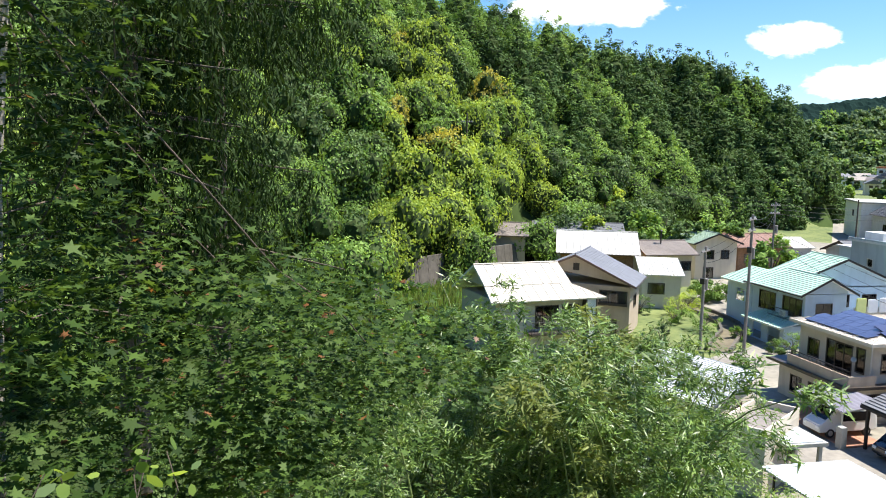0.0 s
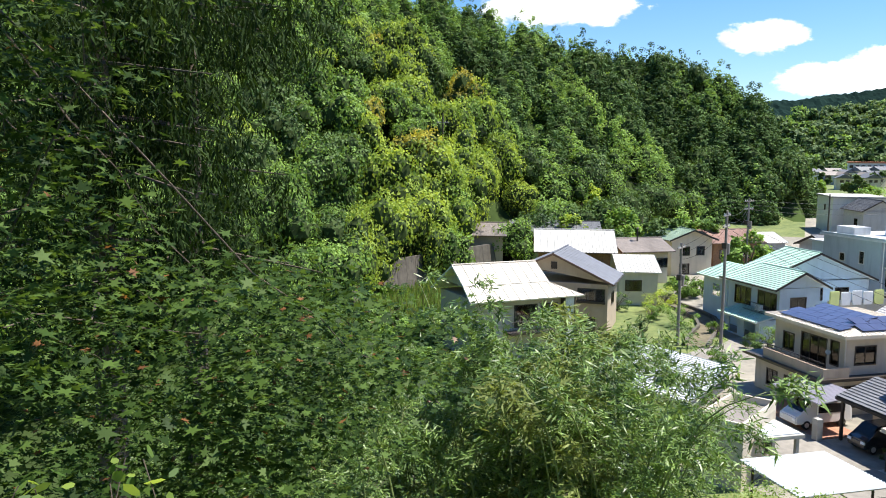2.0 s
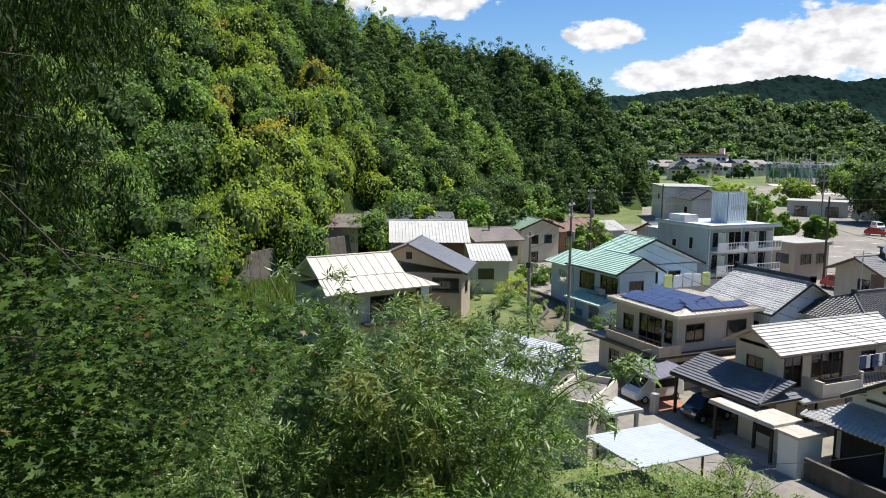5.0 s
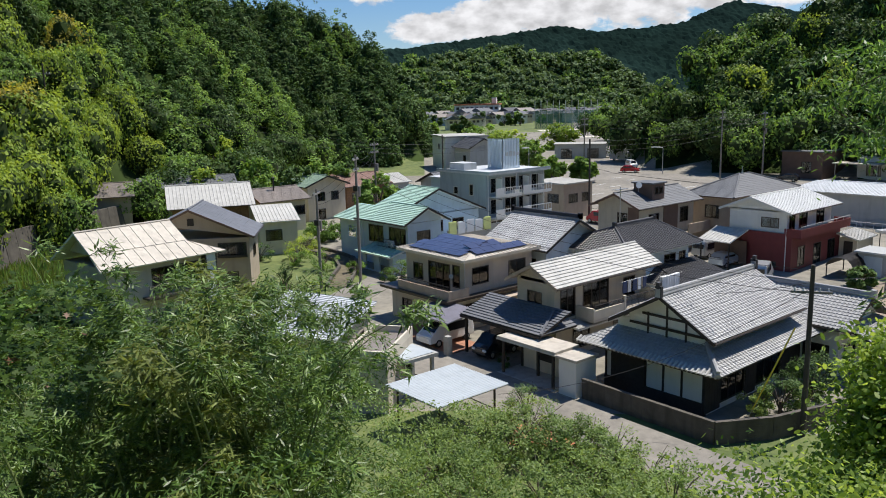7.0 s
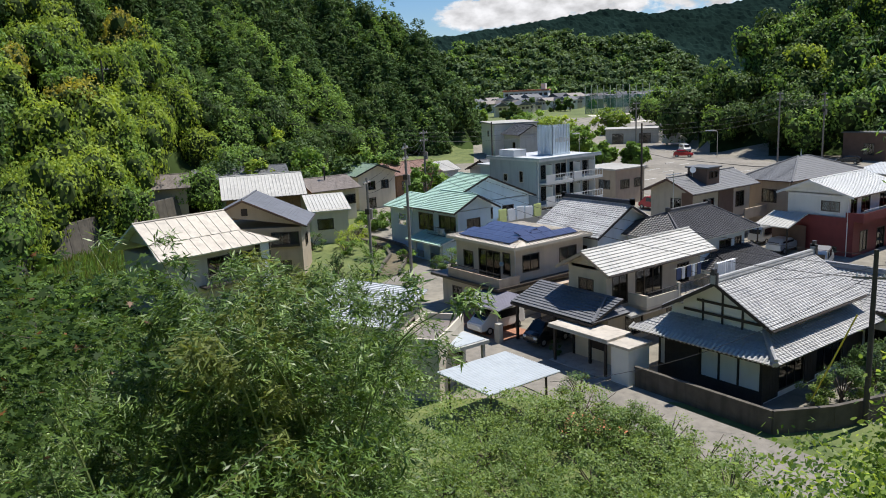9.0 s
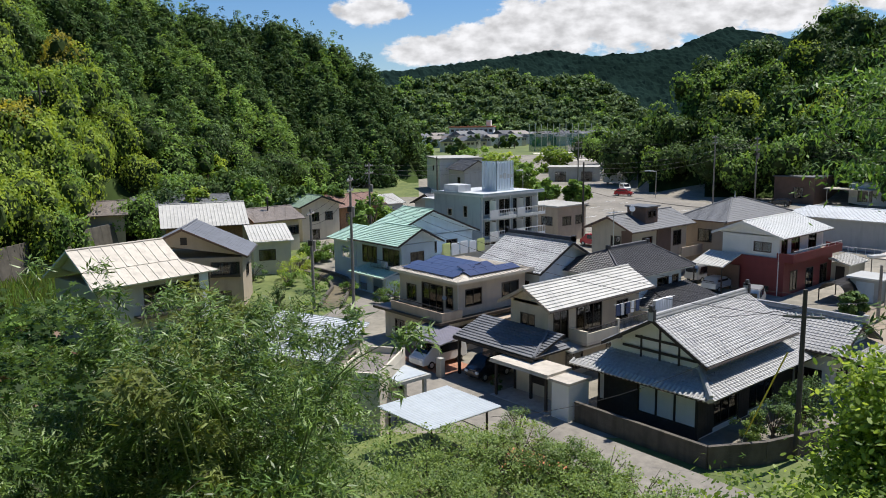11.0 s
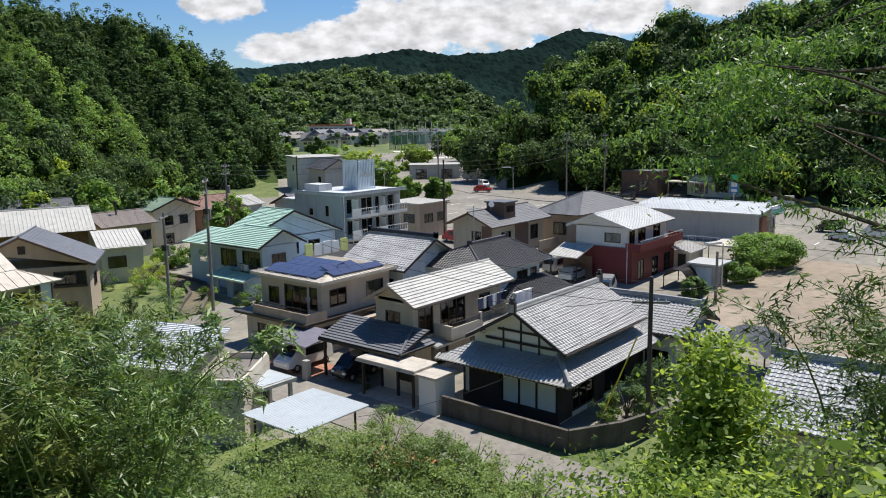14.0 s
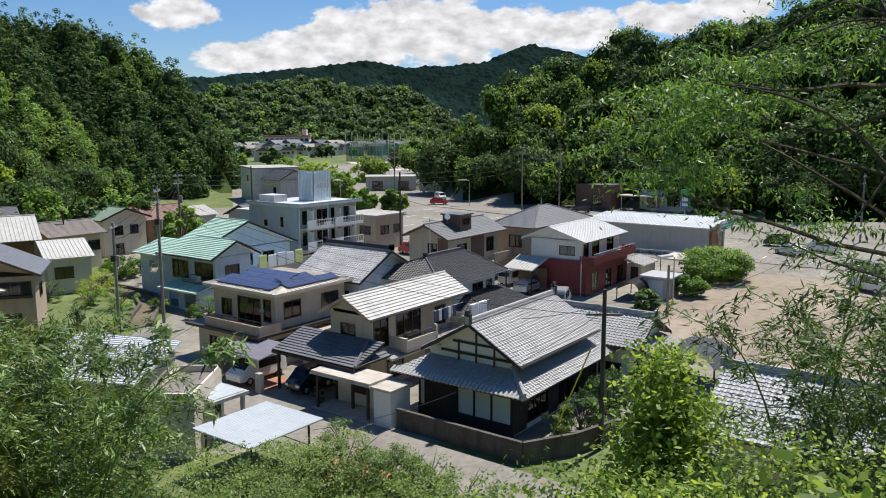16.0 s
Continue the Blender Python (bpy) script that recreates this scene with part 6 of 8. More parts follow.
sheet("yard_1", [(58, 8), (96, -4), (96, 27), (82, 27.5), (72, 29), (60, 24)], "dirt", 0.04, "bare light brown earth lot", "yard")
sheet("yard_2", [(34.95, 41.2), (38.0, 41.2), (38.0, 48.5), (35.2, 48.5)], "brick", 0.06, "reddish brick-paved forecourt", "yard")
sheet("lawn", [(37.5, 59.5), (44, 64.5), (48, 76), (45, 80), (38, 70), (35, 62)], "grass", 0.03, "grass bank beside the ditch", "lawn")
sheet("field", [(200, 175), (235, 150), (270, 185), (230, 215)], "sand", 0.1, "pale sandy sports ground", "sports field")
for i in range(9):
    for j in range(3):
        for x, y in ((100 + j * 9 + i * 0.6, 66 + i * 3.6), (106 + j * 10, 26 - i * 3.0)):
            tagged(part("marking", box((x, y, land(x, y) + 0.04, x + 5.0, y + 0.16, land(x, y) + 0.10)), "line_white"), "white painted bay line", "road marking", kind="structure")


def ditch():
    th = thing("ditch", 0, 0, 0, "curving concrete-walled ditch beside the lane", "ditch")
    mid = [(39.5, 63.0), (42.0, 66.0), (44.8, 69.0), (46.5, 72.5), (47.0, 77.0), (46.5, 82)]
    for side in (-1, 1):
        bm = bmesh.new()
        prev = None
        for i, (x, y) in enumerate(mid):
            a, b = mid[max(0, i - 1)], mid[min(len(mid) - 1, i + 1)]
            d = Vector((b[0] - a[0], b[1] - a[1])).normalized()
            n = Vector((-d.y, d.x)) * side
            ring = [bm.verts.new((x + n.x * o, y + n.y * o, land(x, y) + z)) for o, z in ((0.9, 0.0), (0.9, 0.4), (1.2, 0.4), (1.2, 0.0))]
            if prev:
                for k in range(3):
                    bm.faces.new((prev[k], prev[k + 1], ring[k + 1], ring[k]))
            prev = ring
        part("bank_wall", bm, "old_concrete", th)
    bm = bmesh.new()
    prev = None
    for i, (x, y) in enumerate(mid):
        a, b = mid[max(0, i - 1)], mid[min(len(mid) - 1, i + 1)]
        d = Vector((b[0] - a[0], b[1] - a[1])).normalized()
        n = Vector((-d.y, d.x)) * 0.9
        ring = [bm.verts.new((x + n.x * o, y + n.y * o, land(x, y) + 0.06)) for o in (-1, 1)]
        if prev:
            bm.faces.new((prev[0], prev[1], ring[1], ring[0]))
        prev = ring
    part("ditch_bed", bm, "soil", th)


ditch()


def boundary_wall():
    th = thing("boundary_wall", 0, 0, 0, "dark weathered block wall round the old house's garden", "wall")
    pts = [(35.5, 29.5), (35.4, 20.6), (38.2, 18.9), (41.4, 17.9), (50, 16.2)]
    for (xa, ya), (xb, yb) in zip(pts, pts[1:]):
        a, b = Vector((xa, ya, 0)), Vector((xb, yb, 0))
        d = (b - a).normalized()
        k = max(1, round((b - a).length / 0.4))
        n = Vector((-d.y, d.x, 0)) * 0.075
        rows = 6
        for j in range(rows):
            bm = bmesh.new()
            for i in range(k + (j % 2)):
                p = a.lerp(b, max(0, (i - 0.5 * (j % 2)) / k)) + d * 0.006
                q = a.lerp(b, min(1, (i + 1 - 0.5 * (j % 2)) / k)) - d * 0.006
                if (q - p).length < 0.03:
                    continue
                v = [bm.verts.new((c.x + s * n.x, c.y + s * n.y, z)) for z in (j * 0.2 + 0.006, j * 0.2 + 0.194) for c, s in ((p, 1), (q, 1), (q, -1), (p, -1))]
                for f in ((3, 2, 1, 0), (4, 5, 6, 7), (0, 1, 5, 4), (1, 2, 6, 5), (2, 3, 7, 6), (3, 0, 4, 7)):
                    bm.faces.new([v[t] for t in f])
            part("block_course", bm, "old_concrete", th)
        bm = bmesh.new()
        n *= 0.9
        v = [bm.verts.new((c.x + s * n.x, c.y + s * n.y, z)) for z in (0.0, 1.19) for c, s in ((a, 1), (b, 1), (b, -1), (a, -1))]
        for f in ((3, 2, 1, 0), (4, 5, 6, 7), (0, 1, 5, 4), (1, 2, 6, 5), (2, 3, 7, 6), (3, 0, 4, 7)):
            bm.faces.new([v[t] for t in f])
        part("mortar", bm, "old_concrete", th)
        bm = bmesh.new()
        n = Vector((-d.y, d.x, 0)) * 0.12
        v = [bm.verts.new((c.x + s * n.x, c.y + s * n.y, z)) for z in (1.2, 1.28) for c, s in ((a, 1), (b, 1), (b, -1), (a, -1))]
        for f in ((3, 2, 1, 0), (4, 5, 6, 7), (0, 1, 5, 4), (1, 2, 6, 5), (2, 3, 7, 6), (3, 0, 4, 7)):
            bm.faces.new([v[t] for t in f])
        part("coping", bm, "old_concrete", th)


boundary_wall()


def retaining_wall():
    th = thing("retaining_wall", 0, 0, 0, "weathered concrete retaining wall at the hill's foot", "wall")
    pts = [(2, 78), (10, 86), (18, 95), (27, 103), (36, 110)]
    for (xa, ya), (xb, yb) in zip(pts, pts[1:]):
        a, b = Vector((xa, ya, 0)), Vector((xb, yb, 0))
        d = (b - a).normalized()
        n = Vector((-d.y, d.x, 0))
        k = round((b - a).length / 2)
        for i in range(k):
            p, q = a.lerp(b, i / k) + d * 0.02, a.lerp(b, (i + 1) / k) - d * 0.02
            top = 5.0 + 0.2 * noise.noise((p.x, p.y, 3))
            bm = bmesh.new()
            v = [bm.verts.new(x) for x in ((p.x, p.y, 0), (q.x, q.y, 0), (q.x + n.x, q.y + n.y, 0), (p.x + n.x, p.y + n.y, 0),
                                           (p.x + n.x * .7, p.y + n.y * .7, top), (q.x + n.x * .7, q.y + n.y * .7, top), (q.x + n.x, q.y + n.y, top), (p.x + n.x, p.y + n.y, top))]
            for f in ((3, 2, 1, 0), (4, 5, 6, 7), (0, 1, 5, 4), (1, 2, 6, 5), (2, 3, 7, 6), (3, 0, 4, 7)):
                bm.faces.new([v[t] for t in f])
            part("panel", bm, "old_concrete", th)


retaining_wall()


# ---- poles and cables ----
def utility_pole(x, y, h, dark=False, arms=2, box_=False, rz=0.0):
    th = thing("utility_pole", x, y, land(x, y), ("dark wooden" if dark else "grey concrete") + " utility pole with cross arms and cables", "utility pole", "utility poles", rz)
    m = "dark_pole" if dark else "pole"
    part("shaft", tube((0, 0, -0.3), (0, 0, h), 0.16, 0.11, 10), m, th)
    for i in range(arms):
        z = h - (1.5 if dark else 0.5) - i * 1.0
        part("cross_arm", box((-1.0, -0.06, z, 1.0, 0.06, z + 0.12)), "pole", th)
        for s in (-0.8, -0.4, 0.4, 0.8):
            part("insulator", tube((s, 0, z + 0.1), (s, 0, z + 0.28), 0.05, 0.03, 6), "car_white", th)
    if box_:
        part("transformer", tube((0.35, 0, h - 4.0), (0.35, 0, h - 3.0), 0.28, 0.28, 12), "pole", th)
        part("junction_box", box((-0.5, -0.2, h - 3.4, -0.15, 0.2, h - 2.9)), "dark_metal", th)
    return Vector((x, y, land(x, y) + h))


P_R = utility_pole(39.8, 18.05, 9.3, True, 1, rz=-58)
P_L = utility_pole(41.8, 62.5, 12.6, False, 2, True, rz=40)
P_2 = utility_pole(38.2, 63.9, 9.6, False, 1, True, rz=40)
P_M = utility_pole(83.6, 68.5, 11.2, True, 0)
P_B = utility_pole(62.0, 88.0, 11.5, False, 2, True, rz=20)
P_F = utility_pole(30.0, 122.0, 12.0, True, 1)
P_C = utility_pole(135.9, 71.5, 12.5, False, 3, True)
P_D = utility_pole(130.2, 76.5, 12.9, False, 2)
P_E = utility_pole(118.0, 98.0, 12.0, False, 2)
P_G = utility_pole(70.8, 25.7, 5.0, False, 0)
P_H = utility_pole(126.3, 17.7, 10.0, False, 2)
P_I = utility_pole(96.0, 114.0, 9.5, True, 0)


def cable(a, b, sag, dz=0.0, r=0.014, name="cable"):
    bm = sweep([a.lerp(b, i / 14) + Vector((0, 0, dz - sag * 4 * (i / 14) * (1 - i / 14))) for i in range(15)], r, 4)
    return tagged(part(name, bm, "cable"), "thin black overhead cable sagging between poles", "cable", "overhead cables")


for a, b, s in ((P_L, P_2, 0.4), (P_L, P_B, 0.8), (P_B, P_F, 1.5), (P_L, P_R, 1.6), (P_C, P_D, 0.5), (P_D, P_E, 1.0), (P_M, P_C, 1.2), (P_B, P_E, 1.6), (P_C, P_H, 1.4)):
    for k in range(3):
        cable(a, b, s + 0.15 * k, -0.3 - 0.6 * k, 0.012 + 0.004 * (k == 2))
cable(P_R, Vector((75, 15, 8)), 1.0, -0.8)
cable(P_R, Vector((46, 34, 5.6)), 0.7, -0.9)
cable(P_R, Vector((28.7, 29.8, 3.2)), 1.2, -1.2)
th_ = thing("guy_wire", 0, 0, 0, "pole stay with yellow plastic guard", "guy wire")
part("wire", tube((39.8, 18.05, 7.6), (37.6, 20.4, 0.0), 0.012, 0.012, 5), "alu", th_)
part("guard", tube((39.32, 18.57, 5.94), (38.0, 19.97, 1.38), 0.045, 0.045, 8), "yellow", th_)


def street_lamp(x, y, h, rz):
    th = thing("street_lamp", x, y, land(x, y), "tall grey street lamp with flat white head by the road", "street lamp", "street lamps", rz)
    part("post", tube((0, 0, -0.2), (0, 0, h), 0.09, 0.06), "alu", th)
    part("arm", tube((0, 0, h), (1.0, 0, h + 0.15), 0.04), "alu", th)
    part("head", box((0.6, -0.35, h + 0.1, 2.3, 0.35, h + 0.3)), "car_white", th)


street_lamp(135.0, 92.0, 5.2, 140)
street_lamp(109.0, 104.0, 6.5, 200)
street_lamp(77.0, 27.4, 4.6, 160)


# ---- cars ----
def car(x, y, rz, paint, kind, label):
    """kind: car, van or truck; front towards +x."""
    th = thing(kind if kind != "car" else "car", x, y, land(x, y) + 0.05, label, "car" if kind == "car" else kind, "parked vehicles", rz)
    L_, W_, H_ = {"car": (3.9, 1.65, 1.45), "van": (4.4, 1.7, 1.85), "kei": (3.4, 1.48, 1.75), "truck": (5.5, 1.9, 2.6)}[kind if kind in ("car", "van", "truck") else "kei"]
    if kind == "truck":
        side = [(0, 0.45), (5.5, 0.45), (5.5, 1.2), (5.3, 2.0), (4.2, 2.05), (4.15, 0.9), (0, 0.9)]
    elif kind == "van":
        side = [(0, 0.35), (4.4, 0.35), (4.4, 0.85), (3.9, 1.05), (3.1, 1.8), (0.25, 1.85), (0.0, 1.2)]
    elif kind == "car":
        side = [(0, 0.35), (3.9, 0.35), (3.9, 0.72), (2.95, 0.88), (2.25, 1.42), (0.75, 1.45), (0.1, 0.95)]
    else:
        side = [(0, 0.3), (3.4, 0.3), (3.4, 0.8), (2.9, 0.98), (2.4, 1.65), (0.15, 1.72), (0, 1.0)]
    bm = bmesh.new()
    rows = [[bm.verts.new((a - L_ / 2, s * W_ / 2 * (1.0 if b < 1.0 else 0.86), b)) for a, b in side] for s in (-1, 1)]
    bm.faces.new(rows[0]); bm.faces.new(rows[1][::-1])
    for i in range(len(side)):
        j = (i + 1) % len(side)
        bm.faces.new((rows[0][i], rows[1][i], rows[1][j], rows[0][j]))
    bmesh.ops.bevel(bm, geom=bm.edges[:], offset=0.07, segments=2, affect="EDGES")
    body = part("body", bm, paint, th)
    # glass
    if kind != "truck":
        top, low = H_ - 0.12, 1.02
        part("side_glass", box((-L_ * 0.36, -W_ / 2 * 0.95, low, L_ * 0.13, -W_ / 2 * 0.905, top - 0.1)), "car_black", body)
        part("side_glass", box((-L_ * 0.36, W_ / 2 * 0.905, low, L_ * 0.13, W_ / 2 * 0.95, top - 0.1)), "car_black", body)
        a, b = side[3], side[4]
        bm = bmesh.new()
        v = [bm.verts.new((p[0] - L_ / 2 + 0.03, s * W_ * 0.40, p[1] + 0.02)) for p, s in (((a[0] - 0.08 * (a[0] - b[0]), a[1] + 0.1 * (b[1] - a[1])), -1), ((a[0] - 0.08 * (a[0] - b[0]), a[1] + 0.1 * (b[1] - a[1])), 1), ((b[0] + 0.05, b[1] - 0.06), 1), ((b[0] + 0.05, b[1] - 0.06), -1))]
        f = bm.faces.new(v)
        bmesh.ops.solidify(bm, geom=[f], thickness=0.03)
        part("windscreen", bm, "car_black", body)
        part("rear_glass", box((-L_ / 2 - 0.02, -W_ * 0.36, 1.1, -L_ / 2 + 0.12, W_ * 0.36, H_ - 0.3)), "car_black", body)
    else:
        part("windscreen", box((L_ / 2 - 0.2, -W_ * 0.4, 1.3, L_ / 2 - 0.04, W_ * 0.4, 1.9)), "car_black", body)
        part("cargo_box", box((-L_ / 2 + 0.05, -W_ / 2, 0.95, L_ / 2 - 1.5, W_ / 2, 2.7)), "car_white", body)
    for s in (-1, 1):
        part("headlight", box((L_ / 2 - 0.08, s * W_ * 0.36 - 0.15, 0.6, L_ / 2 + 0.015, s * W_ * 0.36 + 0.15, 0.75)), "cloth_white", body)
    for fx in (-0.31, 0.31):
        for s in (-1, 1):
            w = part("wheel", tube((fx * L_, s * (W_ / 2 - 0.18), 0.29), (fx * L_, s * (W_ / 2 + 0.01), 0.29), 0.29, 0.29, 16), "rubber", th)
            part("rim", tube((fx * L_, s * (W_ / 2 + 0.008), 0.29), (fx * L_, s * (W_ / 2 + 0.02), 0.29), 0.18, 0.16, 12), "alu", w)


car(36.6, 43.6, 180, "car_white", "van", "white van parked under a lean-to roof")
car(37.4, 39.0, 180, "car_black", "kei", "black small car parked in the shade of a carport")
car(132.9, 98.3, 300, "car_red", "car", "bright red small car at the car park")
car(83.4, 66.6, 90, "car_red", "kei", "red small van beside a shop")
car(122.9, 108.2, 20, "car_white", "kei", "white small car parked by the road")
car(125.5, 113.2, 20, "car_white", "van", "white van parked by the road")
car(119.5, 106.0, 20, "car_silver", "car", "silver car parked by the road")
car(155.2, 122.5, 310, "car_white", "van", "white van in front of a warehouse")
car(151.6, 114.6, 310, "car_white", "truck", "white box truck in front of a warehouse")
car(140.4, 103.5, 240, "car_white", "kei", "white small car on the main road")
car(141.0, 40.4, 100, "car_white", "van", "white van on the main road")
car(117.2, 27.0, 95, "car_black", "kei", "dark green car in the store car park")
car(111.0, 24.0, 60, "car_white", "car", "white car in the store car park")
car(115.1, 20.5, 60, "car_white", "van", "white van in the store car park")
car(104.0, 14.0, 60, "car_silver", "car", "silver car in the store car park")
car(92.5, 11.8, 60, "car_white", "van", "white van at the edge of the earth lot")
car(75.3, 45.2, 0, "car_silver", "van", "silver van parked by the red house")
car(72.4, 41.6, 0, "car_silver", "car", "silver car parked by the red house")
car(69.0, 36.0, 20, "car_silver", "van", "silver van beside the red house")
car(137.5, 67.5, 100, "car_black", "car", "black car below the wood")

# ---- foliage ----
rng = np.random.default_rng(7)


def unit(v):
    return v / np.maximum(1e-9, np.linalg.norm(v, axis=-1, keepdims=True))


def leaves(centres, normals, along, template, size):
    """Leaves: the template (k, 2 or 3 flat points) laid at each centre in the plane given by normal and along."""
    n = unit(normals)
    u = unit(along - (along * n).sum(1, keepdims=True) * n)
    w = np.cross(n, u)
    t = np.asarray(template, dtype=np.float32)
    s = np.asarray(size).reshape(-1, 1, 1)
    v = centres[:, None] + s * (t[None, :, 0:1] * u[:, None] + t[None, :, 1:2] * w[:, None])
    if t.shape[1] > 2:
        v = v + s * t[None, :, 2:3] * n[:, None]
    return v.reshape(-1, 3)


def fan(count, k):
    """Faces of count leaves whose k points go round."""
    i = np.arange(count)[:, None] * k
    return i + np.arange(k)[None]


LANCE = [(0, 0), (0.45, 0.11), (1, 0), (0.45, -0.11)]
OVAL = [(0, 0), (0.3, 0.24, ), (0.75, 0.2), (1, 0), (0.75, -0.2), (0.3, -0.24)]
STAR = [(-0.25, 0), (0.0, 0.12), (-0.12, 0.46), (0.22, 0.20), (0.42, 0.52), (0.46, 0.14), (1.0, 0), (0.46, -0.14), (0.42, -0.52), (0.22, -0.20), (-0.12, -0.46), (0.0, -0.12)]
BLADE = [(0, 0), (0.45, 0.25), (1, 0), (0.4, -0.25)]
TUFT = [(0, -0.4), (1.0, -0.5), (1.2, 0.35), (0.1, 0.55)]


def icosahedron():
    """The 20 triangles of an icosahedron of radius 1, as 60 points."""
    bm = bmesh.new()
    bmesh.ops.create_icosphere(bm, subdivisions=1, radius=1.0)
    v = np.array([[c.vert.co[:] for c in f.loops] for f in bm.faces]).reshape(-1, 3)
    bm.free()
    return v


ICO = icosahedron()


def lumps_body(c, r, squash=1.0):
    """The dense inside of a crown: an uneven heart for each lump, its dark colour standing in for shade."""
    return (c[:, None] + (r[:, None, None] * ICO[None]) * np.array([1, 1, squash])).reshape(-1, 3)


def crown_broad(n, seed, lobes):
    """Leaf clumps on the lumps of a crown about 1 in radius: points, outward normals and the hearts of the lumps."""
    g = np.random.default_rng(seed)
    c = unit(g.normal(size=(lobes, 3))) * g.uniform(0.45, 0.78, (lobes, 1))
    c[0] = 0
    c[:, 2] = c[:, 2] * 0.75 + 0.12
    r = g.uniform(0.30, 0.50, lobes)
    r[0] = 0.62
    w = r ** 2
    k = g.choice(lobes, n, p=w / w.sum())
    d = unit(g.normal(size=(n, 3)) + unit(c + 1e-3)[k] * 0.5 + np.array([0, 0, 0.35]))
    p = c[k] + d * (r[k] * g.uniform(0.78, 1.16, n))[:, None]
    return p, unit(d + g.normal(scale=0.42, size=(n, 3))), lumps_body(c, r * 0.72)


def crown_cedar(n, seed, lumps):
    """Clumps on the lumps of a full cone of height 1: points, normals and hearts."""
    g = np.random.default_rng(seed)
    h = 0.95 * (1 - np.sqrt(np.linspace(0.0, 1.0, lumps))) + g.normal(scale=0.015, size=lumps)
    a = np.arange(lumps) * 2.4 + g.normal(scale=0.3, size=lumps)
    r = 0.27 * np.maximum(0, 1 - h) ** 0.85 * np.minimum(1, 0.7 + 1.5 * h) * g.uniform(0.72, 1.08, lumps)
    c = np.stack([r * np.cos(a), r * np.sin(a), h], 1)
    size = (0.042 + 0.072 * np.maximum(0, 1 - h)) * g.uniform(0.85, 1.2, lumps)
    w = size ** 1.3
    k = g.choice(lumps, n, p=w / w.sum())
    d = unit(g.normal(size=(n, 3)) + np.stack([np.cos(a), np.sin(a), np.full(lumps, 0.7)], 1)[k] * 0.7)
    p = c[k] + d * (size[k] * g.uniform(0.72, 1.18, n))[:, None] * np.array([1, 1, 1.3])
    heart = np.array([[0, 0, 0.14], [0, 0, 0.34], [0, 0, 0.54], [0, 0, 0.66]])
    body = np.concatenate([lumps_body(c[12:], size[12:] * 0.62, 1.3), lumps_body(heart, np.array([0.19, 0.16, 0.10, 0.04]), 1.4)])
    return p, unit(d + g.normal(scale=0.28, size=(n, 3))), body


TUFT3 = [(-0.1, -0.5), (1.15, -0.08), (0.05, 0.5)]


def tree_template(kind, n, seed):
    g = np.random.default_rng(seed + 99)
    if kind == "cedar":
        p, nm, body = crown_cedar(n, seed, 30)
        along = np.stack([p[:, 0], p[:, 1], -0.2 * np.ones(n)], 1) + g.normal(scale=0.1, size=(n, 3))
        size = g.uniform(0.026, 0.050, n) * (1000 / n) ** 0.5
    else:
        p, nm, body = crown_broad(n, seed, (14 if n > 300 else 8) + seed % 4)
        along = g.normal(size=(n, 3))
        size = g.uniform(0.070, 0.125, n) * (1000 / n) ** 0.5
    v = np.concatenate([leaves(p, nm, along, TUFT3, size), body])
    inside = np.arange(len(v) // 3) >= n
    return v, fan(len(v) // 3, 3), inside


TEMPLATES = {}


def grove(name, spots, kind, n, material, label):
    """Many trees joined in one object; spots: x, y, z, radius or half height, turn."""
    vs, fs, ins, k = [], [], [], 0
    for i, (x, y, z, sx, sz, a) in enumerate(spots):
        key = (kind, n, i % 6)
        if key not in TEMPLATES:
            TEMPLATES[key] = tree_template(kind, n, i % 6)
        v, f, inside = TEMPLATES[key]
        c, s = math.cos(a), math.sin(a)
        q = np.stack([x + sx * (c * v[:, 0] - s * v[:, 1]), y + sx * (s * v[:, 0] + c * v[:, 1]), z + sz * v[:, 2]], 1)
        vs.append(q.astype(np.float32)); fs.append(f + k); ins.append(inside); k += len(v)
    if not vs:
        return
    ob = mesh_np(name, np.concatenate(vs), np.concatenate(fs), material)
    # hearts take the dark colour, so gaps between tufts look shaded
    ob.data.materials.append(M["twig_shade"])
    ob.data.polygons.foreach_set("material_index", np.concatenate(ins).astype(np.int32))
    return tagged(ob, label, "trees", kind="stuff")


def polar(r, a):
    th = radians(50 - a)
    return r * math.cos(th), r * math.sin(th)


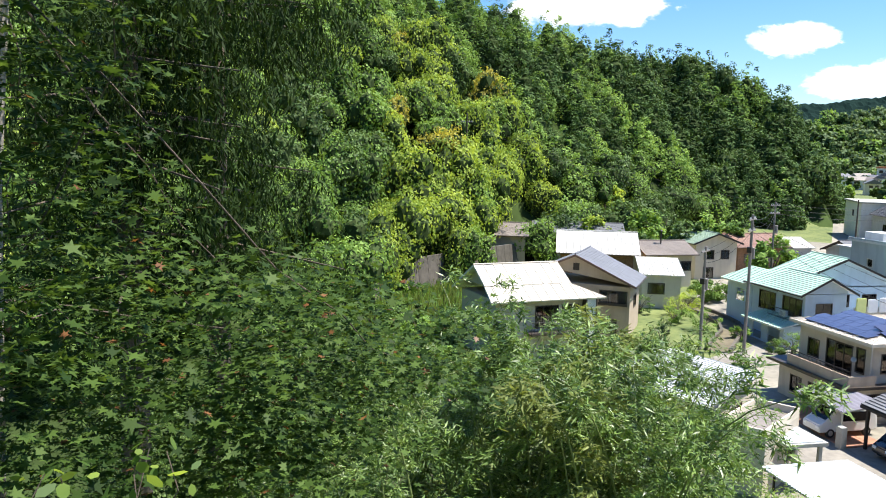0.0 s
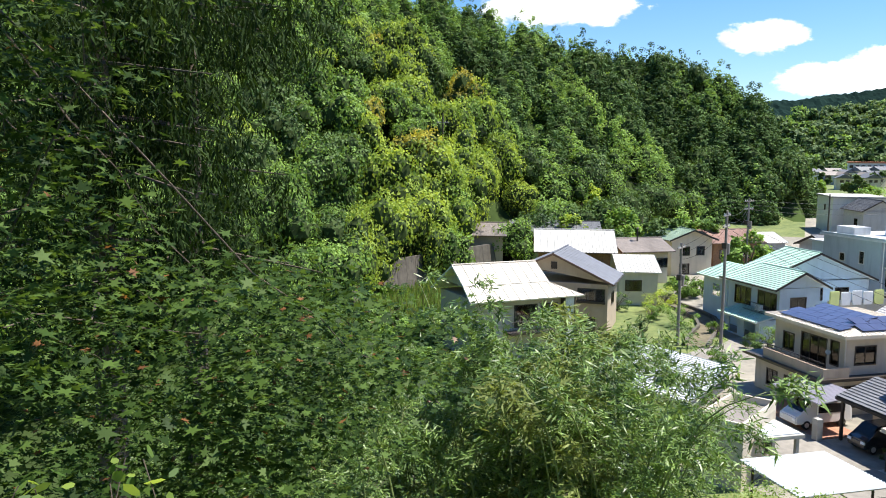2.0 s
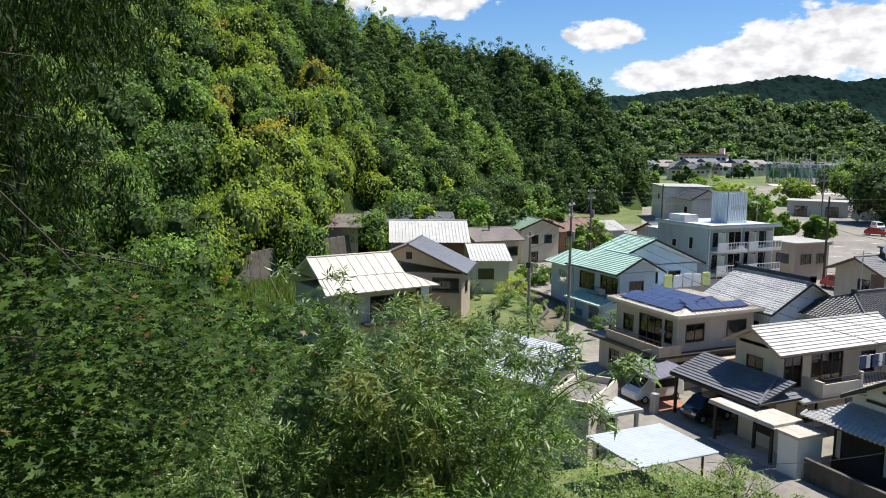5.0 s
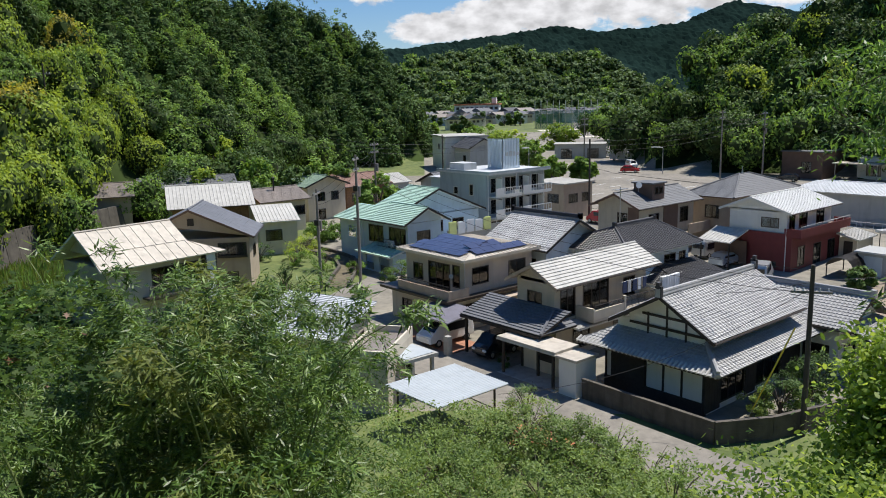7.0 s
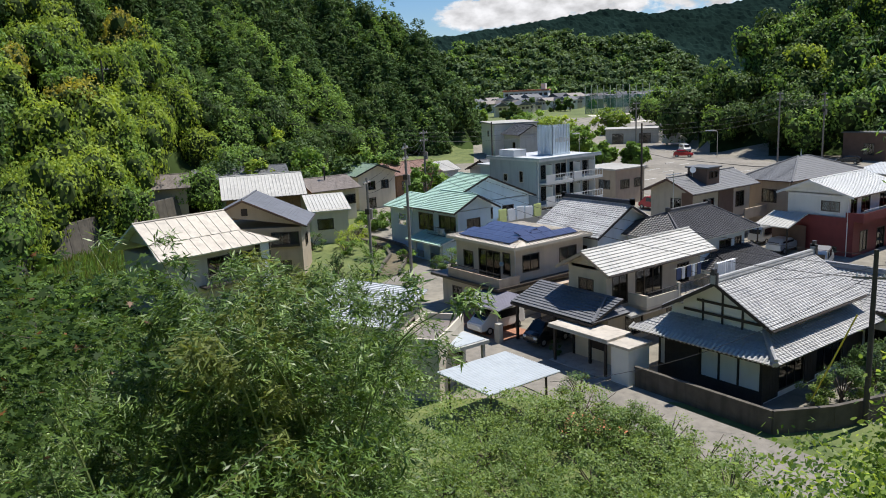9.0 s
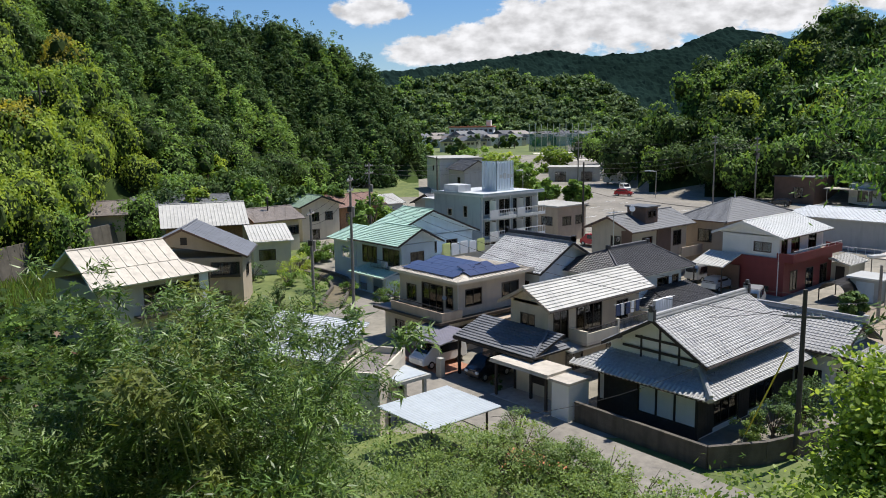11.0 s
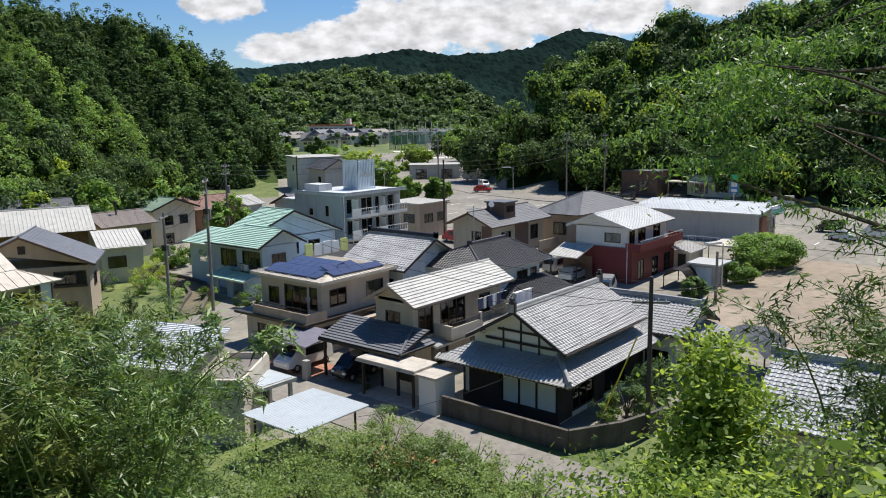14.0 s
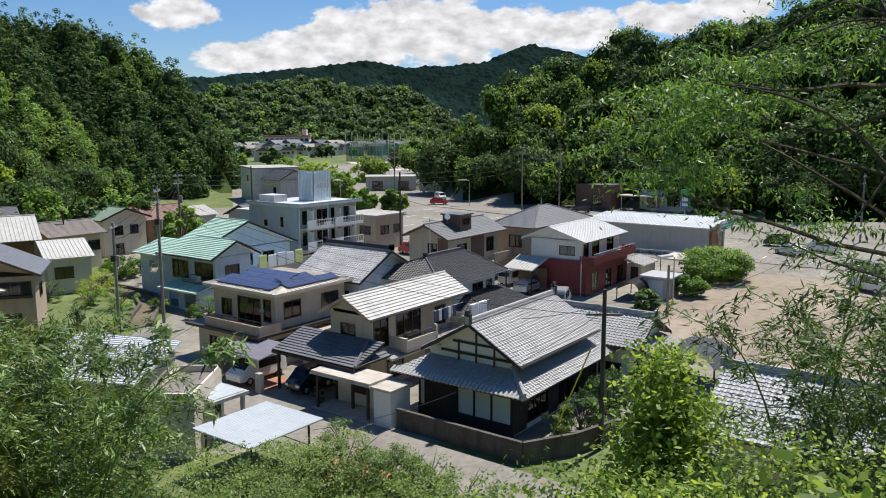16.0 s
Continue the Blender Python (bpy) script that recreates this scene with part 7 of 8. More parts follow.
def forest():
    g = np.random.default_rng(3)
    lists = {}

    def put(kind, n, m, x, y, sx, sz, lift):
        lists.setdefault((kind, n, m), []).append((x, y, land(x, y) + lift, sx, sz, g.uniform(0, 6.28)))

    def cover(rows, slope_, trees, a0, a1, gap, choose):
        a = a0
        while a < a1:
            foot = table([(q[0], q[1]) for q in rows], a)
            tan = math.tan(radians(table([(q[0], q[2]) for q in rows], a)))
            crest = (EYE - trees - valley(foot) + slope_ * foot) / max(0.05, slope_ - tan)
            r = foot - 1
            while r < max(crest, foot) + 9:
                aa, rr = a + g.uniform(-0.9, 0.9) * math.degrees(gap / r), r + g.uniform(-0.9, 0.9) * gap
                x, y = polar(rr, aa)
                choose(aa, rr, (rr - foot) / max(6, crest - foot), x, y)
                r += gap
            a += math.degrees(gap / (0.5 * (foot + max(crest, foot))))

    def left(a, r, k, x, y):
        nz = noise.noise((x * 0.03, y * 0.03, 1))
        near = r < 104
        conifer = k + 0.35 * nz > (0.62 if a < -20 else 0.42)
        if conifer:
            h = g.uniform(8.6, 12.2)
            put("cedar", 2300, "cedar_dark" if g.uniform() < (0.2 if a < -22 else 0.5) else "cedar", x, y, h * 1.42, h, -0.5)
        elif -33 < a < -21.5 and k + nz * 0.5 > -0.05 and g.uniform() < 0.68:
            s = g.uniform(3.2, 4.8)
            put("broad", 2300 if near else 1500, "broad_gold" if k > 0.3 and g.uniform() < 0.08 else "broad_bright", x, y, s, s * 1.4, s * 1.0)
        else:
            s = g.uniform(3.0, 5.0)
            put("broad", 2300 if near else 1500, "broad" if g.uniform() < (0.6 if a < -20 else 0.3) else ("broad_bright" if g.uniform() < 0.25 and a < -17 else "broad_dark"), x, y, s, s * 1.15, s * 0.9)

    def spur(a, r, k, x, y):
        if g.uniform() < 0.75:
            h = g.uniform(10.0, 14.0)
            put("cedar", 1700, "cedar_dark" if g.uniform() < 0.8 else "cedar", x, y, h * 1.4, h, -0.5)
        else:
            s = g.uniform(3.0, 4.8)
            put("broad", 800, "broad_dark", x, y, s, s * 1.25, s * 1.2)

    def right(a, r, k, x, y):
        s = g.uniform(3.6, 6.0)
        u = g.uniform()
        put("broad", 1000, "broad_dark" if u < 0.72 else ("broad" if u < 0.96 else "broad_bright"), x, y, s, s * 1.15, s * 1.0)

    def mid(a, r, k, x, y):
        s = g.uniform(4.4, 9.0)
        u = g.uniform()
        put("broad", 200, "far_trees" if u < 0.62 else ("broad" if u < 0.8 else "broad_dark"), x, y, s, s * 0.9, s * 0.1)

    cover(HILL_LEFT, 0.62, 11, -66, -9.5, 5.0, left)
    cover(HILL_SPUR, 0.62, 13, -17, -1.0, 5.2, spur)
    cover(HILL_RIGHT, 0.60, 11, 11.5, 52, 5.6, right)
    cover(HILL_MID, 0.45, 7, -6, 16.5, 7, mid)
    names = {"cedar_dark": "cedar wood with the spur's shade put into its deep green", "cedar": "dense dark green cedar wood on the hillside", "broad": "fresh green broadleaf wood on the hillside", "broad_bright": "yellow-green broadleaf and bamboo wood on the hillside", "broad_gold": "golden-leaved trees among the wood",
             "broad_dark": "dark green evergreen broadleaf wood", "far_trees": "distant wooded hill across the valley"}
    for (kind, n, m), spots in lists.items():
        grove("woodland", spots, kind, n, m, names[m])


forest()


def far_ridge():
    """The canopy of the far mountain: one uneven sheet of tree tops."""
    angles, radii = np.arange(-11, 31, 0.2), np.arange(1060, 1430, 6.0)
    verts, n = [], len(angles)
    for r in radii:
        for a in angles:
            x, y = polar(r, a)
            tops = noise.noise((x * 0.13, y * 0.13, 0)) * 4.0 + noise.noise((x * 0.035, y * 0.035, 5)) * 3.0
            verts.append((x, y, land(x, y) + 5.0 + tops))
    faces = [(j * n + i + 1, j * n + i, (j + 1) * n + i, (j + 1) * n + i + 1) for j in range(len(radii) - 1) for i in range(n - 1)]
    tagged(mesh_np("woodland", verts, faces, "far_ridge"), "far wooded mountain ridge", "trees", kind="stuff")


far_ridge()


# ---- single trees and shrubs ----
def limbs(bm, base, tips, r0, n=7):
    """A trunk from base that forks towards the tips."""
    base = Vector(base)
    for tip, fork, r in tips:
        tip, fork = Vector(tip), Vector(fork)
        mid = fork.lerp(tip, 0.5) + Vector((0, 0, 0.12 * (tip - fork).length))
        add_tube(bm, fork, mid, r, r * 0.7, n)
        add_tube(bm, mid, tip, r * 0.7, r * 0.25, n)


def cloud(name, pts, nrm, along, template, size, material, parent):
    v = leaves(np.asarray(pts), np.asarray(nrm), np.asarray(along), template, size)
    return mesh_np(name, v, fan(len(pts), len(template)), material, parent)


def leafy_tree(name, x, y, h, rad, crown_h, leaf, size, n, material, label, category, group="", bark="bark", seed=1, low=0.35, template=BLADE, stems=1):
    """A tree or shrub: trunk, limbs and a crown of single leaves in clumps."""
    g = np.random.default_rng(seed)
    th = thing(name, x, y, land(x, y), label, category, group)
    bm = bmesh.new()
    z0 = h - crown_h * 1.05
    for s in range(stems):
        off = Vector((g.normal() * 0.15, g.normal() * 0.15, 0)) * (stems > 1) * rad
        add_tube(bm, (off.x, off.y, -0.3), (off.x * 1.3, off.y * 1.3, max(0.3, z0 + 0.3 * crown_h)), 0.05 + 0.03 * h, 0.03 + 0.016 * h, 8)
    for i in range(9):
        a = i * 2.4
        d = Vector((math.cos(a), math.sin(a), 0)) * rad * g.uniform(0.5, 0.9)
        limbs(bm, (0, 0, 0), [((d.x, d.y, z0 + crown_h * g.uniform(0.45, 0.9)), (0, 0, max(0.2, z0 + crown_h * g.uniform(0.0, 0.3))), 0.015 + 0.009 * h)], 0.1, 5)
    part("trunk", bm, bark, th)
    k = max(5, int(n / 90))
    c = unit(g.normal(size=(k, 3))) * g.uniform(0.45, 1.0, (k, 1)) ** 0.5
    c[:, 2] = c[:, 2] * 0.95 + 0.35 - low
    i = g.integers(0, k, n)
    d = unit(g.normal(size=(n, 3)))
    p = c[i] * 0.86 + d * (g.uniform(0.1, 1, n) ** 0.5 * g.uniform(0.14, 0.30, k)[i])[:, None]
    pts = p * np.array([rad, rad, crown_h * 0.5]) + np.array([0, 0, z0 + crown_h * 0.5])
    nrm = unit(p * 0.6 + np.array([0, 0, 0.7]) + g.normal(scale=0.5, size=(n, 3)))
    cloud("crown", pts, nrm, g.normal(size=(n, 3)) + p, template, g.uniform(0.7, 1.25, n) * size, material, th)["kind"] = "stuff"
    return th


# fruit trees on the flat strip above the lane
ORCHARD = [(-2.5, 33, 2.6), (1.5, 35, 2.2), (3.2, 30, 2.4), (5.0, 37.5, 2.9), (7.0, 33, 2.6), (8.3, 37.5, 2.7), (9.8, 31.5, 2.3), (10.8, 37.5, 2.5), (12.8, 34.5, 2.6), (14.5, 31.5, 2.4),
           (0.2, 29.0, 2.2), (5.6, 27.0, 2.3), (-3.4, 28.5, 2.4), (9.0, 27.0, 2.4), (12.2, 27.5, 2.3), (16.0, 28.5, 2.4), (2.6, 26.0, 2.1),
           (0.5, 37.0, 2.8), (3.0, 38.5, 2.8), (6.2, 39.0, 3.0), (9.5, 37.0, 2.9), (12.5, 36.0, 2.8), (15.0, 34.5, 2.8), (17.0, 33.0, 2.8), (-1.0, 35.5, 2.4), (18.2, 30.5, 2.7), (-4.6, 31.5, 2.4), (-6.2, 28.0, 2.5),
           (2.0, 32.0, 2.6), (11.0, 33.5, 2.8), (19.2, 28.0, 2.6), (21.2, 26.0, 2.6), (20.4, 31.0, 2.4), (14.0, 29.5, 2.5)]
for i, (a, r, h) in enumerate(ORCHARD):
    x, y = polar(r, a)
    leafy_tree("fruit_tree", x, y, h, h * 0.72, h * 1.0, None, 0.15, 2600, "shrub", "low spreading fruit tree with small fresh green leaves", "tree", "fruit trees", seed=20 + i)
leafy_tree("lane_shrub", 29.6, 28.6, 3.0, 1.2, 2.4, None, 0.16, 1500, "bamboo", "airy young tree beside the carport", "tree", seed=41, template=LANCE)
sheet("terrace", [(27.5, 27.8), (30.0, 25.2), (31.0, 27.0), (29.8, 29.4)], "terracotta", 0.05, "small patch of orange-red paving below the carport", "paving")

# garden of the old house and yards
for x, y, h, r, n, m, nm, lb in ((40.3, 20.9, 2.0, 1.0, 2200, "shrub", "garden_pine", "clipped garden pine with cloud-shaped tufts"), (41.6, 20.2, 2.8, 1.3, 2400, "broad_dark", "garden_pine", "dark green clipped garden shrub"),
                                 (42.8, 19.3, 1.8, 0.9, 1500, "shrub", "garden_shrub", "small green garden shrub in flower"), (45.4, 20.2, 3.2, 1.7, 5000, "broad_dark", "garden_tree", "round dark green garden tree"),
                                 (89.6, 27.0, 4.2, 4.4, 9000, "broad", "wide_bush", "large spreading green bush on the bare lot"), (80.2, 26.6, 2.6, 1.9, 3200, "broad", "round_bush", "round green bush on the bare lot"),
                                 (72.0, 28.5, 2.2, 1.7, 1800, "broad_dark", "round_bush", "dark green bush beside the car"), (45.5, 60.8, 2.4, 1.8, 1800, "broad", "hedge_bush", "green bush by the blue-grey house"),
                                 (48.6, 60.2, 2.0, 1.5, 1500, "broad_dark", "hedge_bush", "dark bush by the blue-grey house"), (42.5, 70.5, 2.6, 2.0, 2000, "broad", "hedge_bush", "green bush by the ditch"),
                                 (43.2, 76.5, 2.8, 2.2, 2000, "broad_bright", "hedge_bush", "light green bush by the ditch"), (34.9, 65.0, 3.2, 1.2, 1800, "broad_dark", "cypress_bush", "upright conifer bush by a house"),
                                 (31.5, 62.5, 2.6, 1.6, 1800, "broad", "hedge_bush", "green bush beside the house"), (69.5, 45.6, 2.6, 1.2, 1200, "broad", "palm_bush", "spiky green plant by the grey house"),
                                 (63.5, 83.5, 3.0, 2.2, 1800, "broad_dark", "hedge_bush", "green bush along the lane"), (35.8, 36.6, 1.3, 0.5, 700, "broad_dark", "potted_shrub", "dark potted shrub by the gate"),
                                 (51.0, 84.0, 3.0, 2.4, 2000, "broad", "hedge_bush", "green bush by the ditch"), (30.6, 43.0, 1.6, 1.6, 1200, "shrub", "lane_bush", "light green weeds along the lane")):
    leafy_tree(nm, x, y, h, r, h * 0.95, None, 0.14 if x < 50 else 0.17, n if x < 50 else int(n * 1.4), m, lb, "bush", seed=int(x * 7 + y), template=BLADE if x < 50 else TUFT)
for i, (a, r, h, rad, m) in enumerate(((-4.8, 108, 8, 3.4, "broad"), (-10.5, 118, 9, 3.6, "broad_dark"), (-8.0, 124, 8, 3.5, "broad"), (-17, 122, 8, 3.2, "broad_bright"), (-13.2, 128, 9, 3.8, "broad"), (4.8, 185, 9, 6, "broad_bright"),
                                       (6.5, 176, 7, 4.5, "broad"), (10.2, 150, 5, 2.6, "broad"), (7.9, 152, 5, 2.8, "broad"), (8.6, 225, 8, 6, "broad_bright"), (3.0, 230, 8, 6, "broad"))):
    x, y = polar(r, a)
    leafy_tree("tree", x, y, h, rad, h * 1.0, None, 0.32 if r < 150 else 0.45, 3000, m, "leafy green tree standing among the houses", "tree", "trees in the valley", seed=70 + i, template=TUFT)


def rough_grass():
    """Long dry and green grass on the bank beside the houses."""
    g = np.random.default_rng(77)
    for m, n, lb in (("bamboo_dry", 9000, "long dry grass on the bank at the hill's foot"), ("broad", 9000, "long green grass on the bank at the hill's foot")):
        a, r = g.uniform(-36, -20.5, n), g.uniform(46, 100, n)
        t = np.radians(50 - a)
        x, y = r * np.cos(t), r * np.sin(t)
        keep = ~((x > 16) & (x < 42) & (y > 60) & (y < 80) & (a > -27)) & ~((x > 31) & (y > 79))
        x, y = x[keep], y[keep]
        p = np.array([(u, v, land(u, v) - 0.05) for u, v in zip(x, y)])
        k = len(p)
        ob = mesh_np("rough_grass", leaves(p, g.normal(size=(k, 3)) * np.array([1, 1, 0.1]), g.normal(scale=0.35, size=(k, 3)) + np.array([0, 0, 1.0]), [(0, -0.10), (1, 0), (0, 0.10)], g.uniform(0.5, 1.3, k)), fan(k, 3), m)
        tagged(ob, lb, "grass", kind="stuff")


rough_grass()
g = np.random.default_rng(55)
for i in range(26):
    a, r = -18.5 + 11.0 * ((i * 0.618034) % 1.0), g.uniform(118, 152)
    x, y = polar(r, a)
    h = g.uniform(3.5, 7.5)
    leafy_tree("foot_tree", x, y, h, h * 0.55, h, None, 0.3, 1500, ("broad", "broad_dark", "broad_bright")[i % 3], "leafy green tree at the foot of the wood", "tree", "trees at the wood's foot", seed=800 + i, template=TUFT)
for i, (x, y, h, m) in enumerate(((50.3, 83.6, 3.0, "broad"), (51.5, 78.0, 2.6, "broad_dark"), (46.3, 80.5, 2.4, "broad_bright"), (44.0, 66.5, 1.6, "broad"), (44.4, 61.0, 1.8, "broad_dark"), (38.6, 58.0, 1.5, "broad"),
                                  (33.0, 61.4, 2.4, "broad"), (31.8, 58.6, 2.0, "broad_bright"), (28.6, 53.2, 2.2, "broad"), (30.0, 50.5, 1.8, "broad_dark"), (36.0, 62.4, 1.6, "broad_bright"), (58.8, 86.3, 2.8, "broad"), (54.6, 86.0, 2.4, "broad_dark"),
                                  (26.5, 56.5, 2.4, "broad"), (30.2, 65.5, 2.6, "broad_dark"), (41.0, 74.0, 2.2, "broad"), (39.6, 79.0, 2.4, "broad_dark"))):
    leafy_tree("yard_bush", x, y, h, h * 0.75, h * 0.98, None, 0.17, 1300, m, "leafy garden bush beside the lane and ditch", "bush", "bushes by the lane", seed=900 + i, template=BLADE)
g = np.random.default_rng(31)
for i in range(40):
    a, r = -42 + 17 * ((i * 0.618034) % 1.0), g.uniform(36, 94)
    x, y = polar(r, a)
    h = g.uniform(1.8, 3.2)
    leafy_tree("slope_tree", x, y, h, h * 0.85, h * 0.98, None, 0.2, 1300, "broad" if i % 3 else "broad_dark", "bushy green shrub on the slope beside the houses", "bush", "bushes on the slope", seed=400 + i, template=TUFT)
for i in range(34):
    a, r = g.uniform(-1.5, 12.5), g.uniform(255, 420)
    if 3.0 < a < 11.5 and r < 345:
        continue
    x, y = polar(r, a)
    h = g.uniform(5, 9)
    leafy_tree("tree", x, y, h, h * 0.45, h, None, 0.75, 700, "broad" if i % 2 else "broad_dark", "leafy green tree far up the valley", "tree", "trees in the valley", seed=500 + i, template=TUFT)


# ---- bamboo thicket below the camera ----
def bamboo_kind(k, h, lean, n, material):
    """One bamboo: bending culm, thin twigs and hanging lance leaves, built at the origin."""
    g = np.random.default_rng(300 + k)
    pts = []
    for i in range(13):
        t = i / 12
        pts.append(Vector((lean * t ** 2.6, 0.25 * lean * t ** 3, h * (t - 0.10 * t ** 4 * lean))))
    bm = sweep(pts, [0.028 * (1 - 0.8 * i / 12) for i in range(13)], 6)
    tw, ends = bmesh.new(), []
    for i in range(20):
        t = g.uniform(0.22, 1.0)
        f = t * 12
        a = pts[min(11, int(f))].lerp(pts[min(12, int(f) + 1)], f - int(f))
        d = Vector((g.normal(), g.normal(), g.uniform(0.0, 0.7))).normalized() * g.uniform(0.35, 1.1) * (1.15 - 0.5 * t)
        b = a + d
        c = b + Vector((d.x * 0.35, d.y * 0.35, -0.28 * d.length))
        add_tube(tw, a, b, 0.006, 0.004, 4); add_tube(tw, b, c, 0.004, 0.002, 4)
        ends += [(a.lerp(b, 0.5), d), (a.lerp(b, 0.75), d), (b, d), (b.lerp(c, 0.5), d), (c, d)]
    e = np.array([p for p, d in ends]); dd = np.array([d for p, d in ends])
    i = g.integers(0, len(e), n)
    p = e[i] + g.normal(scale=0.06, size=(n, 3))
    along = unit(dd[i] + g.normal(scale=0.7, size=(n, 3))) + np.array([0, 0, -0.75])
    nrm = unit(g.normal(scale=0.6, size=(n, 3)) + np.array([0, 0, 1.0]))
    return bm, tw, p, nrm, along, g.uniform(0.13, 0.24, n) * (0.68 if material == "shaded_bamboo" else 1.0), material


def bamboos():
    kinds = []
    for k, (h, lean, m) in enumerate(((7.2, 1.2, "bamboo"), (6.2, 1.8, "bamboo"), (5.2, 1.3, "shaded_bamboo"), (6.8, 2.2, "bamboo"), (4.6, 1.0, "bamboo_dry"), (7.8, 1.6, "bamboo"), (6.6, 1.5, "shaded_bamboo"))):
        bm, tw, p, nrm, along, size, m = bamboo_kind(k, h, lean, 2000, m)
        th = thing("bamboo", 0, 0, -400, "slender bending bamboo with drooping narrow leaves" if m == "bamboo" else ("bamboo with partly dry yellowish leaves" if m == "bamboo_dry" else "bamboo with shade put into its darker leaf colour"), "bamboo", "bamboo thicket")
        part("culm", bm, "culm", th)
        part("twig_spray", tw, "culm", th)["kind"] = "stuff"
        cloud("foliage", p, nrm, along, [(0, 0), (0.4, 0.085), (1, 0), (0.4, -0.085)], size, m, th)["kind"] = "stuff"
        kinds.append([th, h, False])
    g = np.random.default_rng(11)

    DARK, DRY, MIXED = (2, 6, 2, 6, 0, 5), (4, 0, 4, 1, 3, 6, 4), (0, 1, 2, 3, 5, 6)

    def plant(a, r, top, pick=None):
        """Stand a bamboo so that its tip reaches the height angle top."""
        x, y = polar(r, a)
        z = land(x, y)
        want = EYE + r * math.tan(radians(top)) - z
        k = pick if pick is not None else int(g.choice(DARK if a > -14 else (DRY if -23 < a else MIXED)))
        th, h, used = kinds[k]
        s = max(0.55, min(1.5, want / (h * 0.93)))
        m = pose(x, y, z - 0.05, 0, 0, g.uniform(0, 360))
        if not used:
            th.matrix_basis = m @ Matrix.Scale(s, 4)
            kinds[k][2] = True
        else:
            c = copy_thing(th, m)
            c.scale = (s, s, s)

    tops = [(-60, -13), (-50, -13.5), (-42, -12.5), (-34, -12.0), (-27, -10.6), (-20, -10.2), (-14, -10.5), (-9, -13.5), (-6.5, -16.5), (-4.6, -23)]
    for j in range(64):
        a = -52 + 41.0 * ((j * 0.618034) % 1.0)
        r = g.uniform(11.5, 20)
        plant(a, r, table(tops, a) - abs(g.normal(scale=2.8)))
    for a, r, t, k in ((-24.5, 14, -7.8, 0), (-20.5, 13.5, -7.2, 5), (-22.4, 15, -8.2, 3), (-11.8, 13.0, -8.4, 3), (-12.0, 14.5, -10.0, 1), (-12.8, 15, -10, 0), (-21, 14, -9.2, 1), (-24, 15, -9.8, 0), (-11.0, 14.0, -14.0, 2), (-17.5, 16, -9.6, 4), (-18.5, 16.5, -10.2, 4)):
        plant(a, r, t, k)
    for j in range(14):
        a = -15.0 + 4.6 * ((j * 0.618034) % 1.0)
        plant(a, g.uniform(12, 17.5), table(tops, a) - abs(g.normal(scale=2.0)), (2, 0, 6, 5)[j % 4])
    # a second stand to the other side; the big tree's shade is put into its leaf colour
    for j in range(9):
        a = 38.6 + 9.0 * ((j * 0.618034) % 1.0)
        plant(a, g.uniform(11, 14), -7.5 - 1.0 * abs(g.normal(scale=4)), 6 if j % 2 else 2)
    for a, r, t in ((38.2, 12.5, -4.0), (40.0, 13, -1.5), (43.5, 13, -3.5)):
        plant(a, r, t, 6)
    for th, h, used in kinds:
        if not used:
            th.matrix_basis = pose(*polar(18, -48), 5.0)


bamboos()


# ---- maple, cedar, evergreen oak and shrubs close to the camera ----
def spray_points(g, boxes, spread=0.27, each=38):
    """Points in flat leaf sprays; boxes: azimuth from, to, height angle from, to, distance from, to, count."""
    out, up = [], []
    for a0, a1, e0, e1, r0, r1, n in boxes:
        k = max(3, n // each)
        ca, ce, cr = g.uniform(a0, a1, k), g.uniform(e0, e1, k), g.uniform(r0, r1, k)
        i = g.integers(0, k, n)
        th = np.radians(50 - ca[i])
        base = np.stack([cr[i] * np.cos(th), cr[i] * np.sin(th), EYE + cr[i] * np.tan(np.radians(ce[i]))], 1)
        tilt = g.normal(scale=0.16, size=(k, 2))[i]
        off = g.normal(scale=spread, size=(n, 2))
        dz = (off * tilt).sum(1) - 0.35 * (off ** 2).sum(1) + g.normal(scale=0.03, size=n)
        out.append(base + np.stack([off[:, 0], off[:, 1], dz], 1))
        up.append(np.stack([-tilt[:, 0] + 0.5 * off[:, 0], -tilt[:, 1] + 0.5 * off[:, 1], np.ones(n)], 1))
    return np.concatenate(out), np.concatenate(up)


def branch_net(th, root, pts, g, r0, count, material, name="branch"):
    """Branches that wander from the root to some of the points, each a part."""
    root = Vector(root)
    for i in g.choice(len(pts), count, replace=False):
        tip = Vector(pts[i])
        w = r0 * g.uniform(0.4, 0.9)
        side = Vector((g.normal(), g.normal(), g.normal())) * 0.14 * (tip - root).length
        line = [root.lerp(tip, k / 8) + side * math.sin(k / 8 * math.pi) + Vector((g.normal(), g.normal(), g.normal())) * 0.03 * (k > 0) for k in range(9)]
        part(name, sweep(line, [max(0.003, w * (1 - 0.88 * k / 8)) for k in range(9)], 5), material, th)


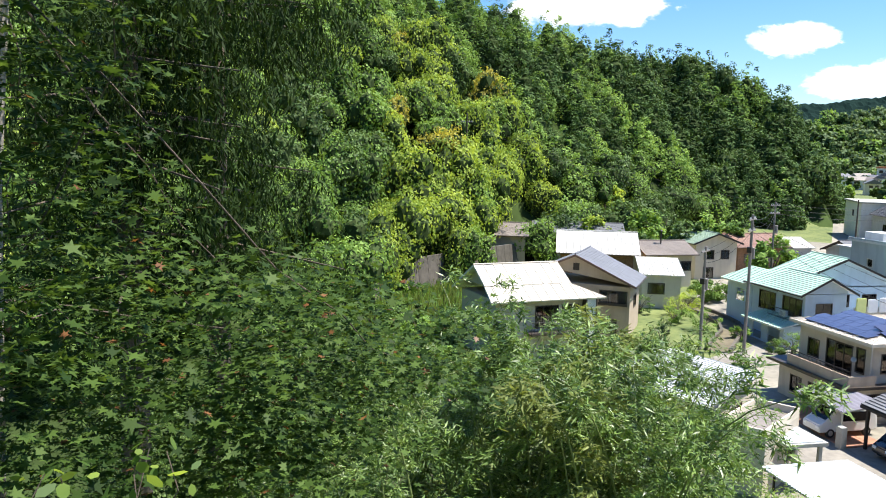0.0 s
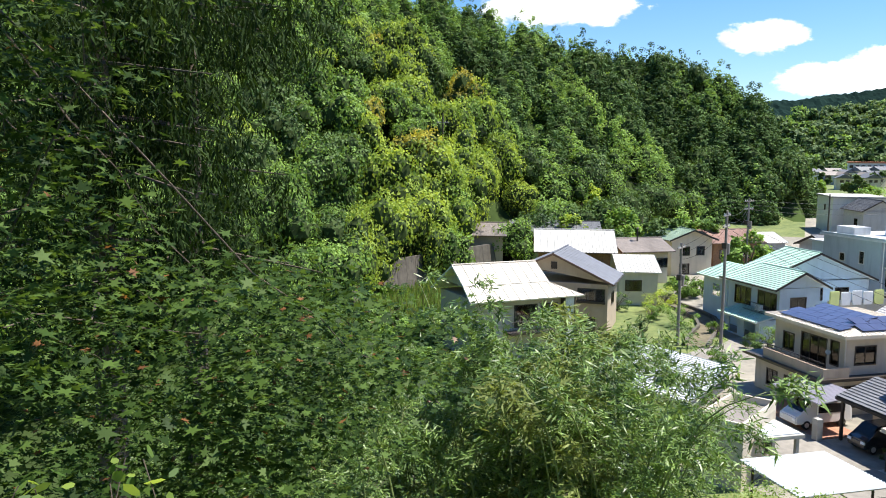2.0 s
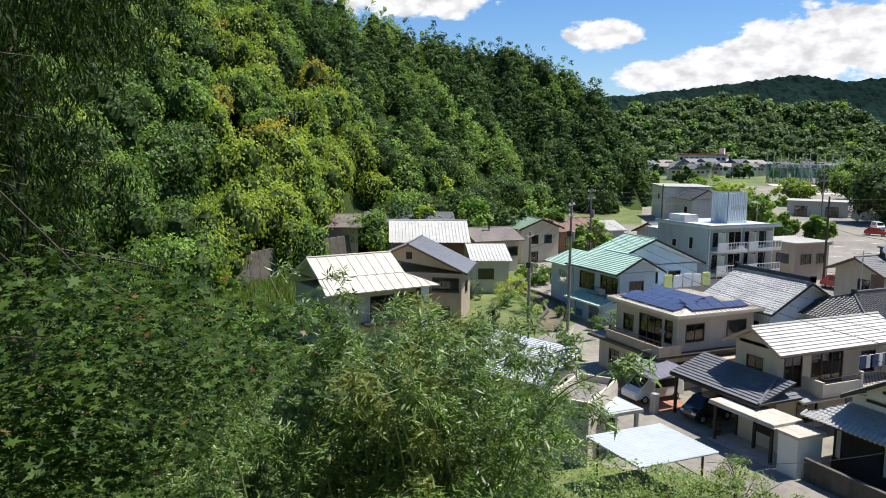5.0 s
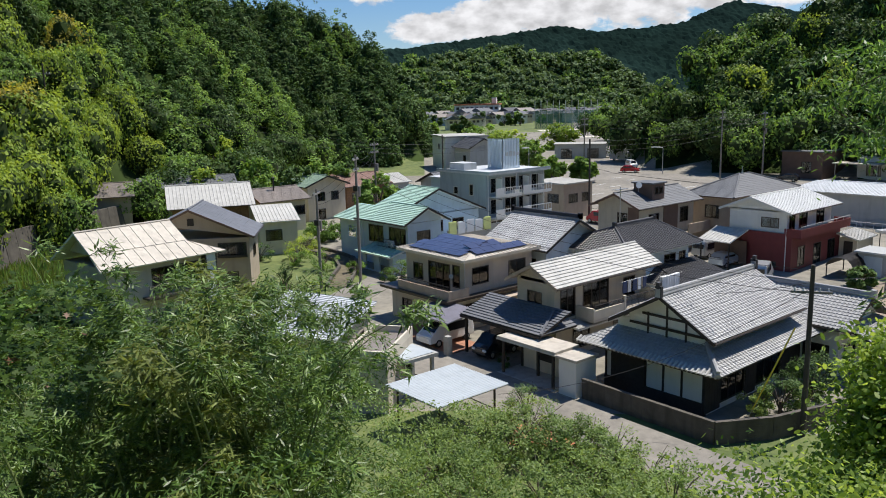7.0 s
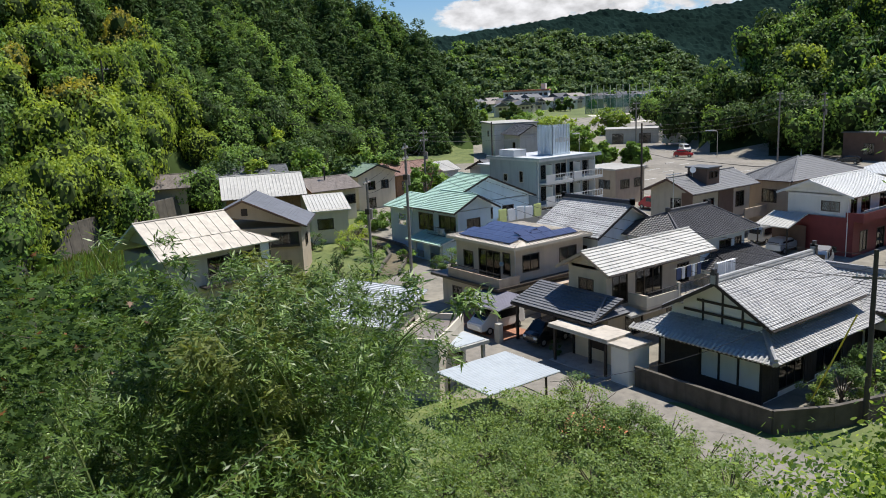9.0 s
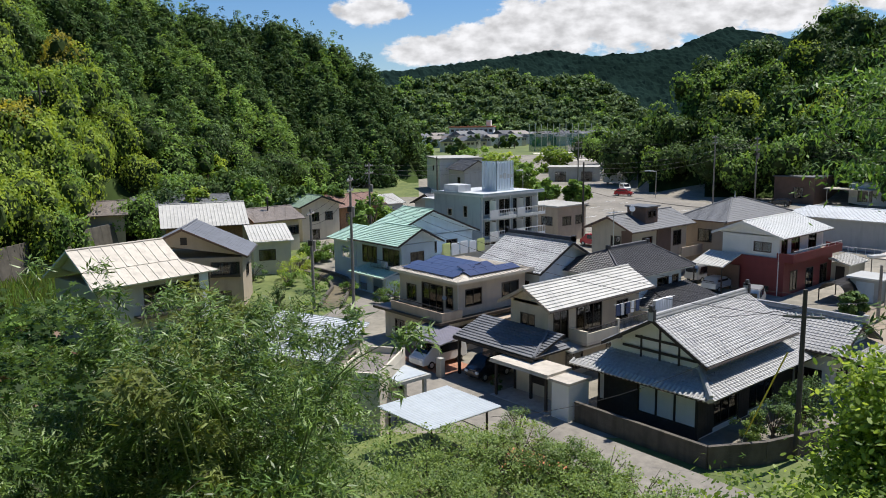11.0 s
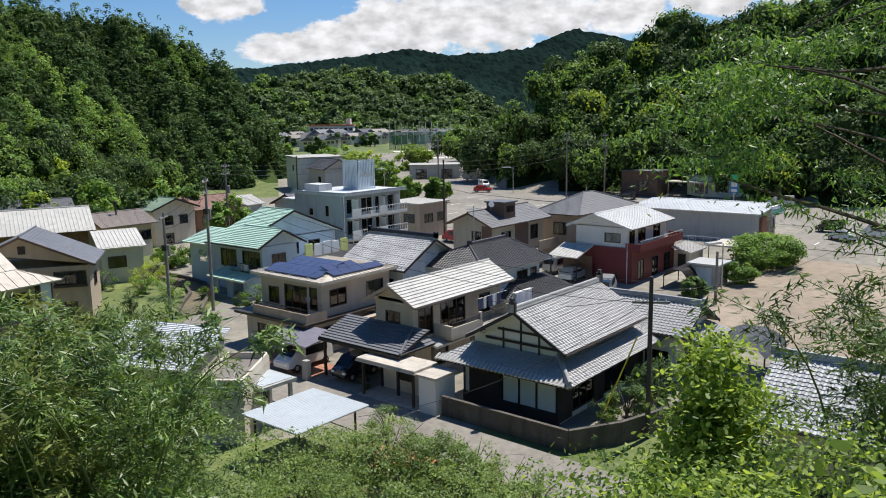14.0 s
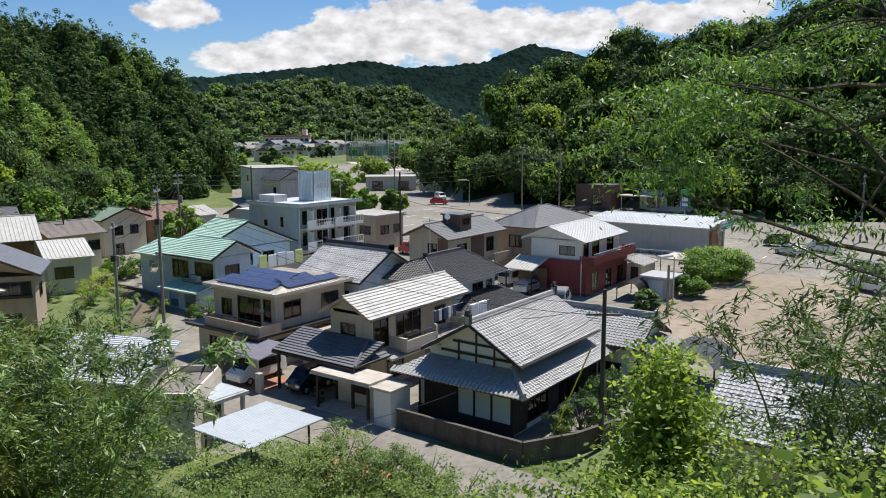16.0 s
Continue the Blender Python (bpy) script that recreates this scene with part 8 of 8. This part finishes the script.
def maple():
    g = np.random.default_rng(5)
    x, y = polar(6.4, -58)
    z = land(x, y)
    th = thing("maple_tree", x, y, z, "maple with layered sprays of small star-shaped green leaves", "tree")
    # the last box is unseen crown overhead, added to shade the sprays below
    boxes = [(-66, -52, -30, 14, 4.2, 6.4, 6500), (-54, -48, -10, 12, 5.0, 6.4, 1500), (-52, -38, -27, -6, 5.0, 7.0, 5200), (-45, -32, -21, -9, 6.0, 8.2, 3800), (-36, -25, -17, -10.5, 7.0, 9.0, 1700), (-49, -43, 11, 14, 5.0, 6.0, 120), (-64, -34, 24, 42, 3.8, 6.0, 3600)]
    pts, up = spray_points(g, boxes)
    n = len(pts)
    pts = pts - np.array([x, y, z])
    nrm = unit(up + g.normal(scale=0.3, size=(n, 3)))
    along = g.normal(size=(n, 3)) + np.array([0.5, -0.2, -0.25])
    size = g.uniform(0.055, 0.095, n)
    red = g.uniform(size=n) < 0.02
    cloud("crown", pts[~red], nrm[~red], along[~red], STAR, size[~red], "maple", th)
    cloud("young_leaves", pts[red], nrm[red], along[red], STAR, size[red] * 0.8, "maple_red", th)
    bm = bmesh.new()
    add_tube(bm, (0, 0, -0.3), (0.1, 0.2, 3.2), 0.16, 0.11, 10)
    add_tube(bm, (0.1, 0.2, 3.2), (0.5, -0.1, 6.5), 0.11, 0.06, 8)
    part("trunk", bm, "bark_pale", th)
    branch_net(th, (0.1, 0.2, 2.4), pts, g, 0.013, 7, "bark")
    branch_net(th, (0.3, 0.1, 4.6), pts, g, 0.012, 5, "bark")


def near_cedar(a0, r0, seed, n_):
    g = np.random.default_rng(seed)
    x, y = polar(r0, a0)
    z = land(x, y)
    th = thing("cedar_tree", x, y, z, "dark cedar with long hanging sprays of needles", "tree", "near cedars")
    pts, dirs = [], []
    bm = bmesh.new()
    for i in range(n_):
        h = EYE - z + g.uniform(-1.6, 4.8)
        a = g.uniform(0, math.tau)
        l = g.uniform(1.2, 3.4)
        root = Vector((0, 0, h))
        tip = root + Vector((math.cos(a) * l, math.sin(a) * l, -0.12 * l))
        add_tube(bm, root, root.lerp(tip, 0.8), 0.03, 0.008, 5)
        for k in range(52):
            t = g.uniform(0.2, 1.0)
            p = root.lerp(tip, t) + Vector((g.normal() * 0.18, g.normal() * 0.18, g.normal() * 0.05))
            drop = g.uniform(0.3, 1.0)
            m = int(10 * drop) + 8
            for q in range(m):
                pts.append((p.x + g.normal() * 0.05, p.y + g.normal() * 0.05, p.z - drop * q / m))
                dirs.append((g.normal() * 0.35, g.normal() * 0.35, -1))
    pts, dirs = np.array(pts), np.array(dirs)
    n = len(pts)
    cloud("crown", pts, g.normal(size=(n, 3)), dirs, [(0, 0), (0.35, 0.085), (1, 0), (0.35, -0.085)], g.uniform(0.09, 0.20, n), "cedar_near", th)
    add_tube(bm, (0, 0, -0.4), (0, 0, EYE - z + 7), 0.22, 0.1, 10)
    part("trunk", bm, "bark", th)


def oak():
    g = np.random.default_rng(9)
    x, y = polar(9.5, 48)
    z = land(x, y)
    th = thing("evergreen_oak", x, y, z, "evergreen tree reaching over with glossy light green leaves", "tree")
    boxes = [(26.0, 32, -3.8, 3.0, 8.0, 9.6, 3800), (29, 38, 0.0, 5.5, 8.0, 10, 3600), (35, 47, 1.5, 11, 8, 11, 3600), (38, 48, -7, 0, 8, 10.5, 900), (32, 40, -6, -3, 8.5, 9.5, 700)]
    pts, up = spray_points(g, boxes, 0.25, 190)
    pts = pts - np.array([x, y, z])
    n = len(pts)
    nrm = unit(up * 0.5 + g.normal(scale=0.55, size=(n, 3)))
    cloud("crown", pts, nrm, g.normal(scale=0.6, size=(n, 3)) + np.array([0, 0, -1.0]), [(0, 0), (0.4, 0.13), (1, 0), (0.4, -0.13)], g.uniform(0.055, 0.10, n), "oak", th)
    bm = bmesh.new()
    add_tube(bm, (0, 0, -0.4), (0, 0, EYE - z + 2), 0.2, 0.1, 10)
    part("trunk", bm, "bark", th)
    branch_net(th, (0, 0, EYE - z - 1.4), pts, g, 0.06, 10, "bark")
    branch_net(th, (0, 0, EYE - z + 0.8), pts, g, 0.05, 12, "bark")


def vines():
    g = np.random.default_rng(12)
    for nm, boxes, m, size, tpl, lb in (
            ("vine_mound", [(27.2, 31.8, -26, -20.5, 11.8, 13.0, 5200), (27.9, 31.2, -20.5, -17.0, 12.0, 12.9, 2600), (28.6, 30.2, -17, -14.6, 12.2, 12.7, 900), (31.0, 33.6, -23, -18.0, 11.8, 12.6, 900), (25.0, 34.0, -30, -23.5, 11.0, 12.6, 5200)], "vine", (0.075, 0.14), OVAL, "shrub overgrown with large-leaved climbing vines"),
            ("slope_bush", [(19.5, 46, -32, -23.0, 5.5, 8.0, 11000), (32, 46, -29, -19.0, 6.0, 8.0, 4500)], "vine", (0.035, 0.072), OVAL, "tangled light green bushes on the slope"),
            ("big_leaf_plant", [(36.5, 42.5, -25.5, -21.5, 4.2, 5.0, 200)], "vine", (0.07, 0.13), OVAL, "plant with large bright yellow-green leaves"),
            ("slope_shrub", [(-6, 20, -36, -27.0, 15, 22, 7000), (-5, 19, -29, -24.5, 22, 27, 5200), (-5, 3, -26, -21.5, 27, 32, 3600), (-9, -3, -27, -20, 24, 30, 2600)], "shrub", (0.08, 0.15), BLADE, "rough green undergrowth on the slope"),
            ("dark_thicket", [(37.5, 48, -22, -13, 10.5, 14, 1500)], "broad_dark", (0.08, 0.15), LANCE, "shaded thicket below the evergreen"),
            ("leaf_sprig", [(-52.5, -49.5, -22.5, -19.5, 3.6, 4.0, 45)], "vine", (0.06, 0.11), OVAL, "sprig of large pale green leaves among maple leaves"),
            ("undergrowth", [(-60, -34, -38, -22, 6, 10, 6500), (-34, -8, -38, -24, 8, 12, 5500), (-11, -4.6, -34, -23, 13, 18, 2600)], "shaded_bamboo", (0.10, 0.18), LANCE, "dense low bamboo grass on the slope")):
        a = 0.5 * (boxes[0][0] + boxes[0][1])
        r = 0.5 * (boxes[0][4] + boxes[0][5])
        x, y = polar(r, a)
        z = land(x, y)
        th = thing(nm, x, y, z, lb, "shrub")
        pts, up = spray_points(g, boxes)
        pts = pts - np.array([x, y, z])
        n = len(pts)
        nrm = unit(up * 0.7 + g.normal(scale=0.5, size=(n, 3)))
        cloud("foliage", pts, nrm, g.normal(size=(n, 3)) + np.array([0, 0, -0.5]), tpl, g.uniform(*size, n), m, th)
        branch_net(th, (0, 0, -0.2), pts, g, 0.018, 12, "bark", "stem")


maple()
near_cedar(-49, 11.5, 8, 56)
near_cedar(-43.5, 13.0, 18, 30)
oak()
vines()


# ---- the far end of the valley ----
def far_village():
    g = np.random.default_rng(4)
    kinds = []
    for k, (w, d, h, rm, wm) in enumerate(((9, 7, 5.4, "slate", "cream"), (8, 8, 5.6, "tile_blue", "white_wall"), (11, 7, 3.4, "metal_grey", "beige"), (9, 8, 5.4, "tile_black", "pale_blue"), (10, 7, 5.2, "metal_brown", "white_wall"))):
        th = thing("far_house", *polar(420, 2 + k), valley(420), "distant house with grey roof and pale walls", "house", "houses at the valley's end")
        wl = part("wall", box((-w / 2, -d / 2, -1, w / 2, d / 2, h)), wm, th)
        for x in (-w * 0.25, w * 0.2):
            part("window", box((x - 0.9, -d / 2 - 0.05, h - 2.0, x + 0.9, -d / 2 - 0.01, h - 0.8)), "bronze", wl)
            part("window", box((-w / 2 - 0.05, x * 0.6 - 0.8, h - 2.0, -w / 2 - 0.01, x * 0.6 + 0.8, h - 0.8)), "bronze", wl)
        bm = bmesh.new()
        v = [bm.verts.new(p) for p in ((-w / 2 - .6, -d / 2 - .6, h), (w / 2 + .6, -d / 2 - .6, h), (w / 2 + .6, d / 2 + .6, h), (-w / 2 - .6, d / 2 + .6, h), (-w / 2 - .6, 0, h + 2), (w / 2 + .6, 0, h + 2))]
        for f in ((0, 1, 5, 4), (2, 3, 4, 5), (0, 4, 3), (1, 2, 5), (3, 2, 1, 0)):
            bm.faces.new([v[i] for i in f])
        part("roof", bm, rm, th)
        kinds.append(th)
    for j in range(96):
        a = g.uniform(-1.0, 13.0)
        r = g.uniform(330, 470) if a < 6 else g.uniform(390, 475)
        if 3.4 < a < 9.5 and r < 380:
            continue
        x, y = polar(r, a)
        c = copy_thing(kinds[int(g.integers(0, 5))], pose(x, y, max(valley(r), land(x, y) - 1.0), 0, 0, g.choice([0, 90]) + g.normal(scale=12)))
        c.scale = (0.8, 0.8, 0.8)
    x, y = polar(430, 2.7)
    s = thing("school", x, y, 12.6, "long white school with flat red roof far up the valley", "building", rz=-52)
    part("wall", box((-12, -4, -8, 12, 4, 2.6)), "white_wall", s)
    part("roof", box((-12.5, -4.5, 2.6, 12.5, 4.5, 3.3)), "terracotta", s)
    part("tower", box((8, -2, 3.3, 10.4, 2, 6.4)), "white_wall", s)
    for i in range(9):
        part("window", box((-11 + i * 2.6, -4.06, 0.2, -9.4 + i * 2.6, -4.01, 1.6)), "bronze", s)
    n = thing("ball_net", 0, 0, 0, "tall green net on posts beside a sports ground", "fence")
    p, q = polar(330, 6.8), polar(320, 11.2)
    for i in range(11):
        x, y = p[0] + (q[0] - p[0]) * i / 10, p[1] + (q[1] - p[1]) * i / 10
        part("post", tube((x, y, 5), (x, y, 17), 0.15), "alu", n)
    bm = bmesh.new()
    for i in range(60):
        t0, t1 = i / 60, (i + 0.55) / 60
        v = [bm.verts.new((p[0] + (q[0] - p[0]) * t, p[1] + (q[1] - p[1]) * t, z)) for t, z in ((t0, 5.5), (t1, 5.5), (t1, 13), (t0, 13))]
        bm.faces.new(v)
    part("net", bm, "net_green", n)


far_village()
